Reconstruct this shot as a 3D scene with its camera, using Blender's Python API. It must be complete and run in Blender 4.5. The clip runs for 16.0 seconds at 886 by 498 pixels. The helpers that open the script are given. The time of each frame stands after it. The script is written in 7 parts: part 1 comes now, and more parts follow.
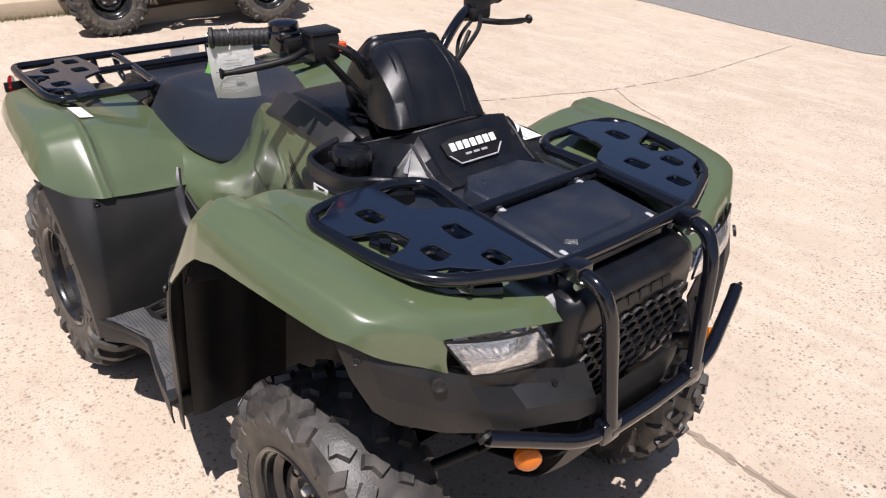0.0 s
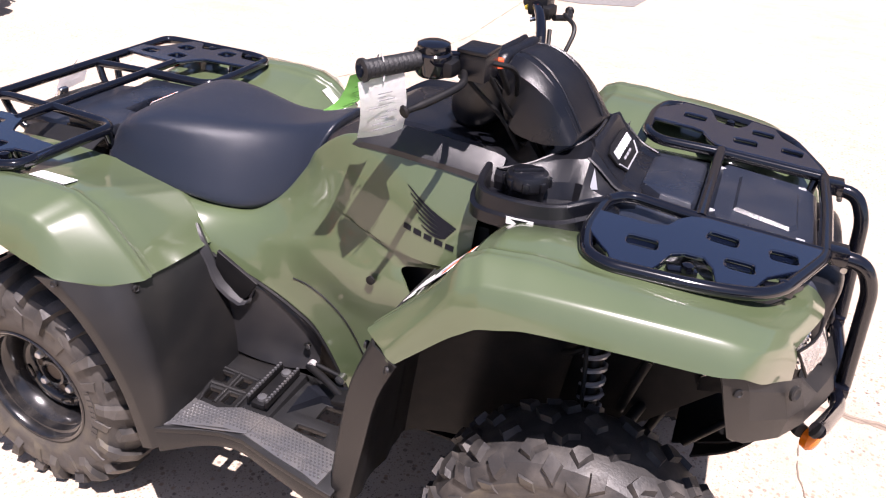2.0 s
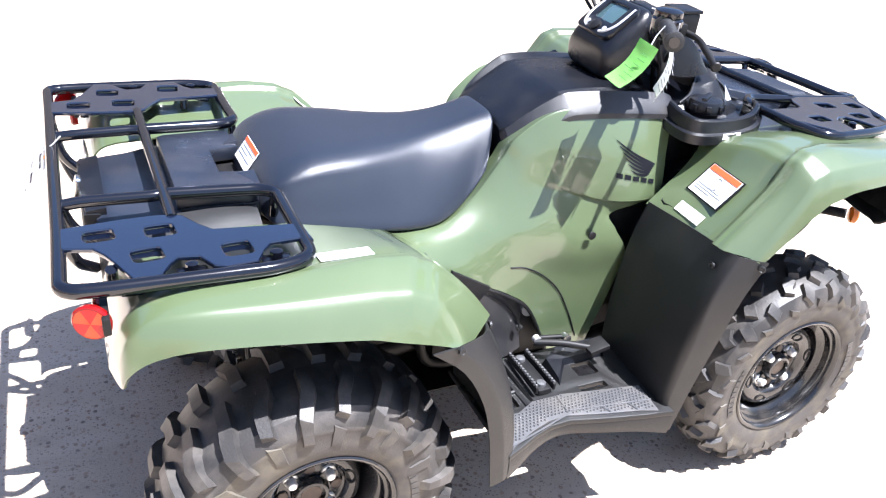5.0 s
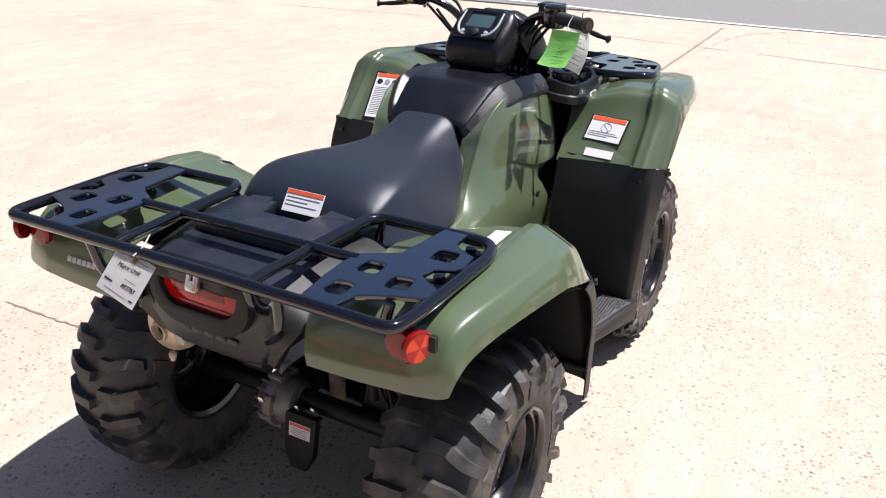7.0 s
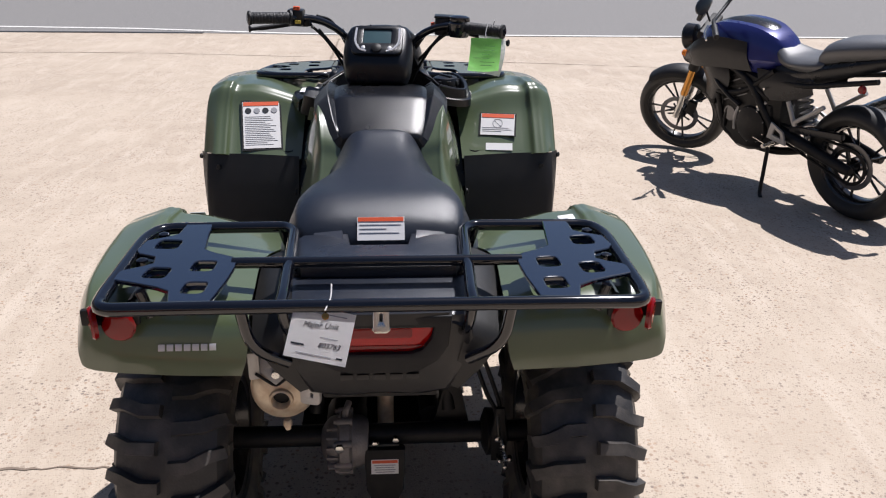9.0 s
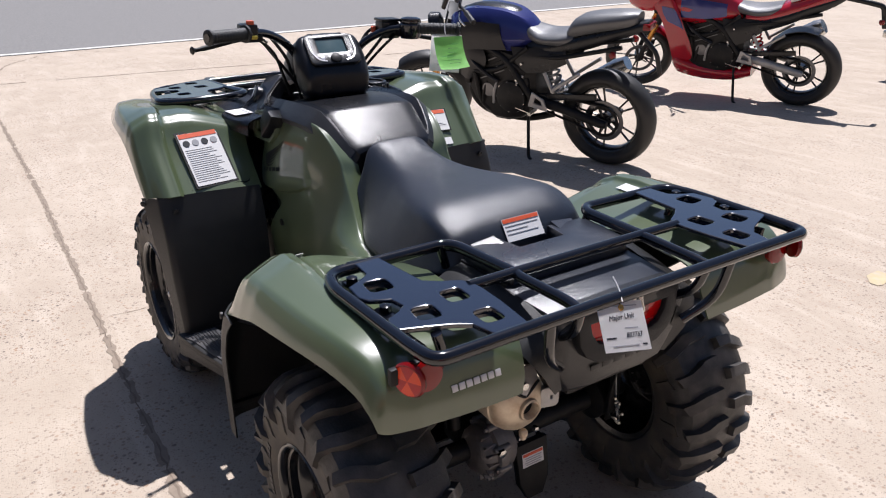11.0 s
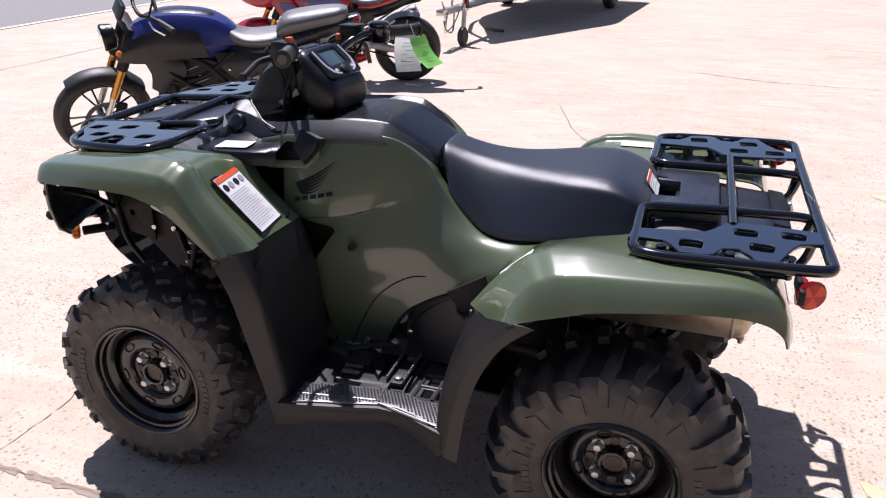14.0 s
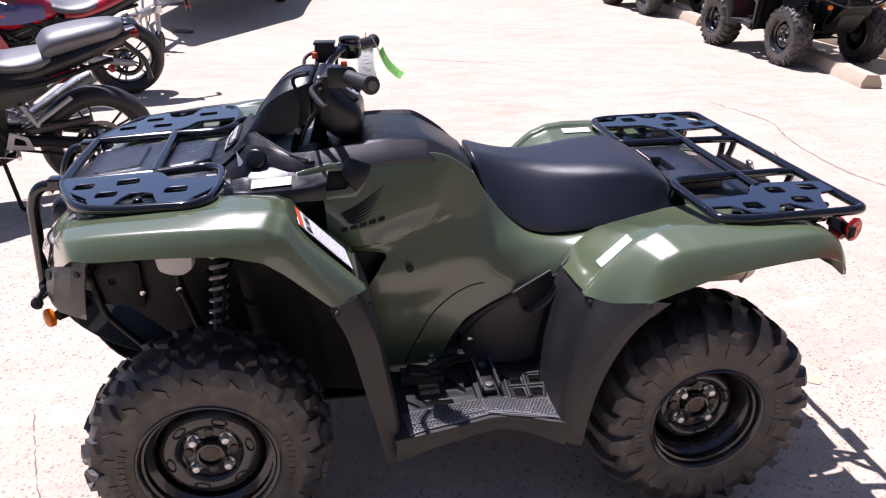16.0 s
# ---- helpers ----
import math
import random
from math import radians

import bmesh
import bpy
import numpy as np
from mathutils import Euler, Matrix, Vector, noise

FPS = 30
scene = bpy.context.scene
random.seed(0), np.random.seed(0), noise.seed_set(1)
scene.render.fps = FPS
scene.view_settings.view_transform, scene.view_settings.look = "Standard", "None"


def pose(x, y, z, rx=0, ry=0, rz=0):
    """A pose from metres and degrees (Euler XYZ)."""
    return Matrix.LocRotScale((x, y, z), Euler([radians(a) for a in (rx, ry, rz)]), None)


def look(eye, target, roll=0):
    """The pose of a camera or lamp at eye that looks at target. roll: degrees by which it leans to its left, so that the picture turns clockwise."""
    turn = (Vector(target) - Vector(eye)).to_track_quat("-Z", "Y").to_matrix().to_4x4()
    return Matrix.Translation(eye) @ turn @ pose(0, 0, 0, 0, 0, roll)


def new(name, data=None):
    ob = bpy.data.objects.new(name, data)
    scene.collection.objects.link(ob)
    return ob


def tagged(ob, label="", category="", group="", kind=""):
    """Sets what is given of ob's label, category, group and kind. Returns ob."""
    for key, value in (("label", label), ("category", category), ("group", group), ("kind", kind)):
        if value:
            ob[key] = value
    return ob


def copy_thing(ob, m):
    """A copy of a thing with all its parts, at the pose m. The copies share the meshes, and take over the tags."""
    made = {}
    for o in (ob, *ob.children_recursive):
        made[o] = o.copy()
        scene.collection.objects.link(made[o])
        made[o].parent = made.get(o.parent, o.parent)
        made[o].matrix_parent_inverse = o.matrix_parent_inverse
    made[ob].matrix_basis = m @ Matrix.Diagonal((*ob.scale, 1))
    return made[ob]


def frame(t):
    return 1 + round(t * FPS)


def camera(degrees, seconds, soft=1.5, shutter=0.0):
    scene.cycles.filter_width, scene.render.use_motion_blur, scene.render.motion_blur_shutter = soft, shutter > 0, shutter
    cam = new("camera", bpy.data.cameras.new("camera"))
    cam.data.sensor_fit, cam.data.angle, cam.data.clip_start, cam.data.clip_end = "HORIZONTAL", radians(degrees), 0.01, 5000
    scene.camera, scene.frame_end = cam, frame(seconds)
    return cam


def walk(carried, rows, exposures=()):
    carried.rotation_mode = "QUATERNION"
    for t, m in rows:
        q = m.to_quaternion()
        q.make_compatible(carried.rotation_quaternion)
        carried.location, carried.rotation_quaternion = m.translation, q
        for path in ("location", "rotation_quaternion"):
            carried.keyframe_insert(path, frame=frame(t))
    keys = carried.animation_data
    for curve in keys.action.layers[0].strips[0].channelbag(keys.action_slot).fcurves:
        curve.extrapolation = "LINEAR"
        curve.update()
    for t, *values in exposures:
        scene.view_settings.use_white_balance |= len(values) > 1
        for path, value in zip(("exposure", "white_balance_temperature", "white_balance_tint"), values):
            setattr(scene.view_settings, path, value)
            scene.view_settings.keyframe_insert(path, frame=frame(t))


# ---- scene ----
cam = camera(59.20, 16.0, soft=1.15)
PATH = [
    (0, (1.625, -1.069, 1.530), (0.458, 0.002, 0.674), 2.40),
    (0.5, (1.435, -1.237, 1.529), (0.411, -0.030, 0.672), 4.19),
    (1, (1.227, -1.374, 1.528), (0.323, -0.095, 0.641), 2.80),
    (1.5, (0.969, -1.429, 1.540), (0.207, -0.084, 0.617), 2.52),
    (2, (0.750, -1.521, 1.541), (0.189, -0.060, 0.651), 3.95),
    (2.5, (0.498, -1.656, 1.556), (0.147, -0.156, 0.624), 3.09),
    (3, (0.190, -1.677, 1.532), (0.048, -0.155, 0.582), 4.73),
    (3.5, (-0.116, -1.706, 1.513), (-0.035, -0.155, 0.603), 5.96),
    (4, (-0.434, -1.723, 1.527), (-0.107, -0.224, 0.586), 7.05),
    (4.5, (-0.703, -1.653, 1.505), (-0.174, -0.208, 0.572), 7.30),
    (5, (-0.953, -1.565, 1.497), (-0.233, -0.168, 0.619), 5.57),
    (5.2, (-1.064, -1.533, 1.481), (-0.251, -0.172, 0.628), 5.40),
    (7.3, (-1.981, -0.910, 1.453), (-0.484, -0.247, 0.706), 0.66),
    (7.5, (-2.014, -0.815, 1.442), (-0.483, -0.226, 0.701), 0.60),
    (8, (-2.077, -0.548, 1.449), (-0.470, -0.187, 0.725), 0.33),
    (8.5, (-2.175, -0.285, 1.442), (-0.512, -0.182, 0.762), 0.88),
    (9, (-2.211, -0.023, 1.445), (-0.559, -0.144, 0.742), 0.96),
    (9.2, (-2.187, 0.094, 1.440), (-0.544, -0.111, 0.734), 1.34),
    (11.3, (-1.789, 1.146, 1.456), (-0.487, 0.102, 0.783), 0.91),
    (11.5, (-1.722, 1.225, 1.448), (-0.479, 0.099, 0.794), 1.65),
    (12, (-1.558, 1.436, 1.452), (-0.453, 0.191, 0.766), -0.02),
    (12.5, (-1.352, 1.568, 1.439), (-0.382, 0.223, 0.738), -0.44),
    (13, (-1.143, 1.705, 1.469), (-0.315, 0.271, 0.764), 0.42),
    (13.5, (-0.939, 1.902, 1.480), (-0.267, 0.388, 0.776), 0.24),
    (14, (-0.713, 2.005, 1.479), (-0.204, 0.435, 0.762), -0.21),
    (14.5, (-0.461, 2.076, 1.514), (-0.122, 0.456, 0.806), 0.14),
    (15, (-0.202, 2.160, 1.531), (-0.043, 0.513, 0.822), -1.27),
    (15.5, (0.061, 2.158, 1.519), (-0.028, 0.507, 0.808), 0.21),
    (16, (0.322, 2.094, 1.539), (0.055, 0.474, 0.801), -0.00),
]
walk(cam, [(t, look(e, g, r)) for t, e, g, r in PATH],
     exposures=[(0.0, 0.47, 6340, 17), (0.5, 0.58, 6520, 24), (1.5, 0.86, 6600, 29), (2.2, 1.26, 6250, 25), (3.0, 1.80, 5900, 16), (5.2, 2.11, 5780, 14), (7.3, 0.56, 6150, 15), (9.2, 0.29, 6100, 15),
                (11.3, 0.40, 6000, 16), (13.0, 0.52, 5980, 18), (14.5, 0.69, 5950, 25), (16.0, 0.79, 5930, 27)])

# ---- world and sun ----
SUN = Vector((0.28, -0.32, 1.0)).normalized()
world = bpy.data.worlds.new("sky")
scene.world = world
world.use_nodes = True
wn = world.node_tree
sky = wn.nodes.new("ShaderNodeTexSky")
sky.sky_type, sky.sun_disc = "NISHITA", False
sky.sun_elevation, sky.sun_rotation = math.asin(SUN.z), math.atan2(SUN.x, SUN.y)
wn.links.new(sky.outputs[0], wn.nodes["Background"].inputs[0])
wn.nodes["Background"].inputs[1].default_value = 0.054
sun = new("sun", bpy.data.lights.new("sun", "SUN"))
sun.data.energy, sun.data.angle, sun.data.color = 4.85, radians(0.53), (1.0, 0.96, 0.90)
sun.matrix_world = look(SUN * 30, (0, 0, 0))


# ---- materials ----
def material(name, base, rough=0.5, metal=0.0, vary=0.12, scale=6.0, grain=0.0, grain_scale=300.0, coat=0.0,
             rough_vary=0.08, spec=0.5, dust=0.0, dust_color=(0.36, 0.31, 0.25), coat_rough=0.06, sheen=0.0):
    """A surface with slow and fine variation of tone, roughness and relief."""
    m = bpy.data.materials.new(name)
    m.use_nodes = True
    nt = m.node_tree
    b = nt.nodes["Principled BSDF"]
    co = nt.nodes.new("ShaderNodeTexCoord")
    n1 = nt.nodes.new("ShaderNodeTexNoise")
    n1.inputs["Scale"].default_value, n1.inputs["Detail"].default_value = scale, 6
    nt.links.new(co.outputs["Object"], n1.inputs["Vector"])
    mix = nt.nodes.new("ShaderNodeMix")
    mix.data_type = "RGBA"
    mix.inputs["A"].default_value = (*[c * (1 - vary) for c in base], 1)
    mix.inputs["B"].default_value = (*[min(1, c * (1 + vary)) for c in base], 1)
    nt.links.new(n1.outputs["Fac"], mix.inputs["Factor"])
    color = mix.outputs["Result"]
    if dust:
        n3 = nt.nodes.new("ShaderNodeTexNoise")
        n3.inputs["Scale"].default_value, n3.inputs["Detail"].default_value = scale * 2.3, 8
        nt.links.new(co.outputs["Object"], n3.inputs["Vector"])
        mr = nt.nodes.new("ShaderNodeMapRange")
        mr.inputs["From Min"].default_value, mr.inputs["From Max"].default_value = 0.45, 0.75
        mr.inputs["To Max"].default_value = dust
        nt.links.new(n3.outputs["Fac"], mr.inputs["Value"])
        mx = nt.nodes.new("ShaderNodeMix")
        mx.data_type = "RGBA"
        nt.links.new(mr.outputs["Result"], mx.inputs["Factor"])
        nt.links.new(color, mx.inputs["A"])
        mx.inputs["B"].default_value = (*dust_color, 1)
        color = mx.outputs["Result"]
    nt.links.new(color, b.inputs["Base Color"])
    r = nt.nodes.new("ShaderNodeMapRange")
    r.inputs["To Min"].default_value, r.inputs["To Max"].default_value = max(0.02, rough - rough_vary), min(1, rough + rough_vary)
    nt.links.new(n1.outputs["Fac"], r.inputs["Value"])
    nt.links.new(r.outputs["Result"], b.inputs["Roughness"])
    b.inputs["Metallic"].default_value = metal
    b.inputs["Specular IOR Level"].default_value = spec
    b.inputs["Coat Weight"].default_value = coat
    b.inputs["Sheen Weight"].default_value, b.inputs["Sheen Roughness"].default_value = sheen, 0.4
    b.inputs["Coat Roughness"].default_value = coat_rough
    if grain:
        n2 = nt.nodes.new("ShaderNodeTexNoise")
        n2.inputs["Scale"].default_value, n2.inputs["Detail"].default_value = grain_scale, 3
        nt.links.new(co.outputs["Object"], n2.inputs["Vector"])
        bp = nt.nodes.new("ShaderNodeBump")
        bp.inputs["Strength"].default_value, bp.inputs["Distance"].default_value = grain, 0.002
        nt.links.new(n2.outputs["Fac"], bp.inputs["Height"])
        nt.links.new(bp.outputs["Normal"], b.inputs["Normal"])
    return m


def card(name, base):
    """Thin card or paper that lets some light through."""
    m = material(name, base, 0.6, vary=0.05, scale=25)
    nt = m.node_tree
    t = nt.nodes.new("ShaderNodeBsdfTranslucent")
    t.inputs["Color"].default_value = (*base, 1)
    mix = nt.nodes.new("ShaderNodeMixShader")
    mix.inputs[0].default_value = 0.45
    nt.links.new(nt.nodes["Principled BSDF"].outputs[0], mix.inputs[1])
    nt.links.new(t.outputs[0], mix.inputs[2])
    nt.links.new(mix.outputs[0], nt.nodes["Material Output"].inputs[0])
    return m


def lens_plastic(name, color, rough=0.05, alpha=0.35):
    """Clear or tinted lens plastic."""
    m = bpy.data.materials.new(name)
    m.use_nodes = True
    b = m.node_tree.nodes["Principled BSDF"]
    b.inputs["Base Color"].default_value = (*color, 1)
    b.inputs["Roughness"].default_value = rough
    b.inputs["Transmission Weight"].default_value = alpha
    b.inputs["IOR"].default_value = 1.49
    return m


GREEN = material("olive_plastic", (0.080, 0.107, 0.052), 0.33, vary=0.06, scale=3, coat=1.0, coat_rough=0.04, spec=0.6, grain=0.02, grain_scale=40, rough_vary=0.04, dust=0.03)
REDPL = material("red_plastic", (0.55, 0.015, 0.012), 0.22, vary=0.06, scale=3, coat=0.4)
# BLACKPL, DECKPL, RACKPLATE and VINYL: blue of the sky is mixed into the base
BLACKPL = material("black_plastic", (0.0042, 0.0048, 0.0072), 0.29, vary=0.18, scale=5, grain=0.20, grain_scale=900, dust=0.02, spec=0.45)
TRIMPL = material("satin_grey_black_plastic", (0.016, 0.016, 0.018), 0.40, vary=0.12, scale=6, grain=0.25, grain_scale=900, dust=0.03, spec=0.6)
DECKPL = material("grey_black_deck_plastic", (0.0105, 0.0140, 0.0235), 0.30, vary=0.18, scale=5, grain=0.25, grain_scale=900, dust=0.04, spec=0.9)
MATTPL = material("matt_black_plastic", (0.006, 0.0065, 0.0085), 0.52, vary=0.15, scale=5, grain=0.3, grain_scale=800, dust=0.03, spec=0.3)
GUARD = material("matt_black_guard", (0.0062, 0.0062, 0.0068), 0.50, vary=0.14, scale=3, grain=0.25, grain_scale=700, dust=0.03, spec=0.52)
DARK = material("dark_steel", (0.0032, 0.0032, 0.004), 0.55, vary=0.3, scale=12, dust=0.02, spec=0.35)
GLOSS = material("gloss_black_tube", (0.0035, 0.004, 0.007), 0.11, vary=0.2, scale=8, coat=0.5, rough_vary=0.03, spec=0.5)
RACKPLATE = material("navy_black_enamel", (0.0045, 0.0075, 0.019), 0.15, vary=0.15, scale=8, coat=0.9, rough_vary=0.03, spec=0.9)
RIM = material("black_enamel_wheel", (0.010, 0.010, 0.011), 0.22, vary=0.2, scale=9, coat=0.4, dust=0.06)
RUBBER = material("tyre_rubber", (0.033, 0.031, 0.030), 0.48, vary=0.3, scale=7, grain=0.35, grain_scale=200, dust=0.45, dust_color=(0.185, 0.165, 0.145))
SIDEWALL = material("dusty_sidewall_rubber", (0.058, 0.052, 0.047), 0.66, vary=0.25, scale=9, grain=0.3, grain_scale=240, dust=0.5, dust_color=(0.165, 0.140, 0.09))
BIKERUB = material("road_tyre_rubber", (0.022, 0.021, 0.020), 0.55, vary=0.2, scale=7, grain=0.2, grain_scale=300)
VINYL = material("black_seat_vinyl", (0.0090, 0.0126, 0.0220), 0.36, vary=0.14, scale=4, grain=0.25, grain_scale=1300, rough_vary=0.05, spec=0.62, sheen=0.06)
BIKESEAT = material("grey_black_seat_vinyl", (0.075, 0.077, 0.082), 0.44, vary=0.12, scale=6, grain=0.3, grain_scale=900, spec=1.0)
GRIP = material("grip_rubber", (0.013, 0.013, 0.014), 0.5, vary=0.2, scale=30, grain=0.8, grain_scale=350)
ALU = material("cast_aluminium", (0.40, 0.39, 0.38), 0.42, 0.30, vary=0.2, scale=18, grain=0.4, grain_scale=180, dust=0.2)
CASTING = material("dull_cast_housing", (0.20, 0.185, 0.18), 0.48, 0.30, vary=0.3, scale=22, grain=0.5, grain_scale=180, dust=0.25, dust_color=(0.10, 0.09, 0.08))
ZINC = material("bright_zinc_nut", (0.72, 0.71, 0.68), 0.35, 0.55, vary=0.12, scale=20)
STEEL = material("zinc_steel", (0.62, 0.61, 0.58), 0.25, 1.0, vary=0.12, scale=20)
EXHAUST = material("heat_stained_steel", (0.62, 0.52, 0.39), 0.38, 0.4, vary=0.3, scale=14, dust=0.6, dust_color=(0.26, 0.13, 0.05))
TREADPLATE = material("footboard_plastic", (0.075, 0.075, 0.078), 0.32, vary=0.15, scale=6, dust=0.15, spec=0.8)
PAPER = material("white_paper", (0.72, 0.71, 0.70), 0.6, vary=0.03, scale=9)
INK = material("black_ink", (0.014, 0.015, 0.022), 0.45, vary=0.05, spec=0.4)
GREYINK = material("grey_print", (0.30, 0.30, 0.32), 0.6, vary=0.05)
WARN = material("orange_red_print", (0.70, 0.10, 0.03), 0.5, vary=0.05)
LIME = card("green_card", (0.42, 0.80, 0.27))
TAGPAPER = card("tag_paper", (0.88, 0.87, 0.86))
SILVER = material("silver_print", (0.60, 0.60, 0.62), 0.35, 0.4, vary=0.05)
REDLENS = lens_plastic("red_lens", (0.22, 0.004, 0.004), 0.06, 0.15)
REDGLASS = lens_plastic("bright_red_lens", (0.50, 0.005, 0.005), 0.06, 0.2)
AMBER = lens_plastic("amber_lens", (0.75, 0.19, 0.006), 0.10, 0.2)
ORANGERED = lens_plastic("orange_red_facet", (0.80, 0.06, 0.01), 0.06, 0.1)
CLEAR = lens_plastic("clear_lens", (0.97, 0.98, 1.0), 0.03, 0.96)
CHROME = material("chrome_reflector", (0.94, 0.94, 0.95), 0.12, 1.0, vary=0.05, scale=20)
SCREEN = material("lcd_screen", (0.05, 0.09, 0.10), 0.12, vary=0.1, scale=20, coat=0.5)
EDGESTRIP = material("white_road_paint", (0.62, 0.61, 0.57), 0.7, vary=0.12, scale=3, dust=0.3)
GALV = material("galvanised_steel", (0.50, 0.50, 0.49), 0.42, 0.85, vary=0.2, scale=8)
BLUE = material("metallic_blue_paint", (0.022, 0.028, 0.16), 0.24, 0.25, vary=0.1, coat=0.7)
RED = material("racing_red_paint", (0.37, 0.006, 0.016), 0.2, vary=0.05, coat=0.6)
WHITEGL = material("white_gloss_paint", (0.75, 0.76, 0.78), 0.2, vary=0.04, coat=0.5)
DISCSTEEL = material("brake_disc_steel", (0.16, 0.16, 0.165), 0.35, 0.9, vary=0.2, scale=40)
GOLD = material("gold_fork", (0.55, 0.26, 0.06), 0.25, 0.9, vary=0.1)
BARS = material("yellowed_concrete", (0.46, 0.38, 0.28), 0.85, vary=0.2, scale=5, grain=0.6, grain_scale=60, dust=0.2)
HUBRUST = material("dull_bare_metal", (0.075, 0.060, 0.050), 0.45, 0.5, vary=0.3, scale=30, dust=0.2, dust_color=(0.16, 0.11, 0.07))
SPRING = material("painted_spring", (0.26, 0.265, 0.285), 0.18, vary=0.1, coat=1.0, spec=0.9)


# ---- mesh tools ----
def part(name, bm, mat, parent=None, label="", angle=38, recalc=True, bevel=0.0):
    """Links a bmesh as one mesh object under a thing or a part."""
    if recalc:
        bmesh.ops.recalc_face_normals(bm, faces=bm.faces)
    if bevel:
        edges = [e for e in bm.edges if len(e.link_faces) == 2 and e.calc_face_angle(0) > radians(40)]
        bmesh.ops.bevel(bm, geom=edges, offset=bevel, segments=2, profile=0.6, affect="EDGES", clamp_overlap=True)
    me = bpy.data.meshes.new(name)
    bm.to_mesh(me)
    bm.free()
    me.polygons.foreach_set("use_smooth", [True] * len(me.polygons))
    me.set_sharp_from_angle(angle=radians(angle))
    me.materials.append(mat)
    ob = new(name, me)
    if parent:
        ob.parent = parent
    if label:
        ob["label"] = label
    return ob


def thing(name, label, category, group="", loc=None):
    ob = new(name)
    ob.empty_display_size = 0.1
    if loc:
        ob.matrix_world = loc
    return tagged(ob, label, category, group)


def spline(pts, n):
    """Points on a smooth curve through pts, n steps a span."""
    p = [Vector(q) for q in pts]
    out = []
    for i in range(len(p) - 1):
        b, c = p[i], p[i + 1]
        a = p[i - 1] if i else b + (b - c)
        d = p[i + 2] if i + 2 < len(p) else c + (c - b)
        for k in range(n):
            t = k / n
            m1, m2 = (c - a) * 0.5, (d - b) * 0.5
            # keep long neighbouring spans from making a short one overshoot
            L = (c - b).length
            m1 = m1 * min(1, 1.3 * L / max(m1.length, 1e-6))
            m2 = m2 * min(1, 1.3 * L / max(m2.length, 1e-6))
            t2, t3 = t * t, t * t * t
            out.append(b * (2 * t3 - 3 * t2 + 1) + m1 * (t3 - 2 * t2 + t) + c * (3 * t2 - 2 * t3) + m2 * (t3 - t2))
    return out + [p[-1]]


def patch(rows, nu=5, nv=5, thick=0.004, side=1):
    """A thin moulded shell through a net of points; side -1 mirrors it in y."""
    rows = [[Vector((x, y * side, z)) for x, y, z in r] for r in rows]
    rows = [spline(r, nv) for r in rows]
    cols = [spline([r[j] for r in rows], nu) for j in range(len(rows[0]))]
    bm = bmesh.new()
    vs = [[bm.verts.new(p) for p in c] for c in cols]
    for a, b in zip(vs, vs[1:]):
        for i in range(len(a) - 1):
            bm.faces.new((a[i], a[i + 1], b[i + 1], b[i]))
    bmesh.ops.recalc_face_normals(bm, faces=bm.faces)
    if thick:
        bmesh.ops.solidify(bm, geom=bm.faces[:], thickness=thick)
    return bm


def loft(rings, nu=4, nv=3, smooth_ring=True, caps=True):
    """A closed body through rings of points."""
    if smooth_ring:
        full = []
        for r in rings:
            s = spline(list(r) + [r[0]], nv)
            full.append(s[:-1])
        rings = full
    n = len(rings[0])
    cols = [spline([r[j] for r in rings], nu) for j in range(n)]
    bm = bmesh.new()
    vs = [[bm.verts.new(p) for p in c] for c in cols]
    m = len(vs[0])
    for j in range(n):
        a, b = vs[j], vs[(j + 1) % n]
        for i in range(m - 1):
            bm.faces.new((a[i], a[i + 1], b[i + 1], b[i]))
    if caps:
        bm.faces.new([v[0] for v in vs])
        bm.faces.new([v[-1] for v in reversed(vs)])
    return bm


def half_rings(sections):
    """Rings symmetrical in y from half profiles of (x, y, z), top middle first, bottom middle last."""
    out = []
    for s in sections:
        mid = [Vector((x, -y, z)) for x, y, z in s if y > 1e-5]
        out.append([Vector(p) for p in s] + list(reversed(mid)))
    return out


def rounded(pts, r, closed=False, steps=5):
    """A polyline with its corners rounded."""
    p = [Vector(q) for q in pts]
    out = []
    n = len(p)
    for i in range(n):
        if not closed and i in (0, n - 1):
            out.append(p[i])
            continue
        a, b, c = p[i - 1], p[i], p[(i + 1) % n]
        u, v = (a - b), (c - b)
        k = min(r, u.length * 0.49, v.length * 0.49)
        u, v = u.normalized() * k, v.normalized() * k
        for s in range(steps + 1):
            t = s / steps
            out.append((b + u) * (1 - t) ** 2 + b * 2 * t * (1 - t) + (b + v) * t * t)
    return out


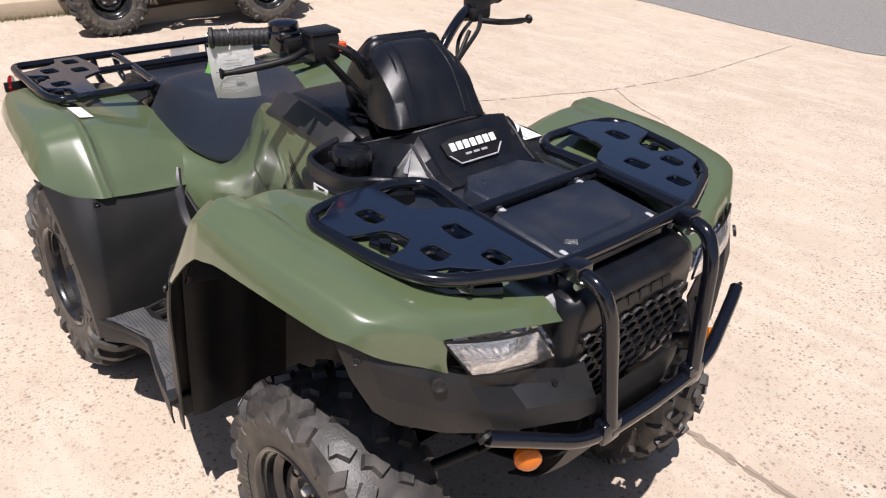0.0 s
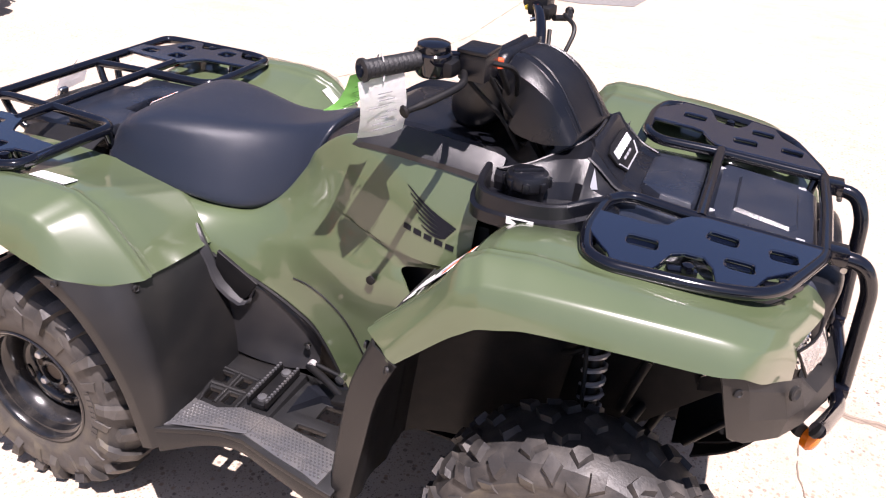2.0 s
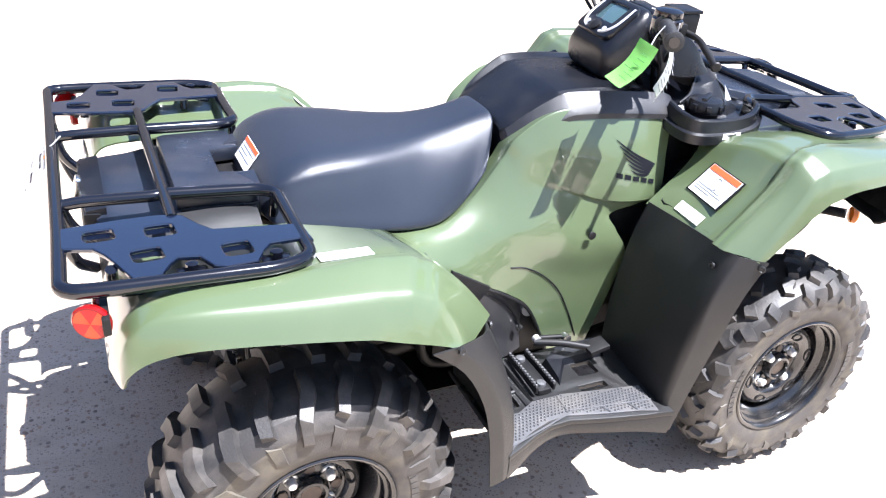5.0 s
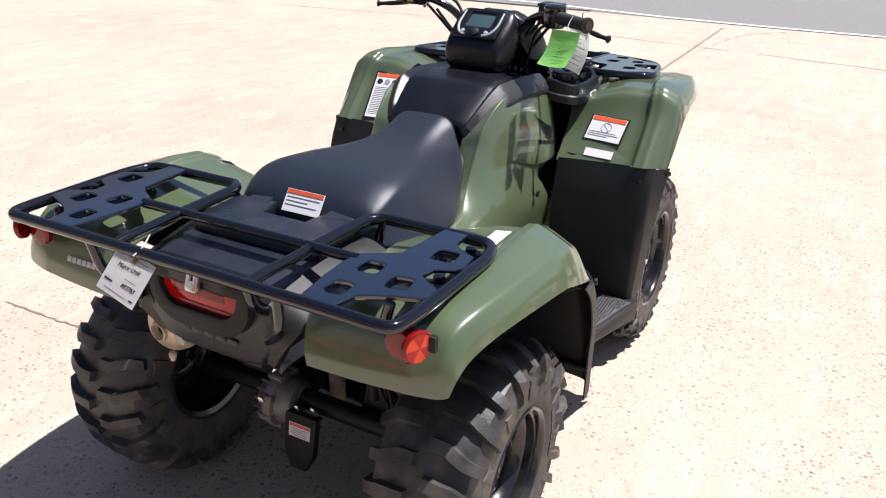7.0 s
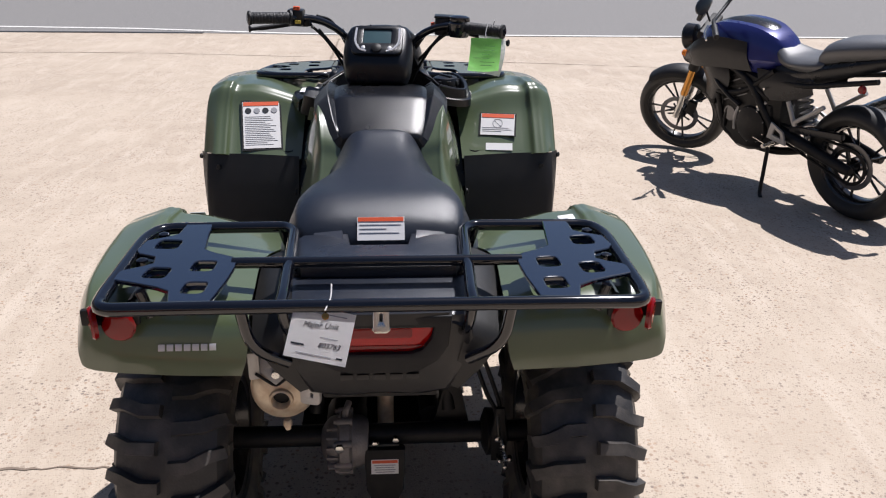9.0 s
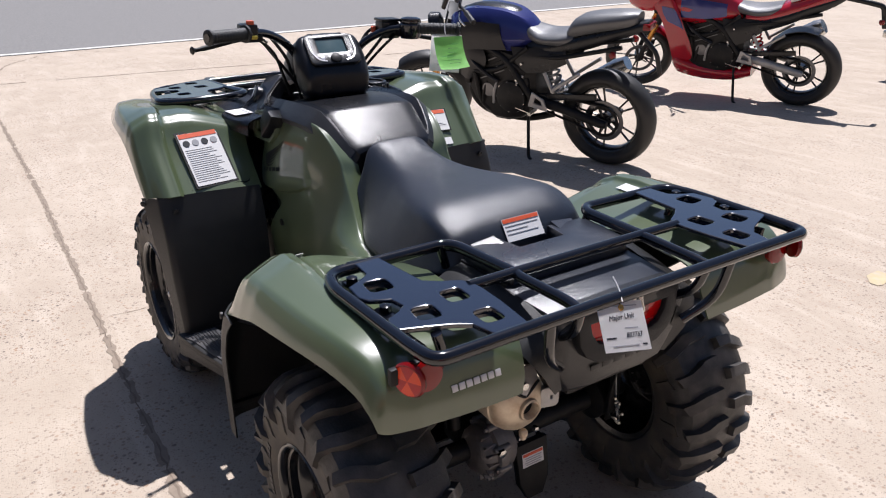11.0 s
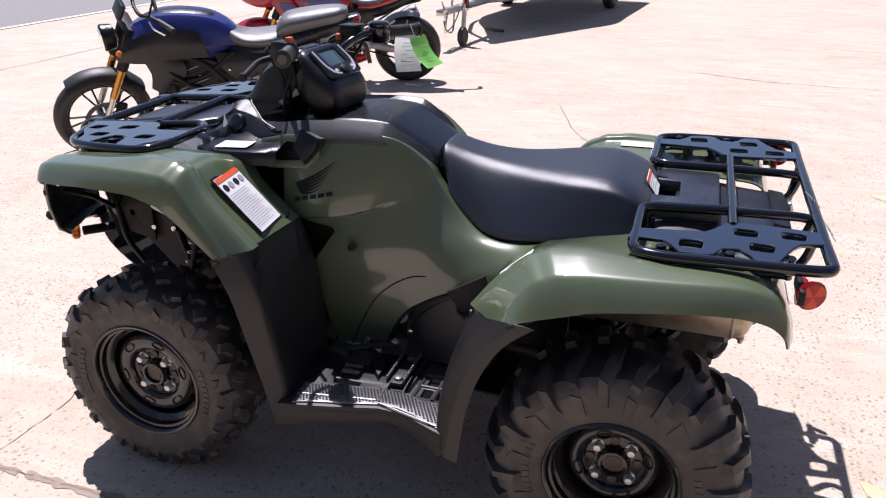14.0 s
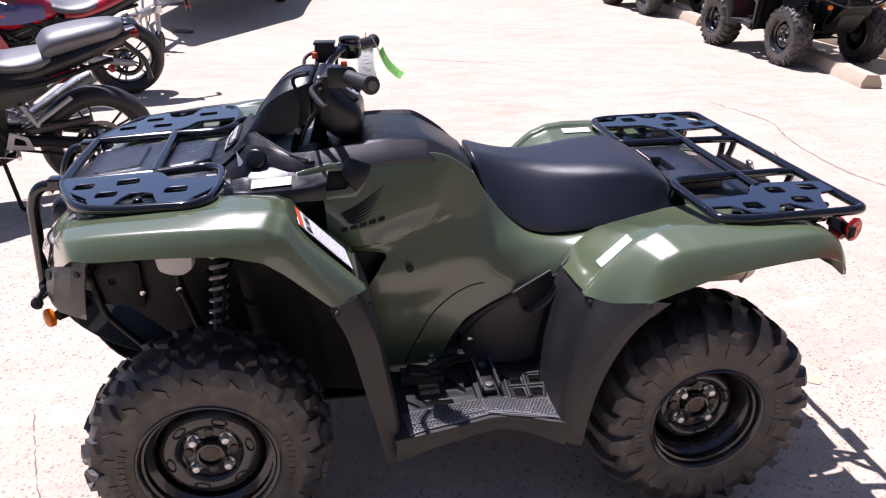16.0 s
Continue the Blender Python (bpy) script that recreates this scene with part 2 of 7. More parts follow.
def tube_into(bm, pts, r, closed=False, seg=10, caps=True):
    p = [Vector(q) for q in pts]
    n = len(p)
    ring, up = [], None
    for i in range(n):
        if closed:
            t = (p[(i + 1) % n] - p[i - 1]).normalized()
        else:
            t = (p[min(i + 1, n - 1)] - p[max(i - 1, 0)]).normalized()
        if up is None:
            up = t.orthogonal().normalized()
        up = (up - t * up.dot(t))
        up = up.normalized() if up.length > 1e-6 else t.orthogonal().normalized()
        w = t.cross(up)
        rr = r[i] if isinstance(r, (list, tuple)) else r
        ring.append([bm.verts.new(p[i] + (up * math.cos(a) + w * math.sin(a)) * rr)
                     for a in [2 * math.pi * k / seg for k in range(seg)]])
    for i in range(n if closed else n - 1):
        a, b = ring[i], ring[(i + 1) % n]
        for k in range(seg):
            bm.faces.new((a[k], a[(k + 1) % seg], b[(k + 1) % seg], b[k]))
    if caps and not closed:
        bm.faces.new(list(reversed(ring[0])))
        bm.faces.new(ring[-1])
    return bm


def tube(pts, r, bend=0.0, closed=False, seg=10):
    return tube_into(bmesh.new(), rounded(pts, bend, closed) if bend else pts, r, closed, seg)


def box_into(bm, size, m=None, bevel=0.0):
    g = bmesh.ops.create_cube(bm, size=1.0, matrix=(m or Matrix()) @ Matrix.Diagonal((*size, 1)))
    if bevel:
        es = {e for v in g["verts"] for e in v.link_edges}
        bmesh.ops.bevel(bm, geom=list(es), offset=bevel, segments=2, profile=0.6, affect="EDGES", clamp_overlap=True)
    return bm


def box(size, m=None, bevel=0.004):
    return box_into(bmesh.new(), size, m, bevel)


def lathe_into(bm, profile, m=None, seg=32, closed=True):
    """Turns (axial, radius) points round the local y axis."""
    m = m or Matrix()
    rings = []
    for y, r in profile:
        rings.append([bm.verts.new(m @ Vector((r * math.cos(2 * math.pi * k / seg), y, r * math.sin(2 * math.pi * k / seg))))
                      for k in range(seg)])
    for a, b in zip(rings, rings[1:]):
        for k in range(seg):
            bm.faces.new((a[k], a[(k + 1) % seg], b[(k + 1) % seg], b[k]))
    if closed:
        bm.faces.new(list(reversed(rings[0])))
        bm.faces.new(rings[-1])
    return bm


def lathe(profile, m=None, seg=32, closed=True):
    return lathe_into(bmesh.new(), profile, m, seg, closed)


def plate(outline, holes, thick, m=None, bevel=0.002):
    """A flat plate with holes: outlines in its own plane."""
    cu = bpy.data.curves.new("plate", "CURVE")
    cu.dimensions, cu.fill_mode = "2D", "BOTH"
    cu.extrude, cu.bevel_depth, cu.bevel_resolution = thick / 2, bevel, 1
    for ring in [outline, *holes]:
        sp = cu.splines.new("POLY")
        sp.points.add(len(ring) - 1)
        for q, (x, y) in zip(sp.points, ring):
            q.co = (x, y, 0, 1)
        sp.use_cyclic_u = True
    ob = bpy.data.objects.new("plate", cu)
    scene.collection.objects.link(ob)
    bpy.context.view_layer.update()
    me = bpy.data.meshes.new_from_object(ob.evaluated_get(bpy.context.evaluated_depsgraph_get()))
    bpy.data.objects.remove(ob)
    bpy.data.curves.remove(cu)
    bm = bmesh.new()
    bm.from_mesh(me)
    bpy.data.meshes.remove(me)
    bmesh.ops.remove_doubles(bm, verts=bm.verts, dist=1e-5)
    if m:
        bmesh.ops.transform(bm, matrix=m, verts=bm.verts)
    return bm


def ring2d(cx, cy, w, h, r=0.006, turn=0.0):
    """A rounded rectangle as a closed 2D ring."""
    pts = rounded([(cx - w / 2, cy - h / 2, 0), (cx + w / 2, cy - h / 2, 0), (cx + w / 2, cy + h / 2, 0), (cx - w / 2, cy + h / 2, 0)], r, True, 3)
    c, s = math.cos(turn), math.sin(turn)
    return [(cx + (p.x - cx) * c - (p.y - cy) * s, cy + (p.x - cx) * s + (p.y - cy) * c) for p in pts]


def frame_at(origin, xdir, ydir):
    """A pose with its x and y along two directions."""
    x = Vector(xdir).normalized()
    z = x.cross(Vector(ydir)).normalized()
    y = z.cross(x)
    m = Matrix((x, y, z)).transposed().to_4x4()
    m.translation = Vector(origin)
    return m


def decal(name, w, h, m, parent, mat, lift=0.0):
    """A thin sheet lying on a surface."""
    bm = bmesh.new()
    box_into(bm, (w, h, 0.0012), m @ Matrix.Translation((0, 0, lift)))
    return part(name, bm, mat, parent)


def coil(a, b, r, wire, turns, seg=14):
    a, b = Vector(a), Vector(b)
    d = b - a
    u = d.orthogonal().normalized()
    v = d.normalized().cross(u)
    n = turns * seg
    return tube_into(bmesh.new(), [a + d * (i / n) + (u * math.cos(2 * math.pi * i / seg) + v * math.sin(2 * math.pi * i / seg)) * r for i in range(n + 1)], wire, seg=6)


# ---- quad bike ----
def tyre_mesh(R, half, rim_r, lugs, rear, seg=84):
    """Carcass with moulded knobs, axis along y, outer side towards +y."""
    bm = bmesh.new()
    side = [(half * 0.76, rim_r - 0.004), (half * 0.90, rim_r + 0.002), (half * 0.955, rim_r + 0.012), (half * 0.965, rim_r + 0.020), (half * 0.985, rim_r + 0.024), (half * 0.995, rim_r + 0.045),
            (half * 0.99, R - 0.082), (half * 1.005, R - 0.078), (half * 1.0, R - 0.070), (half * 0.955, R - 0.052), (half * 0.86, R - 0.034), (half * 0.62, R - 0.021), (half * 0.3, R - 0.016)]
    body = [(-y, r) for y, r in side] + [(0, R - 0.015)] + [(y, r) for y, r in reversed(side)]
    lathe_into(bm, body, seg=seg, closed=False)
    bm.verts.ensure_lookup_table()
    skin = [v for v in bm.verts]
    across = len(body)

    def surf(a, y, lift):
        f = abs(y) / half
        if f < 1:
            r, yy = R - 0.016 - 0.034 * max(0, (f - 0.5) / 0.5) ** 1.7, y * (1 - 0.03 * max(0, f - 0.6))
        else:
            r, yy = R - 0.05 - (f - 1) * 0.24, math.copysign(half * 0.985, y)
        d = Vector((math.cos(a), 0.0, math.sin(a)))
        k = min(1.0, max(0.0, (f - 0.55) / 0.5))
        n = (d * (1 - 0.5 * k) + Vector((0, math.copysign(0.55 * k, y), 0))).normalized()
        return d * r + Vector((0, yy, 0)) + n * lift

    def knob(line, width, h=0.016):
        """A tapered block that follows a line of (angle, y) over the tread."""
        prev = None
        for i, (a, y) in enumerate(line):
            a0, y0 = line[max(0, i - 1)]
            a1, y1 = line[min(len(line) - 1, i + 1)]
            dx, dy = (a1 - a0) * R, y1 - y0
            L = math.hypot(dx, dy) or 1
            pa, py = -dy / L / R, dx / L
            end = 0.0 if 0 < i < len(line) - 1 else (0.004 if i == 0 else -0.004)
            ta, ty = dx / L / R * end, dy / L * end
            wb, wt = width * 0.52, width * 0.40
            q = [surf(a - pa * wb, y - py * wb, -0.004), surf(a - pa * wt + ta, y - py * wt + ty, h), surf(a + pa * wt + ta, y + py * wt + ty, h), surf(a + pa * wb, y + py * wb, -0.004)]
            cur = [bm.verts.new(v) for v in q]
            if prev:
                for k in range(3):
                    bm.faces.new((prev[k], prev[k + 1], cur[k + 1], cur[k]))
            else:
                root = cur[0]
            if i in (0, len(line) - 1):
                bm.faces.new(cur if i else list(reversed(cur)))
            prev = cur
        near = min(skin, key=lambda v: (v.co - root.co).length_squared)
        bm.edges.new((root, near))

    def path(pts, n):
        out = []
        for (a0, y0), (a1, y1) in zip(pts, pts[1:]):
            out += [(a0 + (a1 - a0) * k / n, y0 + (y1 - y0) * k / n) for k in range(n)]
        return out + [pts[-1]]

    st = 2 * math.pi / lugs
    for i in range(lugs):
        a = st * i
        for sgn in (-1, 1):
            b = a + (st / 2 if sgn > 0 else 0)
            h = half * sgn
            if rear:
                if i % 2:
                    knob(path([(b, h * 1.22), (b + st * 0.04, h * 0.96), (b + st * 0.30, h * 0.62), (b + st * 0.34, h * 0.10)], 2), 0.031, 0.017)
                else:
                    knob(path([(b + st * 0.02, h * 0.99), (b + st * 0.10, h * 0.74), (b + st * 0.34, h * 0.42), (b + st * 0.36, h * 0.06)], 2), 0.030, 0.017)
                    knob(path([(b - st * 0.04, h * 1.30), (b + st * 0.02, h * 1.06)], 2), 0.036, 0.006)
            else:
                lean = st * (0.16 if i % 2 else -0.10)
                knob(path([(b, h * 1.16), (b + st * 0.03, h * 1.02)], 1), 0.036, 0.006)
                knob(path([(b + st * 0.48, h * 1.02), (b + st * 0.48 + lean, h * 0.74)], 2), 0.033, 0.011)
                if i % 2:
                    knob(path([(b + st * 0.02, h * 0.80), (b + st * 0.10, h * 0.62), (b + st * 0.36, h * 0.48)], 1), 0.028, 0.012)
                else:
                    knob(path([(b - st * 0.10, h * 0.72), (b + st * 0.12, h * 0.46)], 2), 0.031, 0.012)
                knob(path([(b + st * 0.50, h * 0.42), (b + st * 0.62, h * 0.22), (b + st * 0.88, h * 0.12)] if i % 2 else [(b + st * 0.42, h * 0.36), (b + st * 0.72, h * 0.10)], 1), 0.029, 0.013)
    return bm


def wheel_parts(parent, name, loc, side, rear):
    """Wheel on its axle: tyre, pressed steel rim, hub, nuts."""
    R = 0.303
    half = 0.117 if rear else 0.101
    rim = 0.141 if rear else 0.156
    w = new(name)
    w.parent = parent
    w.matrix_basis = pose(*loc) @ (pose(0, 0, 0) if side > 0 else pose(0, 0, 0, 0, 0, 180))
    part("tyre", tyre_mesh(R, half, rim + 0.010, 24 if rear else 18, rear), RUBBER, w, "knobbly black rubber tyre with dusty sidewall", angle=32)
    tyre = [c for c in w.children if c.name.startswith("tyre")][0]
    tyre.data.materials.append(SIDEWALL)
    for f in tyre.data.polygons:
        if math.hypot(f.center.x, f.center.z) < R - 0.066 and abs(f.center.y) > half * .7:
            f.material_index = 1
    bm = bmesh.new()
    rl = rim + (R - .078 - rim) * .62
    for g in (0, math.pi):
        for k in range(9):
            a = g + (k - 4) * .085
            m = Matrix.Rotation(a, 4, "Y") @ Matrix.Translation((rl, half * 0.995, 0))
            box_into(bm, (0.016, 0.0030, 0.013), m)
    tagged(part("sidewall_lettering", bm, RUBBER, w, "raised rubber lettering as plain bars"), kind="stuff")
    disc = 0.036 if rear else 0.046
    bm = bmesh.new()
    lip = [(-half * 0.84, rim + 0.008), (-half * 0.80, rim - 0.006), (-half * 0.5, rim - 0.016), (disc - 0.030, rim - 0.024), (disc + 0.004, rim - 0.022), (half * 0.58, rim - 0.013), (half * 0.62, rim - 0.006),
           (half * 0.78, rim - 0.004), (half * 0.80, rim + 0.002), (half * 0.90, rim + 0.003), (half * 0.955, rim + 0.008), (half * 0.965, rim + 0.013), (half * 0.94, rim + 0.016), (half * 0.88, rim + 0.014)]
    lathe_into(bm, lip, seg=64, closed=False)
    dish = [(disc - 0.024, rim - 0.023), (disc - 0.006, rim - 0.032), (disc + 0.006, rim - 0.042), (disc + 0.009, rim - 0.050), (disc + 0.008, 0.084), (disc + 0.003, 0.077), (disc - 0.008, 0.073),
            (disc - 0.012, 0.066), (disc - 0.010, 0.058), (disc - 0.010, 0.030)]
    lathe_into(bm, dish, seg=64, closed=False)
    part("rim", bm, RIM, w, "gloss black pressed steel wheel rim", recalc=False, angle=40)
    n = 6 if not rear else 4
    for k in range(n):
        a = 2 * math.pi * (k + 0.2) / n
        m = Matrix.Rotation(a, 4, "Y") @ Matrix.Translation((rim - 0.058, disc + 0.0075, 0))
        bm = bmesh.new()
        lathe_into(bm, [(-0.003, 0.004), (0.0005, 0.0105), (0.003, 0.013), (0.004, 0.0105), (-0.001, 0.008)], m @ Matrix.Diagonal((0.85, 1, 1.6, 1)), seg=14)
        part("rim_slot", bm, DARK, w)
    for k in range(4):
        a = 2 * math.pi * k / 4
        m = Matrix.Rotation(a, 4, "Y") @ Matrix.Translation((0.055, disc - 0.007, 0))
        part("hub_window", lathe([(-0.003, 0.012), (0.001, 0.012), (0.002, 0.009), (0.002, 0.003)], m, seg=6), HUBRUST, w, "dull bare metal showing through the hub")
        a += math.pi / 4
        m = Matrix.Rotation(a, 4, "Y") @ Matrix.Translation((0.055, disc - 0.010, 0))
        part("wheel_nut", lathe([(0, 0.016), (0.004, 0.015), (0.006, 0.0110), (0.020, 0.0105), (0.0225, 0.0085), (0.0235, 0.003)], m, seg=8), ZINC, w, "bright zinc wheel nut")
        part("hub_spoke", box((0.046, 0.014, 0.022), Matrix.Rotation(a, 4, "Y") @ pose(0.042, disc - 0.010, 0), .003), RIM, w)
    part("hub_cap", lathe([(disc - 0.014, 0.040), (disc + 0.006, 0.037), (disc + 0.012, 0.034), (disc + 0.013, 0.028), (disc + 0.004, 0.026), (disc + 0.004, 0.004)], seg=28), RIM, w)
    part("axle_end", lathe([(disc - 0.002, 0.022), (disc + 0.006, 0.021), (disc + 0.007, 0.004)], seg=20), HUBRUST, w, "dull brown axle end")
    return w


def bolt(parent, p, n, r=0.008):
    m = frame_at(p, Vector(n).orthogonal(), Vector(n).cross(Vector(n).orthogonal()))
    m = m @ Matrix.Rotation(radians(90), 4, "X")
    return part("bolt", lathe([(-0.002, r), (0.003, r), (0.004, r * 0.7), (0.0025, r * 0.5)], m, seg=10), GUARD, parent)


def step(a, b, x):
    k = min(1.0, max(0.0, (x - a) / (b - a)))
    return k * k * (3 - 2 * k)


def panel_relief(x, z):
    """Depth of the moulded creases of the side panel at a place."""
    zc = float(np.interp(x, (-.04, .03, .07, .13, .19, .28), (.790, .767, .750, .733, .722, .711)))
    zb = float(np.interp(x, (-.15, -.05, .03, .10, .18), (.690, .664, .637, .622, .618)))
    up = step(zc - .004, zc + .004, z) * (1 - .85 * step(zc + .04, .95, z)) * (.006 * step(-.04, .06, x) + .008 * step(.06, .22, x))
    low = (step(0, 1, (zc - z) / max(.02, zc - zb)) if z > zb else 1 - .7 * step(0, .10, zb - z)) * step(-.12, .06, x) * .013
    return up + low


def crisp(rows, hard=3, rib=0.0, front=1):
    """Rows of a fender with a tight shoulder at the third point and a flatter side below it."""
    out = []
    for a, b, c, d, e in rows:
        b, c, e = Vector(b), Vector(c), Vector(e)
        k = Vector((c.x + (e.x - c.x) * .60, c.y + (e.y - c.y) * .68, c.z - (c.z - e.z) * .10))
        m = k.lerp(e, .5) + Vector((0, .003, 0))
        r = [Vector(a), b, c, k.lerp(c, .16), k.lerp(e, .10), m, e]
        if rib:
            g, n = b.lerp(c, .62), (c - Vector((.60 if front > 0 else -.62, c.y, .55))).normalized()
            fade = (.62 - c.x) / .12 if front > 0 else (c.x + .74) / .16
            n = Vector((min(0, n.x * front) * front, 0, max(0, n.z))) * rib * min(1, max(0, fade))
            r[2:2] = [g, b.lerp(c, .74) + n, b.lerp(c, .84) + n]
            r[5] = r[5] + n
        out.append(r)
    before, at, after = out[hard - 1], out[hard], out[hard + 1]
    out[hard:hard + 1] = [[p.lerp(o, .45) for p, o in zip(at, before)], [p.lerp(o, .10) for p, o in zip(at, before)], [p.lerp(o, .08) for p, o in zip(at, after)], [p.lerp(o, .45) for p, o in zip(at, after)]]
    return [[tuple(p) for p in r] for r in out]


def creased(rows, at, tight=.12):
    """Rows of a panel with a tight fold at the given points."""
    out = []
    for r in rows:
        r = [Vector(p) for p in r]
        new_r = []
        for i, p in enumerate(r):
            if i in at:
                new_r += [p.lerp(r[i - 1], tight), p.lerp(r[i + 1], tight)]
            else:
                new_r.append(p)
        out.append([tuple(p) for p in new_r])
    return out


def pierced(outline, holes, s, m):
    """A stamped rack plate whose holes have sloping pressed rims."""
    bm = plate([(x, y * s) for x, y in outline], [[(x, y * s) for x, y in h] for h in holes], .004, m @ pose(0, 0, .006), .0025)
    for h in holes:
        cx, cy = sum(p[0] for p in h) / len(h), sum(p[1] for p in h) / len(h)
        skin = list(bm.verts)
        tops, lows = [], []
        for x, y in h:
            tops.append(bm.verts.new(m @ Vector((x, y * s, .0065))))
            lows.append(bm.verts.new(m @ Vector((cx + (x - cx) * .90, (cy + (y - cy) * .86) * s, -.007))))
        for k in range(len(h)):
            j = (k + 1) % len(h)
            bm.faces.new((tops[k], tops[j], lows[j], lows[k]))
        bm.faces.new((tops[0], tops[1], min(skin, key=lambda v: (v.co - tops[0].co).length_squared)))
    return bm


def quad_bike(paint, label, paint_word, detail=True):
    q = thing("quad_bike", label, "quad bike")
    for s in (1, -1):
        # front fender
        part("front_fender", patch(crisp([
            [(.252, .262, .720), (.252, .40, .730), (.254, .535, .735), (.264, .556, .732), (.310, .584, .722)],
            [(.352, .256, .808), (.358, .40, .846), (.364, .535, .846), (.370, .555, .836), (.366, .586, .775)],
            [(.392, .250, .862), (.400, .40, .904), (.404, .528, .906), (.410, .548, .890), (.406, .586, .812)],
            [(.428, .246, .876), (.432, .40, .924), (.438, .520, .924), (.445, .540, .907), (.452, .586, .846)],
            [(.500, .242, .878), (.510, .38, .924), (.520, .510, .926), (.524, .530, .910), (.530, .582, .864)],
            [(.640, .236, .880), (.640, .37, .916), (.650, .496, .922), (.655, .516, .908), (.655, .572, .866)],
            [(.790, .230, .878), (.790, .35, .897), (.800, .466, .908), (.806, .486, .894), (.800, .548, .856)],
            [(.870, .210, .862), (.868, .34, .882), (.860, .448, .894), (.862, .468, .882), (.842, .534, .856)],
            [(.912, .200, .856), (.904, .33, .872), (.886, .420, .882), (.884, .448, .868), (.872, .496, .830)],
            [(.938, .196, .848), (.928, .30, .862), (.902, .410, .866), (.898, .436, .850), (.902, .440, .806)],
            [(.964, .186, .818), (.956, .26, .834), (.912, .404, .846), (.908, .416, .826), (.922, .402, .788)],
        ], rib=.014), 4, 3, 0.004, s), paint, q, "glossy %s front fender" % paint_word)
        # rear fender
        part("rear_fender", patch(crisp([
            [(-.300, .270, .640), (-.298, .40, .650), (-.300, .500, .660), (-.325, .560, .668), (-.400, .603, .682)],
            [(-.345, .240, .690), (-.345, .40, .716), (-.350, .500, .722), (-.372, .556, .712), (-.425, .604, .692)],
            [(-.405, .205, .716), (-.407, .40, .770), (-.412, .494, .780), (-.428, .556, .760), (-.455, .606, .704)],
            [(-.455, .203, .728), (-.460, .40, .792), (-.466, .490, .806), (-.476, .556, .782), (-.500, .606, .718)],
            [(-.540, .203, .748), (-.540, .40, .797), (-.545, .494, .813), (-.555, .556, .792), (-.570, .602, .738)],
            [(-.690, .242, .782), (-.690, .40, .798), (-.700, .494, .814), (-.705, .548, .796), (-.705, .590, .752)],
            [(-.830, .240, .780), (-.830, .38, .796), (-.838, .488, .812), (-.842, .534, .795), (-.835, .570, .754)],
            [(-.902, .238, .774), (-.902, .36, .787), (-.904, .474, .795), (-.908, .514, .779), (-.902, .554, .738)],
            [(-.934, .238, .752), (-.934, .36, .759), (-.936, .470, .762), (-.938, .510, .750), (-.936, .546, .714)],
            [(-.956, .242, .700), (-.956, .36, .708), (-.957, .470, .716), (-.956, .510, .712), (-.946, .541, .694)],
            [(-.964, .252, .666), (-.965, .36, .670), (-.964, .470, .678), (-.961, .510, .682), (-.948, .538, .686)],
        ], rib=.011, front=-1), 4, 3, 0.004, s), paint, q, "glossy %s rear fender" % paint_word)
        # side panel of the body
        rows = [
            [(-.436, .208, .716), (-.428, .240, .727), (-.418, .264, .730), (-.405, .278, .720), (-.385, .284, .698), (-.366, .282, .670), (-.343, .272, .636)],
            [(-.340, .206, .702), (-.335, .224, .698), (-.328, .240, .690), (-.320, .252, .678), (-.310, .262, .661), (-.300, .269, .641), (-.285, .275, .614)],
            [(-.245, .196, .700), (-.235, .212, .695), (-.225, .225, .684), (-.215, .236, .666), (-.205, .246, .642), (-.195, .256, .611), (-.178, .264, .568)],
            [(-.172, .176, .745), (-.158, .198, .728), (-.146, .214, .709), (-.135, .228, .685), (-.122, .240, .653), (-.108, .250, .602), (-.088, .258, .520)],
            [(-.105, .168, .828), (-.090, .191, .790), (-.076, .208, .752), (-.066, .224, .712), (-.054, .240, .664), (-.042, .248, .588), (-.025, .252, .465)],
            [(-.072, .170, .880), (-.036, .193, .852), (-.005, .212, .790), (.005, .226, .738), (.015, .242, .642), (.022, .246, .550), (.045, .248, .325)],
            [(.012, .180, .936), (.036, .203, .865), (.060, .222, .762), (.065, .230, .728), (.070, .244, .632), (.078, .248, .530), (.085, .248, .318)],
            [(.130, .187, .940), (.140, .211, .860), (.130, .230, .735), (.118, .234, .712), (.120, .244, .625), (.150, .248, .540), (.122, .247, .315)],
            [(.250, .188, .931), (.246, .215, .840), (.220, .235, .724), (.152, .236, .700), (.158, .244, .642), (.200, .248, .555), (.145, .247, .315)],
            [(.335, .184, .921), (.318, .208, .830), (.298, .226, .720), (.172, .234, .692), (.186, .242, .655), (.230, .246, .560), (.158, .247, .315)],
        ]
        rows = [[(r[0][0], r[0][1] - .055, r[0][2] - .012), (r[0][0], r[0][1] - .012, r[0][2] - .001), *r] for r in rows]
        bm = patch(rows, 8, 8, 0.004, s)
        for v in bm.verts:
            v.co.y += s * panel_relief(v.co.x, v.co.z)
        panel = part("side_panel", bm, paint, q, "glossy %s body side panel" % paint_word, angle=30)
        edge = spline([(-.440, .214, .722), (-.424, .262, .732), (-.404, .276, .718), (-.380, .280, .688), (-.348, .277, .634), (-.285, .277, .610), (-.178, .267, .563), (-.088, .262, .514), (-.025, .257, .458), (.045, .252, .322)], 5)
        part("panel_seam", tube([(p.x, p.y * s, p.z) for p in edge], .0045, seg=8), DARK, q)
        bpy.context.view_layer.update()
        groove = []
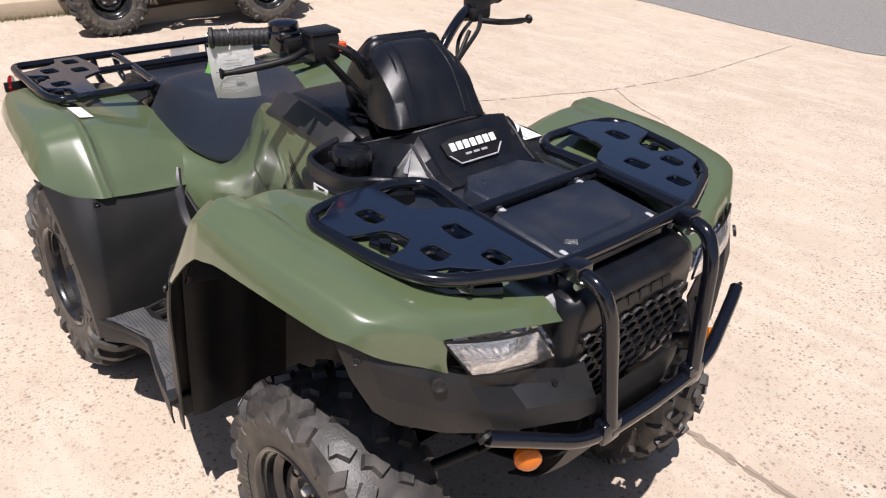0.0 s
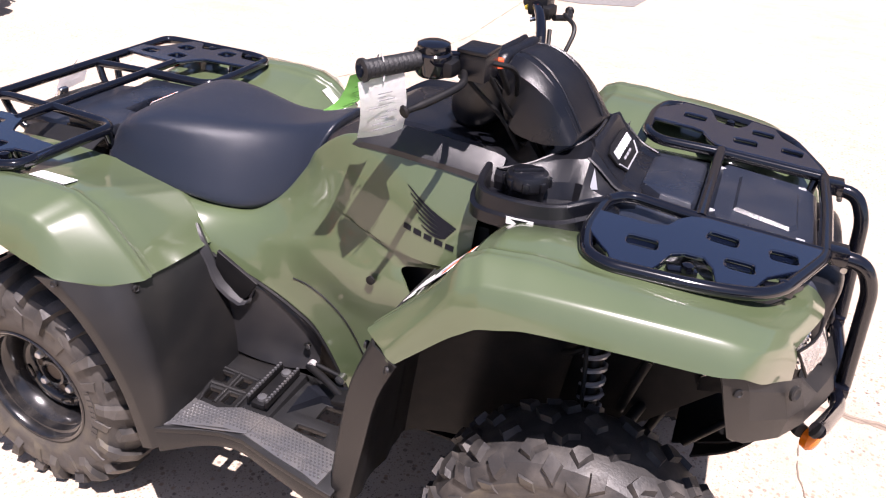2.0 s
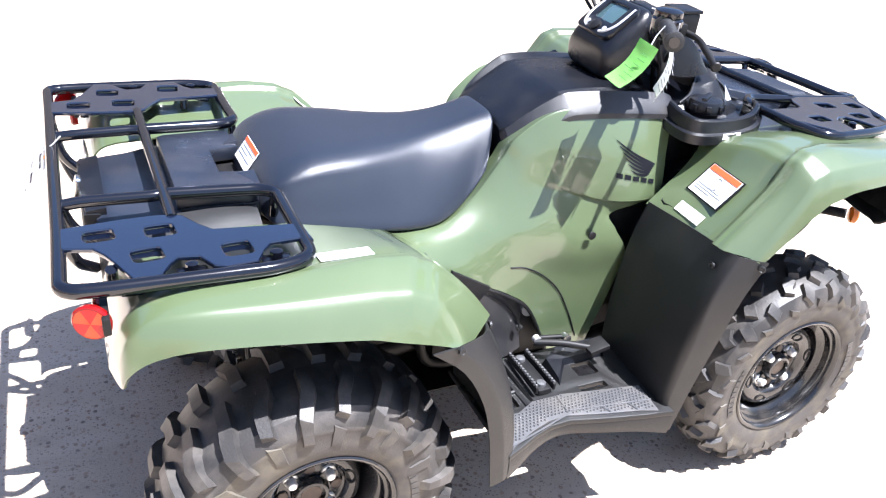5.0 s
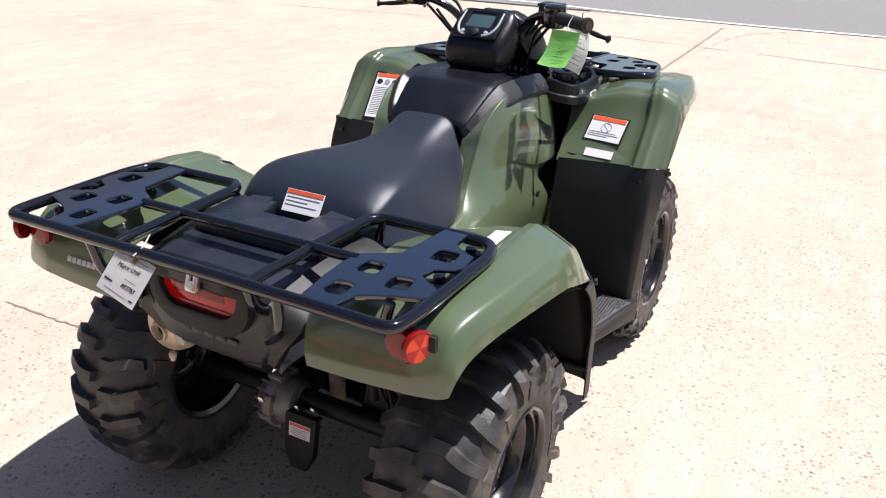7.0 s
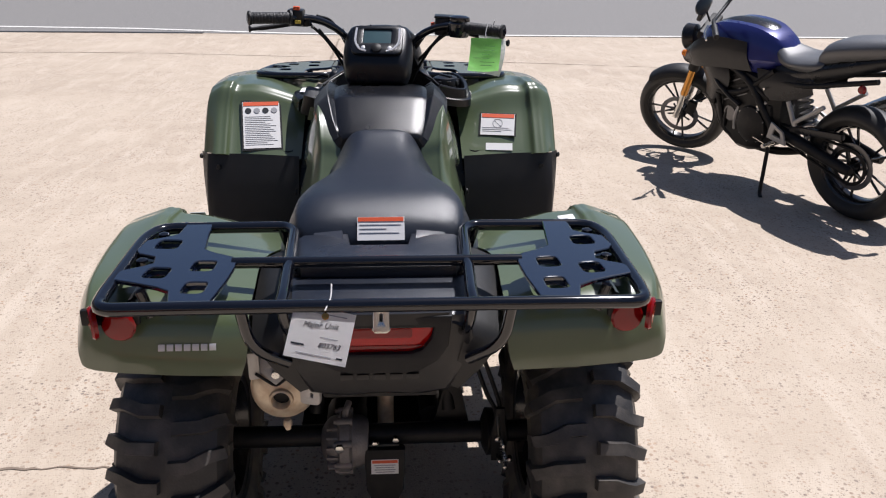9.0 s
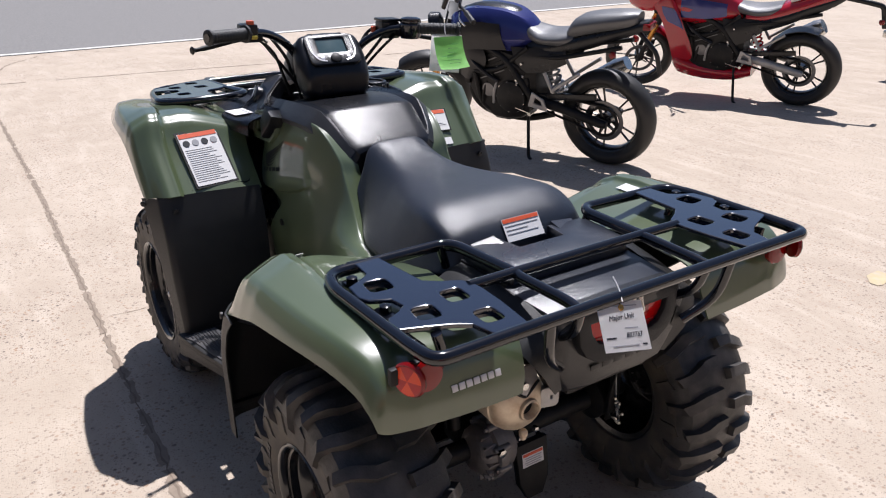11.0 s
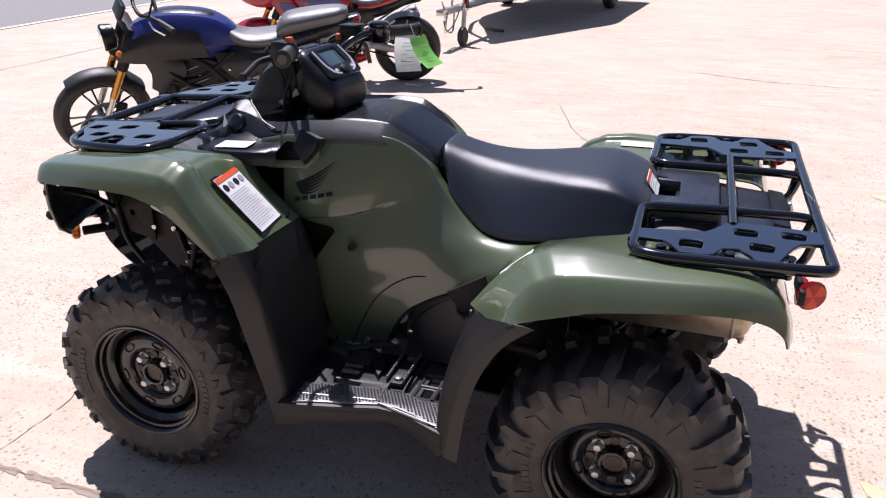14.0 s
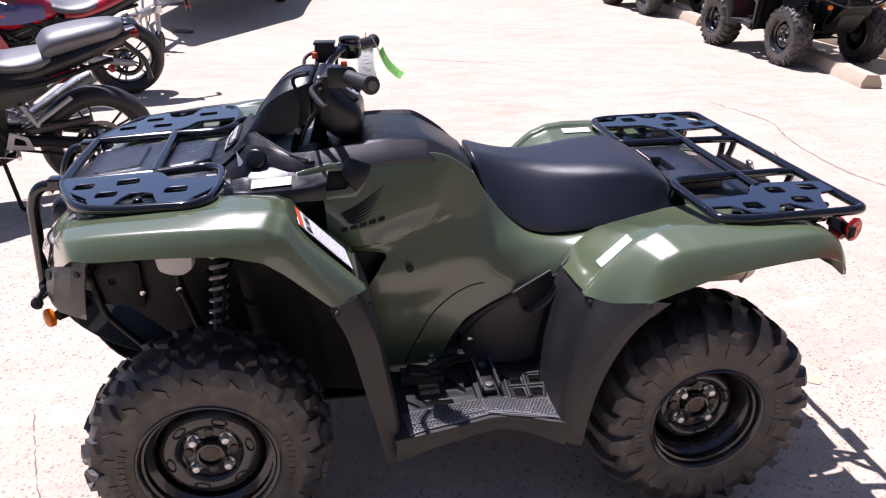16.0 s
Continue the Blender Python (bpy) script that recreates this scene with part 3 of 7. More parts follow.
        for p in spline([(-.095, 0, .592), (-.055, 0, .585), (-.003, 0, .556), (.050, 0, .505), (.095, 0, .425), (.128, 0, .352)], 5):
            hit, loc, _, _ = panel.ray_cast(Vector((p.x, .6 * s, p.z)), Vector((0, -s, 0)))
            groove.append(loc + Vector((0, .0005 * s, 0)))
        part("panel_groove", tube(groove, .0019, seg=6), DARK, panel)
        part("panel_clip", lathe([(-.003, .010), (.002, .010), (.003, .006)], frame_at((.108, .266 * s, .655), (1, 0, 0), (0, s, 0)), 12), DARK, panel)
        part("inner_body", box((.22, .02, .42), pose(.23, .190 * s, .60), .006), DARK, q)
        part("inner_body", box((.50, .02, .26), pose(-.22, .185 * s, .53), .006), DARK, q)
        # mudguards
        part("front_mudguard", patch(creased([
            [(.254, .268, .728), (.252, .42, .737), (.254, .536, .739), (.264, .560, .736), (.322, .590, .728)],
            [(.222, .270, .640), (.220, .42, .640), (.220, .540, .640), (.222, .562, .640), (.285, .584, .640)],
            [(.200, .275, .520), (.196, .42, .520), (.192, .545, .520), (.202, .563, .520), (.258, .576, .520)],
            [(.190, .280, .400), (.182, .42, .400), (.175, .546, .400), (.184, .560, .400), (.232, .568, .400)],
            [(.188, .290, .300), (.176, .42, .290), (.165, .545, .280), (.174, .556, .278), (.208, .562, .274)],
        ], (2, 3)), 3, 3, 0.004, s), GUARD, q, "matt black plastic front mudguard")
        part("rear_mudguard", patch(creased([
            [(-.318, .272, .650), (-.312, .42, .656), (-.305, .520, .664), (-.335, .566, .674), (-.410, .608, .690), (-.458, .610, .686)],
            [(-.290, .275, .600), (-.285, .42, .604), (-.280, .530, .610), (-.302, .568, .614), (-.352, .602, .624), (-.388, .603, .624)],
            [(-.262, .280, .520), (-.258, .42, .522), (-.250, .540, .524), (-.264, .568, .526), (-.302, .596, .530), (-.335, .596, .530)],
            [(-.240, .285, .420), (-.234, .42, .420), (-.228, .550, .420), (-.240, .570, .420), (-.272, .588, .420), (-.303, .586, .420)],
            [(-.232, .290, .330), (-.228, .42, .320), (-.222, .552, .306), (-.230, .570, .300), (-.252, .582, .290), (-.282, .580, .280)],
        ], (2, 4)), 3, 3, 0.004, s), GUARD, q, "matt black plastic rear mudguard")
        for p in ((.308, .590, .716), (.236, .522, .700)):
            bolt(q, (p[0] - .002, p[1] * s, p[2]), (-.55, .55 * s, .1) if p[1] > .55 else (-1, 0, 0))
        for p, n in (((-.405, .612, .684), (.2, 1, .1)), ((-.296, .515, .652), (1, .1, 0))):
            bolt(q, (p[0], p[1] * s, p[2]), (n[0], n[1] * s, n[2]))
        # foot deck
        edge = [(.185, .575, .284), (.110, .562, .300), (.030, .545, .307), (-.060, .522, .310), (-.110, .524, .309), (-.160, .540, .303), (-.205, .560, .292), (-.240, .574, .282)]
        out = [(.185, .28)] + [(x, y) for x, y, z in edge] + [(-.24, .28)]
        holes = [ring2d(-.216, .372, .040, .040, .005), ring2d(-.160, .372, .034, .040, .005), ring2d(-.204, .432, .038, .042, .006), ring2d(-.158, .428, .032, .042, .006), ring2d(.058, .440, .078, .026, .006), ring2d(.075, .375, .062, .052, .008)]
        flip = lambda pts: [(x, y * s) for x, y in pts]
        deck = part("footboard", plate(flip(out), [flip(h) for h in holes], .008, pose(0, 0, .345), .003), GUARD, q, "matt black plastic footboard")
        part("footboard_skirt", patch([[(x, y - .004, .347), (x, y + .001, .338), (x, y + .003, (z + .338) / 2), (x, y + .001, z)] for x, y, z in edge], 4, 4, .004, s), GUARD, deck)
        strip = [(.160, .478), (.150, .566), (.110, .552), (.030, .535), (-.060, .512), (-.110, .514), (-.160, .530), (-.205, .550), (-.228, .562), (-.222, .466), (-.160, .470), (-.110, .445), (-.045, .444), (.0, .452), (.06, .462)]
        for a, b in (((-.246, .344), (-.132, .350)), ((-.240, .402), (-.134, .400)), ((-.186, .346), (-.180, .456)), ((-.246, .344), (-.214, .468)), ((-.132, .350), (-.128, .452))):
            part("frame_rib", tube([(a[0], a[1] * s, .352), (b[0], b[1] * s, .352)], .0055, seg=8), GUARD, deck)
        part("heel_rest", loft([[Vector((x, y * s, z)) for x, y, z in r] for r in (
            [(-.122, .292, .348), (-.032, .292, .348), (-.036, .452, .348), (-.116, .452, .348)],
            [(-.116, .296, .366), (-.038, .296, .366), (-.042, .446, .358), (-.110, .446, .358)])], 1, 1, False), GUARD, deck, angle=25)
        part("toe_step", loft([[Vector((x, y * s, z)) for x, y, z in r] for r in (
            [(-.020, .330, .347), (.030, .300, .347), (.150, .300, .347), (.150, .350, .347), (.035, .352, .347), (-.020, .420, .347)],
            [(-.012, .334, .372), (.034, .304, .378), (.146, .304, .378), (.146, .342, .372), (.030, .344, .368), (-.014, .400, .362)])], 1, 1, False), BLACKPL, deck, angle=25)
        part("tread_pad", plate(flip(strip), [], .004, pose(0, 0, .3535), .001), TREADPLATE, deck, "studded grey grip strip")
        ribs = [((-.05, .500), (.155, .530)), ((-.055, .505), (-.05, .448)), ((.030, .515), (.040, .535)), ((.095, .524), (.105, .550)), ((-.055, .509), (-.225, .558))]
        for (xa, ya), (xb, yb) in ribs:
            part("pad_rib", tube([(xa, ya * s, .3575), (xb, yb * s, .3575)], .0022, seg=6), TREADPLATE, deck)

        def inside(x, y, poly):
            c = False
            for (xa, ya), (xb, yb) in zip(poly, poly[1:] + poly[:1]):
                if (ya > y) != (yb > y) and x < (xb - xa) * (y - ya) / (yb - ya) + xa:
                    c = not c
            return c

        bm = bmesh.new()
        for i in range(44):
            for j in range(16):
                cx, cy = -.228 + i * .0092 + (.0046 if j % 2 else 0), .442 + j * .0084
                if not all(inside(cx + dx, cy + dy, strip) for dx, dy in ((.005, 0), (-.005, 0), (0, .005), (0, -.005))):
                    continue
                top = [bm.verts.new((cx + dx, (cy + dy) * s, .3602)) for dx, dy in ((.0016, 0), (0, .0016), (-.0016, 0), (0, -.0016))]
                base = [bm.verts.new((cx + dx, (cy + dy) * s, .3565)) for dx, dy in ((.0036, 0), (0, .0036), (-.0036, 0), (0, -.0036))]
                bm.faces.new(top)
                for k in range(4):
                    bm.faces.new((base[k], base[(k + 1) % 4], top[(k + 1) % 4], top[k]))
        tagged(part("grip_studs", bm, TREADPLATE, deck), kind="stuff")
        part("foot_peg", box((.034, .134, .014), pose(-.077, s * .372, .368), .004), DARK, deck, "serrated black foot peg")
        for xx in (-.100, -.054):
            part("peg_rail", box((.006, .136, .016), pose(xx, s * .372, .378), .001), DARK, deck)
            for k in range(13):
                part("peg_tooth", box((.006, .0055, .008), pose(xx, s * (.310 + k * .0103), .388), .001), TREADPLATE, deck)
        for yy in (.322, .418):
            part("peg_bolt", lathe([(0, .012), (.006, .011), (.008, .005)], pose(-.077, s * yy, .375, 90, 0, 0), 12), TREADPLATE, deck)
        # inner engine cover
        part("engine_side_cover", patch([
            [(-.330, .262, .655), (-.325, .278, .600), (-.300, .282, .50), (-.262, .285, .42), (-.235, .29, .365)],
            [(-.200, .258, .605), (-.195, .268, .560), (-.190, .275, .48), (-.180, .280, .41), (-.175, .29, .360)],
            [(-.090, .240, .545), (-.090, .250, .500), (-.092, .258, .44), (-.098, .265, .395), (-.100, .28, .356)],
            [(-.035, .225, .470), (-.035, .230, .440), (-.035, .236, .41), (-.035, .240, .380), (-.035, .25, .352)],
        ], 4, 4, 0.004, s), TRIMPL, q, "satin black plastic engine side cover")
        fm = frame_at((-.238, .284 * s, .566), (.88, 0, -.38), (.30, .06 * s, .95))
        # solid dark plate coloured like the shaded opening in the cover
        part("cover_window", plate([(-.052, .050), (-.040, -.040), (.012, -.052), (.048, -.022), (.060, .036)], [], .006, fm, .002), DARK, q)
        edge = [(-.336, .294, .672), (-.312, .306, .644), (-.290, .308, .600), (-.264, .310, .548), (-.216, .300, .508), (-.196, .286, .520), (-.186, .270, .552), (-.140, .262, .526), (-.092, .256, .488), (-.054, .246, .440), (-.036, .238, .408)]
        part("cover_rim", patch([[(x, y, z), (x + .002, y - .004, z + .006), (x + .006, y - .020, z + .012), (x + .008, y - .026, z + .004)] for x, y, z in edge], 2, 1, .003, s), TRIMPL, q, "bevelled rim of the footwell cover", angle=25)
        part("pedal_arm", tube(spline([(-.03, .30 * s, .40), (.03, .33 * s, .405), (.09, .36 * s, .400)], 4), .009), DARK, q)
        part("pedal_pad", box((.055, .045, .014), pose(.105, .365 * s, .404, 0, -12, 0), .004), DARK, q)
        part("crank_detail", lathe([(-.01, .022), (.01, .022), (.014, .012)], pose(-.015, .228 * s, .455), 14), ALU, q)
        part("linkage", tube([(-.02, .292 * s, .405), (.06, .300 * s, .398)], .006), DARK, q)
        part("linkage_end", lathe([(-.008, .012), (.008, .012), (.010, .006)], pose(.058, .304 * s, .398), 12), STEEL, q)
        part("linkage_end", lathe([(-.006, .010), (.008, .010), (.010, .005)], pose(-.022, .298 * s, .405), 12), ALU, q)
        part("cover_bolt", lathe([(-.004, .009), (.004, .008), (.005, .003)], pose(-.055, .262 * s, .425), 10), STEEL, q)
        # headlamp
        O, I, LI, LO = Vector((.912, .408 * s, .842)), Vector((.956, .245 * s, .818)), Vector((.966, .206 * s, .756)), Vector((.940, .372 * s, .779))
        lamp = new("headlamp")
        lamp.parent = q
        lamp["label"] = "clear lens headlamp with chrome reflector"
        bm = bmesh.new()
        n = 6
        grid = []
        for i in range(n + 1):
            r = []
            for j in range(n + 1):
                u, v = i / n, j / n
                p = (O * (1 - u) + I * u) * (1 - v) + (LO * (1 - u) + LI * u) * v
                b = math.sin(math.pi * u) * math.sin(math.pi * (0.15 + 0.7 * v))
                r.append(p + Vector((.020 * b + .006, .008 * s * b, .004)))
            grid.append(r)
        back = [[p - Vector((.055 * (0.3 + math.sin(math.pi * i / n) * math.sin(math.pi * j / n)), .02 * s, 0)) for j, p in enumerate(r)] for i, r in enumerate(grid)]
        rng = random.Random(5)
        back = [[p + Vector((rng.uniform(-.022, .010), 0, rng.uniform(-.004, .004))) if (0 < i < n and 0 < j < n) else p for j, p in enumerate(r)] for i, r in enumerate(back)]
        for g, nm, mt in ((grid, "lens", CLEAR), (back, "reflector", CHROME)):
            bm = bmesh.new()
            vs = [[bm.verts.new(p) for p in r] for r in g]
            for i in range(n):
                for j in range(n):
                    bm.faces.new((vs[i][j], vs[i + 1][j], vs[i + 1][j + 1], vs[i][j + 1]))
            bmesh.ops.solidify(bm, geom=bm.faces[:], thickness=0.002)
            lens = part(nm, bm, mt, lamp, angle=38 if nm == "lens" else 1)
            if nm == "lens":
                lens.visible_shadow = False
        rimpts = [grid[i][0] for i in range(n + 1)] + [grid[n][j] for j in range(1, n + 1)] + [grid[i][n] for i in range(n - 1, -1, -1)] + [grid[0][j] for j in range(n - 1, 0, -1)]
        part("lamp_rim", tube_into(bmesh.new(), [p + Vector((-.002, 0, 0)) for p in rimpts], .0028, True, 6), DARK, lamp)
        for k in range(7):
            u = .15 + k * .11
            p0, p1 = [(O * (1 - u) + I * u) * (1 - v) + (LO * (1 - u) + LI * u) * v + Vector((-.010, 0, 0)) for v in (.42, .92)]
            part("lamp_flute", tube([p0, p1], .0045, seg=6), CHROME, lamp)
        part("bulb", lathe([(-.012, .004), (-.010, .012), (.010, .012), (.014, .004)], pose(.932, .30 * s, .766, 0, 0, 90), 16), STEEL, lamp)
        # bumper side
        part("bumper_side", patch([
            [(.806, .540, .868), (.848, .508, .843), (.903, .432, .803), (.938, .374, .779), (.950, .290, .752), (.962, .246, .748), (.981, .186, .732), (.998, .158, .742)],
            [(.818, .536, .838), (.858, .506, .818), (.914, .434, .784), (.944, .374, .762), (.948, .288, .728), (.972, .243, .722), (.992, .190, .712), (1.018, .150, .694)],
            [(.832, .522, .780), (.872, .490, .755), (.932, .424, .730), (.962, .352, .708), (.985, .280, .695), (1.002, .232, .690), (1.014, .190, .684), (1.026, .146, .676)],
            [(.848, .492, .712), (.876, .466, .690), (.930, .410, .678), (.970, .335, .664), (.998, .270, .660), (1.014, .225, .656), (1.026, .190, .650), (1.028, .145, .646)],
            [(.862, .452, .676), (.872, .430, .664), (.905, .395, .656), (.940, .325, .646), (.970, .262, .642), (.985, .220, .640), (1.000, .190, .638), (1.005, .145, .636)],
        ], 1, 1, 0.004, s), GUARD, q, "matt black faceted bumper side panel", angle=12)
        bolt(q, (.929, .426 * s, .782), (.8, .6 * s, .25), .013)
        bolt(q, (.842, .517 * s, .818), (.6, .8 * s, .1), .008)
        # dark disc in place of a hole, its darkness put on as colour
        part("bumper_hole", lathe([(-.003, .006), (.0015, .006), (.002, .004)], frame_at((.986, .214 * s, .716), (0, 1, 0), (-.3, 0, 1)) @ pose(0, 0, 0, 90, 0, 0), 10), DARK, q)
        # indicator
        part("indicator_stem", tube([(.930, .20 * s, .595), (.985, .272 * s, .600)], .014), DARK, q)
        part("front_indicator", lathe([(-.010, .016), (-.006, .023), (.006, .024), (.012, .019), (.015, .007)], pose(1.000, .282 * s, .600, 0, 0, -90 + 35 * s), 20), AMBER, q, "round amber front indicator")
        # tail reflectors
        part("tail_lamp", lathe([(-.008, .028), (.004, .030), (.009, .026), (.012, .010)], pose(-.964, .455 * s, .776, 0, 0, 90), 24), REDLENS, q, "round red rear lamp")
        rm = pose(-.976, .492 * s, .788, 0, 0, 25 * s if s > 0 else 155)
        refl = part("side_reflector", lathe([(-.003, .029), (.004, .031), (.008, .028), (.008, .004)], rm, 24), REDLENS, q, "round red side reflector")
        for k in range(6):
            bm = bmesh.new()
            pts = [rm @ Vector((0, .0095, 0))] + [rm @ Vector((.026 * math.cos(a), .0085, .026 * math.sin(a))) for a in [2 * math.pi * (k + j / 4) / 6 for j in range(5)]]
            vs = [bm.verts.new(p) for p in pts]
            for j in range(1, 5):
                bm.faces.new((vs[0], vs[j], vs[j + 1]))
            part("facet", bm, REDGLASS if k % 2 else ORANGERED, refl)
        part("lamp_bracket", box((.012, .10, .030), pose(-.958, .47 * s, .790), .003), DARK, q)
        # suspension, front
        for zz, x0, x1 in ((.30, .52, .74), (.44, .56, .72)):
            part("wishbone", tube([(x0, .10 * s, zz + .04), (.63, .40 * s, zz - .02), (x1, .10 * s, zz + .04)], .013, .04), DARK, q)
        part("steering_knuckle", box((.06, .05, .20), pose(.635, .385 * s, .33), .012), DARK, q)
        part("brake_drum", lathe([(-.04, .07), (-.035, .085), (.02, .085), (.025, .06)], pose(.635, .38 * s, .288), 24), DARK, q)
        part("front_shock", tube([(.590, .20 * s, .74), (.612, .31 * s, .42)], .016), DARK, q)
        part("front_spring", coil((.591, .212 * s, .72), (.611, .300 * s, .455), .022, .0060, 10), SPRING, q, "shiny coil spring")
        part("tie_rod", tube([(.55, .08 * s, .40), (.57, .38 * s, .36)], .008), STEEL, q)
        part("inner_fender", patch([
            [(.27, .10, .58), (.27, .28, .62), (.28, .45, .68), (.30, .55, .71)],
            [(.36, .10, .74), (.37, .28, .79), (.38, .45, .82), (.40, .56, .82)],
            [(.52, .12, .80), (.53, .28, .85), (.54, .45, .87), (.54, .55, .86)],
        ], 4, 3, 0.003, s), BLACKPL, q)
        part("inner_fender", patch([
            [(-.34, .20, .54), (-.34, .36, .57), (-.35, .50, .60), (-.40, .58, .66)],
            [(-.43, .20, .64), (-.43, .36, .68), (-.45, .50, .71), (-.49, .58, .71)],
            [(-.60, .20, .69), (-.60, .36, .72), (-.62, .48, .745), (-.66, .56, .745)],
            [(-.80, .20, .70), (-.80, .36, .72), (-.82, .46, .745), (-.82, .54, .745)],
        ], 4, 3, 0.003, s), BLACKPL, q)
        part("inner_side_panel", plate([(.22, .30), (.50, .34), (.70, .42), (.86, .58), (.88, .78), (.80, .84), (.55, .88), (.22, .85)], [], .006, frame_at((0, .165 * s, 0), (1, 0, 0), (0, 0, 1)), .002), DARK, q)
        ribs = []
        for k in range(15):
            u = k / 14
            x, y = (.258 + u * .02, .535 - u * .50) if u < .5 else (.268 + (u - .5) * .60, .285 - (u - .5) * .20)
            bump = .007 if k % 3 == 1 else 0
            x, y = (x + bump, y) if u < .5 else (x, y + bump)
            ribs.append([(x - .052, y, .300), (x - .036, y, .45), (x - .014, y, .62), (x + .004, y, .735), (x + .006 + .008 * (u > .5), y, .742 if u < .5 else .742 + .09 * min(1, (u - .5) * 4))])
        part("arch_liner", patch(ribs, 2, 3, .003, s), DARK, q, "ribbed dark arch liner")
        part("inner_arch", patch([
            [(.54, .16, .84), (.56, .28, .86), (.58, .42, .87), (.58, .53, .86)],
            [(.72, .16, .83), (.74, .28, .85), (.74, .42, .865), (.74, .52, .85)],
            [(.88, .16, .78), (.88, .26, .80), (.87, .38, .82), (.84, .48, .82)]], 4, 3, .003, s), DARK, q)
        part("fender_strut", tube([(.92, .20 * s, .66), (.90, .30 * s, .73), (.90, .40 * s, .78)], .008, .03), DARK, q)
        part("shock_mount", box((.05, .06, .05), pose(.615, .205 * s, .765), .008), DARK, q)
        part("frame_bar", tube([(.93, .185 * s, .72), (.90, .19 * s, .55), (.80, .185 * s, .42)], .009, .03), DARK, q)
        part("frame_bar", tube([(.72, .19 * s, .80), (.70, .20 * s, .62), (.66, .19 * s, .46)], .011, .03), DARK, q)
        part("mount_bolt", lathe([(-.004, .010), (.006, .009), (.007, .004)], pose(.70, .215 * s, .62) @ (pose(0, 0, 0) if s > 0 else pose(0, 0, 0, 0, 0, 180)), 10), STEEL, q)
        part("mount_bolt", lathe([(-.004, .009), (.006, .008), (.007, .004)], pose(.80, .178 * s, .60) @ (pose(0, 0, 0) if s > 0 else pose(0, 0, 0, 0, 0, 180)), 10), STEEL, q)
        part("brake_pipe", tube(spline([(.55, .18 * s, .72), (.58, .26 * s, .64), (.60, .31 * s, .50), (.62, .36 * s, .40)], 5), .005, seg=6), DARK, q)
        # rear shocks
        part("rear_shock", tube([(-.52, .13 * s, .70), (-.61, .16 * s, .34)], .018), DARK, q)
        part("rear_spring", coil((-.53, .132 * s, .66), (-.595, .155 * s, .42), .036, .007, 7), DARK, q)
        # frame rails
        part("frame_rail", tube([(-.55, .12 * s, .72), (-.30, .14 * s, .62), (-.25, .15 * s, .27), (.30, .15 * s, .25), (.55, .12 * s, .36), (.70, .12 * s, .66), (.92, .12 * s, .70)], .014, .06), DARK, q)
        part("rack_stay", tube([(.93, .12 * s, .70), (.80, .12 * s, .60), (.72, .12 * s, .36)], .010, .03), DARK, q)
    # wheels
    for s in (1, -1):
        wheel_parts(q, "front_wheel", (.635, .425 * s, .290), s, False)
        wheel_parts(q, "rear_wheel", (-.635, .440 * s, .290), s, True)

    # seat
    secs = []
    for xt, xb, zt, zb, w, c in ((-.654, -.652, .790, .772, .120, .70), (-.646, -.646, .820, .766, .180, .72), (-.612, -.620, .858, .752, .214, .72), (-.540, -.550, .884, .738, .226, .71), (-.440, -.460, .884, .722, .227, .64),
                                 (-.350, -.380, .879, .708, .219, .54), (-.270, -.315, .880, .698, .207, .44), (-.200, -.270, .888, .694, .192, .40), (-.145, -.235, .901, .698, .176, .40), (-.108, -.200, .912, .714, .160, .44), (-.090, -.160, .914, .752, .148, .50), (-.088, -.135, .900, .785, .140, .50)):
        zt -= .010
        h = zt - zb
        xm = lambda k: xt + (xb - xt) * k
        side = lambda k: (xm(.10 + .75 * k), w * (c + .09 + (.91 - c) * k ** .85), zt - .012 - h * (.05 + .84 * k) + .012 * k)
        secs.append([(xt, 0, zt), (xm(.01), w * c * .62, zt - .001), (xm(.02), w * c * .92, zt - .006), side(.0), side(.22), side(.48), side(.75), (xm(.88), w * 1.005, zt - h * .90), (xm(.95), w, zt - h * .96), (xm(1), w * .93, zb), (xb, 0, zb)])
    seat = part("seat", loft(half_rings(secs), 4, 3), VINYL, q, "smooth black vinyl seat", angle=60)
    # tank cover
    secs, band = [], []
    for x, zt, wt, ws, zs in ((-.086, .884, .100, .142, .830), (-.078, .894, .108, .150, .844), (-.045, .916, .116, .166, .878), (.000, .943, .122, .178, .911), (.036, .963, .126, .185, .931), (.056, .969, .128, .188, .936),
                              (.110, .973, .130, .192, .937), (.170, .972, .132, .196, .935), (.250, .963, .130, .196, .929), (.320, .948, .126, .194, .921), (.345, .931, .118, .190, .912)):
        secs.append([(x, 0, zt), (x, wt * .7, zt - .001), (x, wt - .006, zt - .004), (x, wt + .006, zt - .009), (x, ws - .034, zs + .036), (x, ws - .030, zs + .032), (x, ws - .010, zs + .008), (x, ws - .012, zs - .012), (x, 0, zs - .02)])
        band.append([(x, ws - .036, zs + .0355), (x, ws - .033, zs + .0365), (x, ws - .012, zs + .018), (x, ws + .003, zs + .001), (x, ws + .006, zs - .004), (x, ws + .006, zs - .016)])
    part("tank_cover", loft(half_rings(secs), 5, 1, False), BLACKPL, q, "satin black plastic tank cover", angle=16)
    for s in (1, -1):
        part("tank_trim", patch(band[1:], 5, 1, .003, s), TRIMPL, q, "satin grey-black edge band", angle=22)
    # core of engine and frame
    eng = part("engine", box((.42, .30, .26), pose(-.02, 0, .37), .04), DARK, q, "dark engine block")
    part("cylinder", box((.16, .20, .26), pose(.10, 0, .60, 0, -12, 0), .02), DARK, eng)
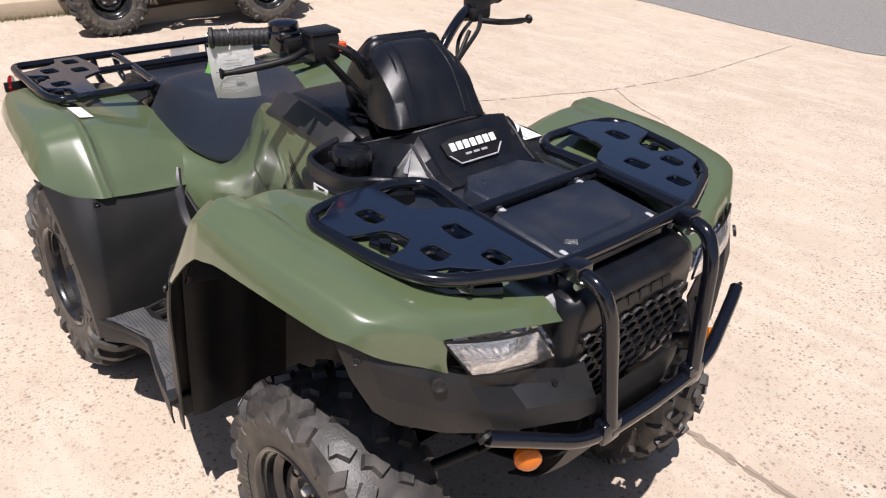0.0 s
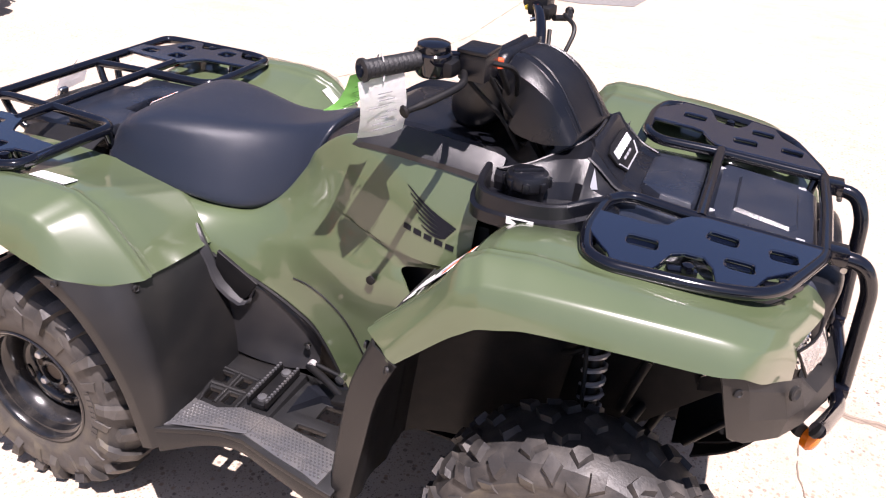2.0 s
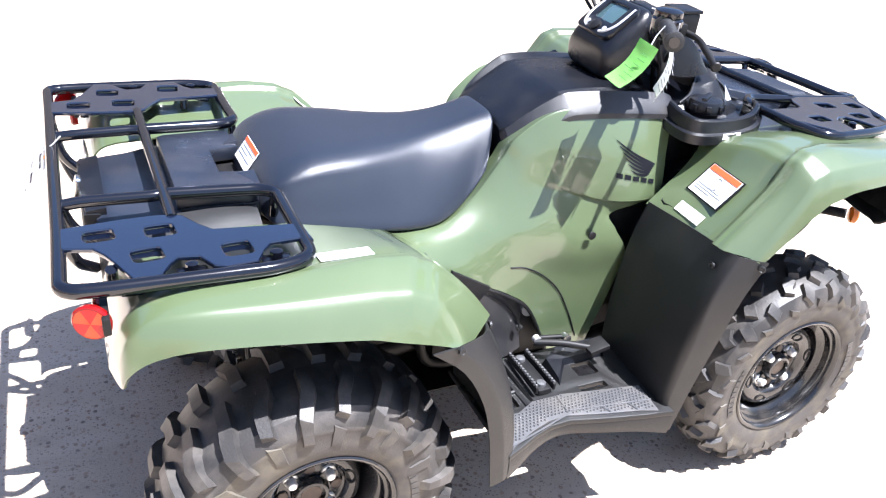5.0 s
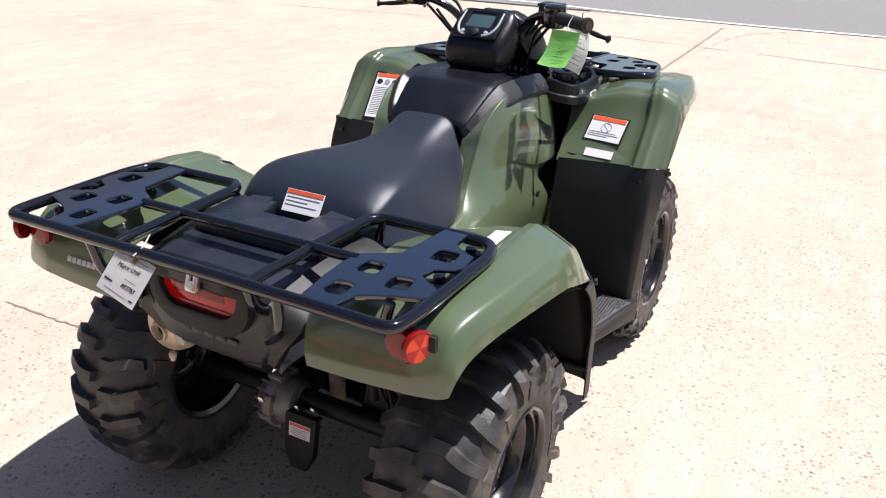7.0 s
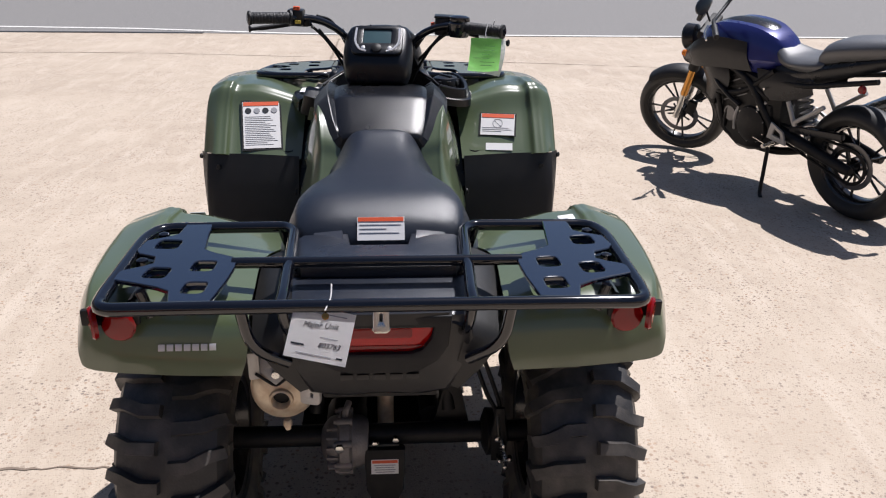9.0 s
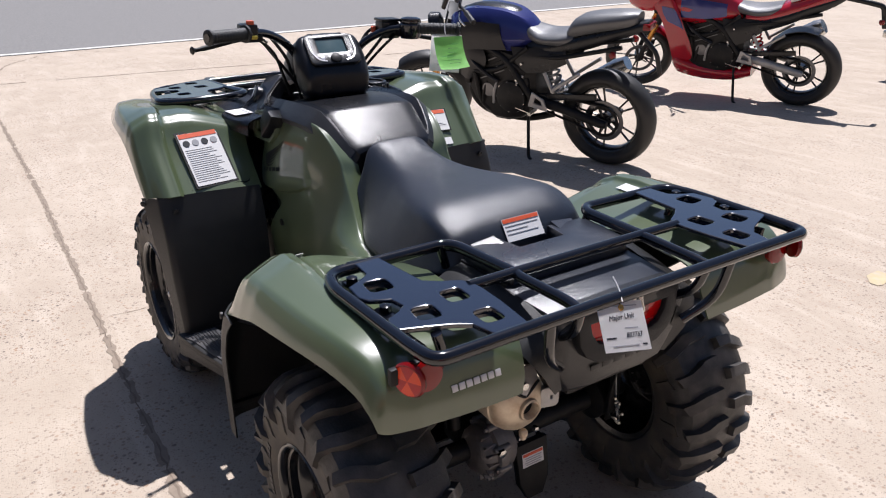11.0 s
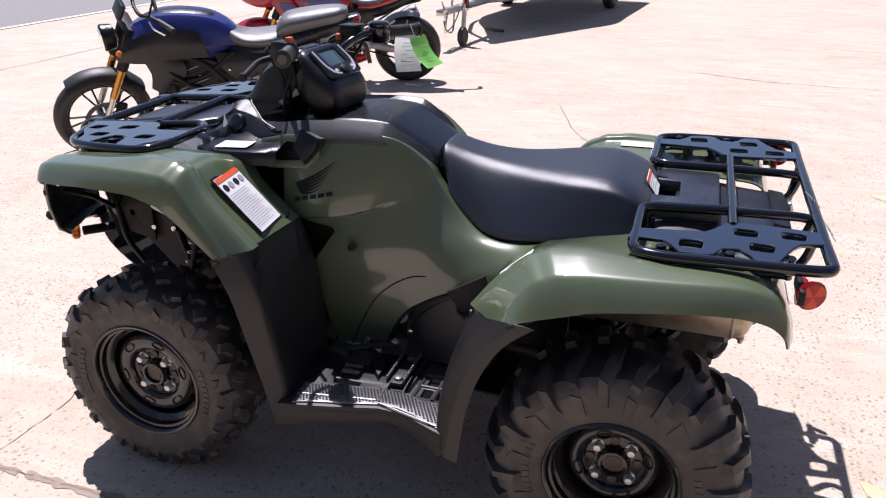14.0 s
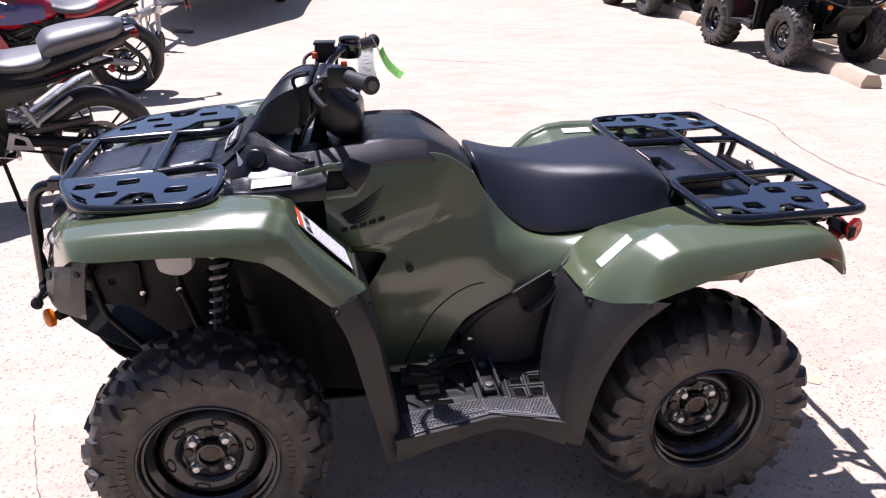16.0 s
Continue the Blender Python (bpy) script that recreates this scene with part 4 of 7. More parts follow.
    for k in range(8):
        part("cooling_fin", box((.20, .24, .006), pose(.10 - k * .004, 0, .50 + k * .026, 0, -12, 0), .002), ALU if k % 3 == 0 else DARK, eng)
    for s in (1, -1):
        part("crankcase_cover", lathe([(-.02, .10), (.02, .10), (.05, .085), (.065, .05), (.068, .01)], pose(.02, .15 * s, .38) @ (pose(0, 0, 0) if s > 0 else pose(0, 0, 0, 0, 0, 180)), 28), DARK, eng)
    part("air_box", box((.40, .26, .18), pose(-.28, 0, .64), .03), DARK, q)
    part("skid_plate", box((1.08, .42, .008), pose(.02, 0, .235), .003), DARK, q)
    part("front_differential", lathe([(-.10, .03), (-.07, .075), (.07, .075), (.10, .03)], pose(.60, 0, .34), 20), DARK, q)
    part("oil_cooler", box((.05, .30, .16), pose(.79, 0, .62), .01), DARK, q)
    part("inner_front_panel", box((.02, .36, .30), pose(.46, 0, .66), .01), BLACKPL, q)
    part("fluid_tank", loft([[Vector((.695 + x * k, .228 + y * k, z)) for x, y in ((-.042, -.034), (.042, -.034), (.042, .034), (-.042, .034))] for z, k in ((.672, .35), (.686, .72), (.700, .95), (.742, 1), (.752, .8))], 2, 2), PAPER, q, "milky white fluid bottle")
    for s in (1, -1):
        part("inner_bracket", plate([(0, 0), (.10, .02), (.12, .10), (.06, .16), (.0, .12)], [ring2d(.07, .08, .02, .02)], .004, pose(.80, .18 * s, .56, 90, 0, 0)), DARK, q)
    for k, (y0, y1) in enumerate(((-.06, .30), (.05, -.28), (.0, .18))):
        part("hose", tube(spline([(.72 - .05 * k, y0, .72), (.66, (y0 + y1) / 2, .66 - .03 * k), (.56, y1 * .8, .60), (.50, y1 * .5, .52)], 5), .007), DARK, q)
    # hatch between the front racks
    for s in (1, -1):
        part("front_deck", patch([
            [(.545, 0, .906), (.545, .10, .906), (.545, .18, .900), (.545, .245, .880)],
            [(.700, 0, .898), (.700, .10, .898), (.700, .18, .892), (.700, .240, .868)],
            [(.860, 0, .880), (.860, .10, .880), (.860, .18, .874), (.870, .215, .852)],
            [(.930, 0, .866), (.930, .10, .866), (.930, .17, .860), (.935, .195, .840)],
            [(.962, 0, .840), (.962, .10, .840), (.960, .17, .834), (.960, .190, .818)]], 4, 4, .006, s), DECKPL, q, "black plastic front deck")
    lid = part("storage_lid", loft([[Vector((x, y, z)) for x, y, z in r] for r in (
        [(.740, -.150, .894), (.905, -.150, .880), (.934, -.120, .876), (.934, .120, .876), (.905, .150, .880), (.740, .150, .894), (.728, .120, .895), (.728, -.120, .895)],
        [(.744, -.146, .908), (.903, -.146, .893), (.930, -.118, .889), (.930, .118, .889), (.903, .146, .893), (.744, .146, .908), (.733, .118, .909), (.733, -.118, .909)],
        [(.752, -.136, .914), (.900, -.136, .899), (.922, -.112, .895), (.922, .112, .895), (.900, .136, .899), (.752, .136, .914), (.742, .112, .915), (.742, -.112, .915)])], 2, 1, False), DECKPL, q, "black storage lid with raised panel", angle=22)
    part("lid_panel", loft([[Vector((x, y, z)) for x, y, z in r] for r in (
        [(.775, -.085, .911), (.880, -.100, .900), (.895, -.080, .898), (.895, .080, .898), (.880, .100, .900), (.775, .085, .911)],
        [(.781, -.080, .917), (.878, -.094, .906), (.890, -.076, .905), (.890, .076, .905), (.878, .094, .906), (.781, .080, .917)])], 1, 1, False), DECKPL, lid, angle=22)
    for yy in (-.148, .148):
        part("lid_rib", tube([(.745, yy, .905), (.905, yy, .890)], .004, seg=6), DECKPL, lid)
    part("front_cover", loft([[Vector((x, y, z)) for x, y, z in r] for r in (
        [(.596, -.075, .905), (.640, -.118, .903), (.705, -.118, .896), (.718, -.095, .894), (.718, .095, .894), (.705, .118, .896), (.640, .118, .903), (.596, .075, .905)],
        [(.602, -.072, .924), (.642, -.108, .921), (.701, -.108, .914), (.711, -.090, .912), (.711, .090, .912), (.701, .108, .914), (.642, .108, .921), (.602, .072, .924)],
        [(.612, -.064, .928), (.646, -.097, .925), (.697, -.097, .919), (.703, -.085, .918), (.703, .085, .918), (.697, .097, .919), (.646, .097, .925), (.612, .064, .928)])], 2, 1, False), DECKPL, q, "black hexagonal front cover", angle=22)
    for yy in (-.13, .13):
        part("lid_hinge", box((.022, .012, .007), pose(.736, yy * .85, .912, 0, 5, 0), .002), SILVER, q)
        part("lid_tab", box((.016, .010, .006), pose(.900, yy * .95, .897, 0, 5, 0), .002), SILVER, q)
    # cowl with name badge
    secs = []
    for x, zc, yr, zr, ws, zs, wb in ((.335, .938, .176, .936, .186, .930, .196), (.360, .925, .186, .940, .196, .932, .205), (.397, .920, .163, .951, .178, .943, .208), (.440, .922, .124, .969, .152, .958, .198),
                                      (.474, .936, .092, .982, .148, .966, .190), (.490, .986, .080, .990, .146, .968, .184), (.505, .992, .114, .990, .138, .970, .200), (.514, .985, .112, .980, .136, .962, .196),
                                      (.566, .928, .104, .924, .134, .920, .182), (.606, .915, .096, .911, .122, .907, .165)):
        secs.append([(x, 0, zc), (x, yr * .6, zc), (x, yr - .012, min(zc + .004, zr)), (x, yr - .004, zr - .002), (x, yr + .006, zr), (x, ws - .005, zs + .004), (x, ws + .004, zs - .005), (x, (ws + wb) / 2 + .004, (zs + .90) / 2), (x, wb, .895), (x, 0, .890)])
    part("front_cowl", loft(half_rings(secs), 2, 1, False), BLACKPL, q, "satin black front cowl", angle=16)
    for s in (1, -1):
        part("cowl_edge", tube([(.500, .134 * s, .974), (.522, .136 * s, .960), (.562, .136 * s, .924), (.602, .124 * s, .913)], .0032, .012, seg=6), TRIMPL, q)
        part("well_rim", tube([(.350, .188 * s, .940), (.397, .168 * s, .952), (.440, .126 * s, .970), (.478, .090 * s, .985), (.492, .050 * s, .993), (.494, 0, .995)], .0030, .02, seg=6), TRIMPL, q, "thin edge of the steering well")
    part("power_socket", lathe([(-.016, .026), (.006, .026), (.009, .024), (.011, .018), (.0115, .004)], frame_at((.480, .164, .942), (1, -.25, 0), (.20, .88, .38)) @ pose(0, 0, 0), 24), BLACKPL, q, "round black power socket cover")
    bad = frame_at((.542, -.004, .9555), (0, 1, 0), (-.052, 0, .057))
    part("name_plate", plate([(-.074, -.010), (-.052, -.034), (.052, -.034), (.074, -.010), (.078, .018), (.05, .026), (-.05, .026), (-.078, .018)], [], .004, bad, .001), DARK, q)
    for k in range(7):
        part("name_bar", box((.0140, .018, .003), bad @ pose((k - 3) * .0185, .006, .005), .001), WHITEGL, q)
    for sg in (1, -1):
        part("plate_edge", tube([bad @ Vector(p) for p in ((sg * .072, -.010, .005), (sg * .051, -.031, .005), (0, -.031, .005))], .0018, seg=6), SILVER, q)
        part("cowl_mark", plate([(0, .020), (.008, -.020), (-.008, -.020)], [], .0012, frame_at((.522, .160 * sg, .946), (.75 * sg, .10, -.2), (-.25, -.45 * sg, .85)), 0), SILVER, q)
    for k in range(3):
        part("name_bar", box((.016, .005, .002), bad @ pose((k - 1) * .022, -.014, .004), .0005), GREYINK, q)
    # filler tray and cap on one side, pocket and knob on the other
    part("shoulder_tray", patch([
        [(.300, .150, .955), (.300, .185, .930), (.305, .225, .915), (.310, .262, .900), (.312, .268, .862)],
        [(.360, .150, .950), (.360, .190, .920), (.370, .235, .905), (.378, .285, .900), (.380, .292, .868)],
        [(.440, .150, .950), (.445, .195, .915), (.450, .240, .900), (.455, .290, .898), (.458, .296, .870)],
        [(.510, .140, .940), (.515, .185, .905), (.525, .230, .895), (.530, .262, .890), (.535, .268, .868)],
        [(.565, .120, .905), (.570, .170, .892), (.580, .205, .885), (.585, .222, .882), (.590, .226, .866)]], 4, 3, .005, 1), BLACKPL, q)
    part("shoulder_tray", patch([[(x, -.150, .905), (x, -.20, .900), (x, yy, .898)] for x, yy in ((.325, -.245), (.36, -.280), (.45, -.282), (.50, -.275), (.555, -.235))], 3, 2, .004, 1), BLACKPL, q)
    cap = part("filler_cap", lathe([(-.02, .034), (.010, .035), (.016, .042), (.032, .042), (.040, .038), (.043, .030), (.044, .006)], pose(.408, -.214, .915, 90, 0, 0), 28), BLACKPL, q, "black fluted fuel filler cap")
    for k in range(8):
        a = 2 * math.pi * (k + .3) / 8
        part("cap_flute", box((.012, .014, .020), pose(.408 + .041 * math.cos(a), -.214 + .041 * math.sin(a), .939, 0, 0, math.degrees(a)), .004), BLACKPL, cap)
    part("cap_grip", box((.060, .013, .010), pose(.408, -.214, .959, 0, 0, 35), .004), BLACKPL, cap)
    wall = spline([(.316, -.190, .948), (.319, -.238, .937), (.338, -.276, .931), (.390, -.288, .929), (.450, -.290, .931), (.498, -.284, .937), (.540, -.258, .946), (.566, -.222, .944), (.572, -.190, .938)], 4)
    rings = []
    for i, p in enumerate(wall):
        a, b = wall[max(0, i - 1)], wall[min(len(wall) - 1, i + 1)]
        n = Vector((b.y - a.y, a.x - b.x, 0)).normalized()
        n = -n if n.dot(Vector((.42, -.19, 0)) - p) > 0 else n
        foot = .060 - .012 * i / len(wall)
        rings.append([p + n * o + Vector((0, 0, z)) for o, z in ((.012, -foot), (.012, -foot + .022), (.003, -foot + .026), (0, -.004), (-.003, 0), (-.011, 0), (-.014, -.004), (-.016, -foot))])
    part("filler_tray", loft(rings, 1, 1, False), BLACKPL, q, "black plastic tray round the filler cap", angle=24)
    decal("tray_sticker", .052, .014, frame_at((.426, -.3015, .893), (1, -.02, .01), (0, .05, 1)), q, PAPER)
    # storage pocket in the body side
    pk = [(.212, .932), (.300, .932), (.378, .914), (.371, .862), (.354, .846), (.240, .852), (.210, .885)]
    pk_in = [(.246, .919), (.300, .919), (.354, .909), (.347, .868), (.338, .861), (.262, .866), (.244, .882)]
    side = frame_at((0, .213, .895), (1, 0, 0), (0, -.29, 1))
    part("pocket_rim", plate([(x, z - .895) for x, z in pk], [[(x, z - .895) for x, z in pk_in]], .014, side @ pose(0, 0, .003), .004), paint, q, "%s rim of the storage pocket" % paint_word)
    # no real depth: a flat dark plate gives the shade inside the pocket
    part("pocket_cavity", plate([(x, z - .895) for x, z in pk_in], [], .004, side @ pose(0, 0, .006), .001), DARK, q)
    part("pocket_sill", tube([(.268, .2205, .869), (.338, .2245, .863)], .0030, seg=6), TRIMPL, q)
    lever = [(.264, .904), (.251, .941), (.204, .926), (.213, .902), (.238, .872)]
    part("reverse_knob", plate([(x, z - .895) for x, z in lever], [], .036, side @ pose(0, 0, -.010), .007), BLACKPL, q, "black wedge-shaped lever knob")
    # steering pod and visor
    secs = []
    for x, zt, zb, w in ((.196, 1.015, .985, .070), (.200, 1.040, .975, .090), (.225, 1.072, .958, .102), (.262, 1.104, .965, .108), (.292, 1.128, .985, .106), (.312, 1.128, 1.00, .098), (.322, 1.105, 1.02, .08)):
        h = zt - zb
        secs.append([(x, 0, zt), (x, w * .72, zt), (x, w * .92, zt - h * .14), (x, w, zt - h * .40), (x, w * .94, zb + h * .16), (x, w * .7, zb), (x, 0, zb)])
    pod = part("instrument_pod", loft(half_rings(secs), 3, 3), BLACKPL, q, "black instrument pod")
    pod.matrix_basis = pose(.34, 0, 0, 0, 0, -6) @ pose(-.34, 0, 0)
    dm = frame_at((.248, 0, 1.095), (0, -1, 0), (.85, 0, .72))
    part("bezel", plate(ring2d(0, 0, .150, .105, .02), [ring2d(0, .014, .092, .060, .008)], .008, dm, .003), BLACKPL, pod, "black display bezel")
    for k in (-1, 1):
        part("bezel_trim", tube([dm @ Vector((k * .066, .044, .005)), dm @ Vector((k * .068, -.012, .006)), dm @ Vector((k * .052, -.040, .006)), dm @ Vector((k * .030, -.046, .006))], .0042, .02, seg=6), SILVER, pod, "silver trim line")
    part("screen", plate(ring2d(0, .014, .093, .061, .006), [], .003, dm, .0005), SCREEN, pod, "dark lcd screen")
    part("key_switch", lathe([(-.01, .016), (.006, .016), (.008, .012), (.010, .003)], dm @ pose(0, -.036, .006, 90, 0, 0), 16), DARK, pod)
    for k in (-1, 1):
        part("button", lathe([(-.005, .006), (.004, .006), (.005, .002)], dm @ pose(k * .04, -.034, .006, 90, 0, 0), 10), SILVER, pod)
    secs = []
    for x, zt, zb, w in ((.322, 1.118, 1.07, .090), (.328, 1.128, 1.03, .106), (.360, 1.128, .990, .120), (.400, 1.112, .980, .126), (.440, 1.082, .978, .127), (.470, 1.042, .982, .124), (.494, 1.005, .986, .118), (.500, .994, .988, .112)):
        h = zt - zb
        secs.append([(x, 0, zt), (x, w * .45, zt - .002), (x, w * .62, zt - h * .05), (x, w * .86, zt - h * .22), (x, w * .97, zt - h * .60), (x, w, zb), (x, 0, zb)])
    turn = pose(.320, -.010, 1.006, 0, 0, -8) @ Matrix.Diagonal((.93, .92, .97, 1)) @ pose(-.325, 0, -1.0)
    vis = part("visor_cowl", loft(half_rings(secs), 5, 1, False), BLACKPL, q, "satin black handlebar cowl with moulded ridges")
    for s in (1, -1):
        vis.matrix_basis = turn
        for off in (0, .020):
            part("cowl_ridge", tube(spline([(.332, (.046 + off) * s, 1.127 - off * .25), (.372, (.052 + off) * s, 1.122 - off * .3), (.420, (.058 + off) * s, 1.096 - off * .3), (.466, (.062 + off) * s, 1.045 - off * .35), (.496, (.062 + off) * s, 1.001 - off * .3)], 5), .0035, seg=6), BLACKPL, vis)
    for k, (x, y, z, sx, sz) in enumerate(((.345, .070, 1.015, .030, .022), (.355, -.072, 1.010, .032, .020), (.335, .030, 1.060, .024, .030), (.350, -.020, 1.050, .020, .030), (.375, .090, .992, .018, .014), (.330, -.090, 1.045, .022, .016))):
        part("bracket", box((sx, .022, sz), pose(x, y, z, 0, 25, 12 * k), .004), STEEL if k % 2 else ALU, q)
    part("steering_stem", tube([(.30, 0, 1.02), (.42, 0, .62), (.50, 0, .42)], .02), DARK, q)
    for k, (yy, r) in enumerate(((-.06, .006), (.05, .006), (-.085, .005), (.08, .005), (0.02, .008))):
        part("control_cable", tube(spline([(.31, yy * 2.4, 1.12), (.33, yy * 1.6, 1.04), (.36, yy, .98), (.40, yy * .6, .90), (.44, yy * .5, .80)], 5), r, seg=8), DARK, q)
    # handlebar: turned a few degrees to the right
    hb = new("handlebar")
    hb.parent = q
    hb.matrix_basis = pose(.30, 0, 1.152, 2.0, 0, -5) @ pose(0, 0, -1.152)
    hb["label"] = "black tubular handlebar"
    tubeL = [(.02, 0, 1.03), (.02, .06, 1.035), (.00, .125, 1.115), (-.035, .195, 1.150), (-.078, .258, 1.152), (-.136, .380, 1.152)]
    part("bar", tube([(x, -y, z) for x, y, z in reversed(tubeL[1:])] + tubeL[1:], .0115, .04), GLOSS, hb)
    for s in (1, -1):
        a, b = Vector((-.080, .264 * s, 1.152)), Vector((-.136, .380 * s, 1.152))
        d = (b - a).normalized()
        m = frame_at(a, d.orthogonal(), d)
        m = frame_at(a, (0, 0, 1), d)
        prof = [(-.004, .024), (.002, .024), (.004, .0175)]
        for k in range(11):
            prof += [(.008 + k * .0098, .0172), (.014 + k * .0098, .0172), (.0152 + k * .0098, .0163), (.0170 + k * .0098, .0163)]
        prof += [(.118, .021), (.124, .021), (.126, .017), (.127, .006)]
        part("grip", lathe(prof, m, 20), GRIP, hb, "ribbed black rubber grip")
        part("lever_perch", box((.045, .055, .030), pose(-.040, .235 * s, 1.140, 0, 0, 0), .010), DARK, hb)
        part("brake_lever", tube_into(bmesh.new(), spline([(-.012, .225 * s, 1.132), (.006, .270 * s, 1.125), (-.010, .330 * s, 1.115), (-.030, .385 * s, 1.108), (-.036, .402 * s, 1.107)], 5), [.0072] * 14 + [.0058] * 4 + [.0085, .0115, .0085], seg=10), DARK, hb, "black brake lever")
    part("throttle_case", lathe([(-.028, .028), (-.020, .034), (.012, .034), (.016, .030), (.020, .032), (.030, .030), (.034, .02), (.035, .006)], pose(-.065, -.245, 1.150, 90, 0, 0), 24), GLOSS, hb, "round black throttle case")
    part("brake_reservoir", box((.055, .060, .050), pose(.004, -.200, 1.142), .006), BLACKPL, hb, "square black brake fluid reservoir")
    part("reservoir_lid", box((.060, .065, .008), pose(.004, -.200, 1.171), .003), BLACKPL, hb)
    part("union_bolt", lathe([(-.008, .009), (.008, .009), (.010, .004)], pose(.030, -.165, 1.140, 90, 0, 0), 8), WARN, hb, "red banjo bolt")
    part("switch_box", box((.050, .050, .050), pose(-.055, .250, 1.152), .010), BLACKPL, hb, "black switch box")
    part("stop_switch", box((.014, .020, .012), pose(-.070, .246, 1.180), .003), WARN, hb, "red engine stop switch")
    part("light_switch", box((.012, .018, .010), pose(-.082, .240, 1.142), .003), material("yellow_switch", (.6, .45, .05), .4), hb)
    part("choke_lever", tube([(-.03, .215, 1.135), (-.06, .20, 1.125)], .005), STEEL, hb)
    for s in (1, -1):
        part("brake_hose", tube(spline([(.02, .20 * s, 1.150), (.06, .16 * s, 1.13), (.05, .11 * s, 1.06), (.06, .09 * s, .99)], 6), .005, seg=8), DARK, hb)
        part("brake_hose", tube(spline([(-.03, .22 * s, 1.135), (-.02, .17 * s, 1.09), (.03, .13 * s, 1.02), (.06, .10 * s, .95)], 6), .0045, seg=8), DARK, hb)
    # nose
    nose = part("nose", loft(half_rings([
        [(.905, 0, .868), (.905, .12, .868), (.905, .182, .858), (.905, .190, .80), (.905, .17, .60), (.905, 0, .60)],
        [(.955, 0, .866), (.955, .12, .866), (.955, .178, .852), (.955, .188, .80), (.955, .165, .62), (.955, 0, .62)],
        [(.982, 0, .855), (.982, .12, .855), (.980, .165, .842), (.978, .172, .80), (.972, .150, .63), (.972, 0, .63)],
        [(.992, 0, .838), (.992, .11, .838), (.988, .150, .828), (.984, .158, .80), (.976, .140, .64), (.976, 0, .64)]]), 3, 2), BLACKPL, q, "black nose panel with mesh grille")
    for k in range(5):
        part("brand_bar", box((.003, .026, .018), pose(.993, (k - 2) * .034, .818, 0, -8, 0), .001), GUARD, nose)
    bm = bmesh.new()
    for r in range(6):
        for c in range(9):
            y = (c - 4) * .0345 + (.01725 if r % 2 else 0)
            z = .772 - r * .0225
            if abs(y) > .150:
                continue
            cx = .990 - (.792 - z) * .06
            pts = [(cx, y + .0172 * math.cos(a), z + .0125 * math.sin(a)) for a in [math.pi / 6 + k * math.pi / 3 for k in range(6)]]
            tube_into(bm, pts, .0034, True, 5)
    part("grille_mesh", bm, BLACKPL, nose, "honeycomb grille mesh")
    part("lower_plate", patch([
        [(1.005, 0, .650), (1.005, .08, .650), (1.000, .150, .652)],
        [(1.010, 0, .600), (1.010, .08, .600), (1.000, .140, .610)],
        [(.975, 0, .490), (.975, .08, .490), (.970, .130, .500)],
        [(.915, 0, .385), (.915, .08, .385), (.910, .125, .392)],
        [(.830, 0, .325), (.830, .08, .325), (.825, .120, .330)]], 4, 3, .005, 1), GUARD, q)
    part("lower_plate", patch([
        [(1.005, 0, .650), (1.005, .08, .650), (1.000, .150, .652)],
        [(1.010, 0, .600), (1.010, .08, .600), (1.000, .140, .610)],
        [(.975, 0, .490), (.975, .08, .490), (.970, .130, .500)],
        [(.915, 0, .385), (.915, .08, .385), (.910, .125, .392)],
        [(.830, 0, .325), (.830, .08, .325), (.825, .120, .330)]], 4, 3, .005, -1), GUARD, q)
    # brush guard
    bg = new("brush_guard")
    bg.parent = q
    bg["label"] = "gloss black tubular front brush guard"
    for s in (1, -1):
        part("upright", tube([(.955, .160 * s, .900), (1.005, .158 * s, .898), (1.030, .150 * s, .850), (1.050, .130 * s, .625)], .0145, .04, seg=14), GLOSS, bg)
        part("guard_bracket", box((.045, .040, .030), pose(.955, .160 * s, .905), .006), GLOSS, bg)
        part("clamp_bolt", lathe([(-.018, .006), (.018, .006)], pose(.975, .160 * s, .885), 8), STEEL, bg)
        part("foot_plate", box((.030, .050, .045), pose(1.046, .130 * s, .612), .008), GLOSS, bg)
        part("wing_bar", tube([(1.046, .13 * s, .606), (1.042, .20 * s, .618), (.998, .345 * s, .676), (.988, .372 * s, .686)], .0138, .05, seg=14), GLOSS, bg)
        part("bar_plug", lathe([(-.004, .0142), (.003, .0142), (.004, .009)], frame_at((.987, .3745 * s, .687), (0, -s, 0), (.5, 0, .87)) @ pose(0, 0, 0, 90, 0, 0), 14), DARK, bg)
    part("cross_bar", tube([(1.048, -.13, .608), (1.052, 0, .608), (1.048, .13, .608)], .0145, .03, seg=14), GLOSS, bg)

    part("front_skid_plate", patch([
        [(1.030, -.150, .596), (1.038, -.08, .592), (1.038, .08, .592), (1.030, .150, .596)],
        [(.985, -.175, .530), (.990, -.09, .522), (.990, .09, .522), (.985, .175, .530)],
        [(.900, -.170, .450), (.905, -.09, .440), (.905, .09, .440), (.900, .170, .450)],
        [(.780, -.150, .380), (.780, -.08, .370), (.780, .08, .370), (.780, .150, .380)]], 4, 3, .004), GUARD, q, "matt black front skid plate")
    # racks
    fr = new("front_rack")
    fr.parent = q
    fr["label"] = "gloss black tubular front cargo rack with pierced plates"
    fr.matrix_basis = pose(.74, 0, .921, 0, 3.2, 0)
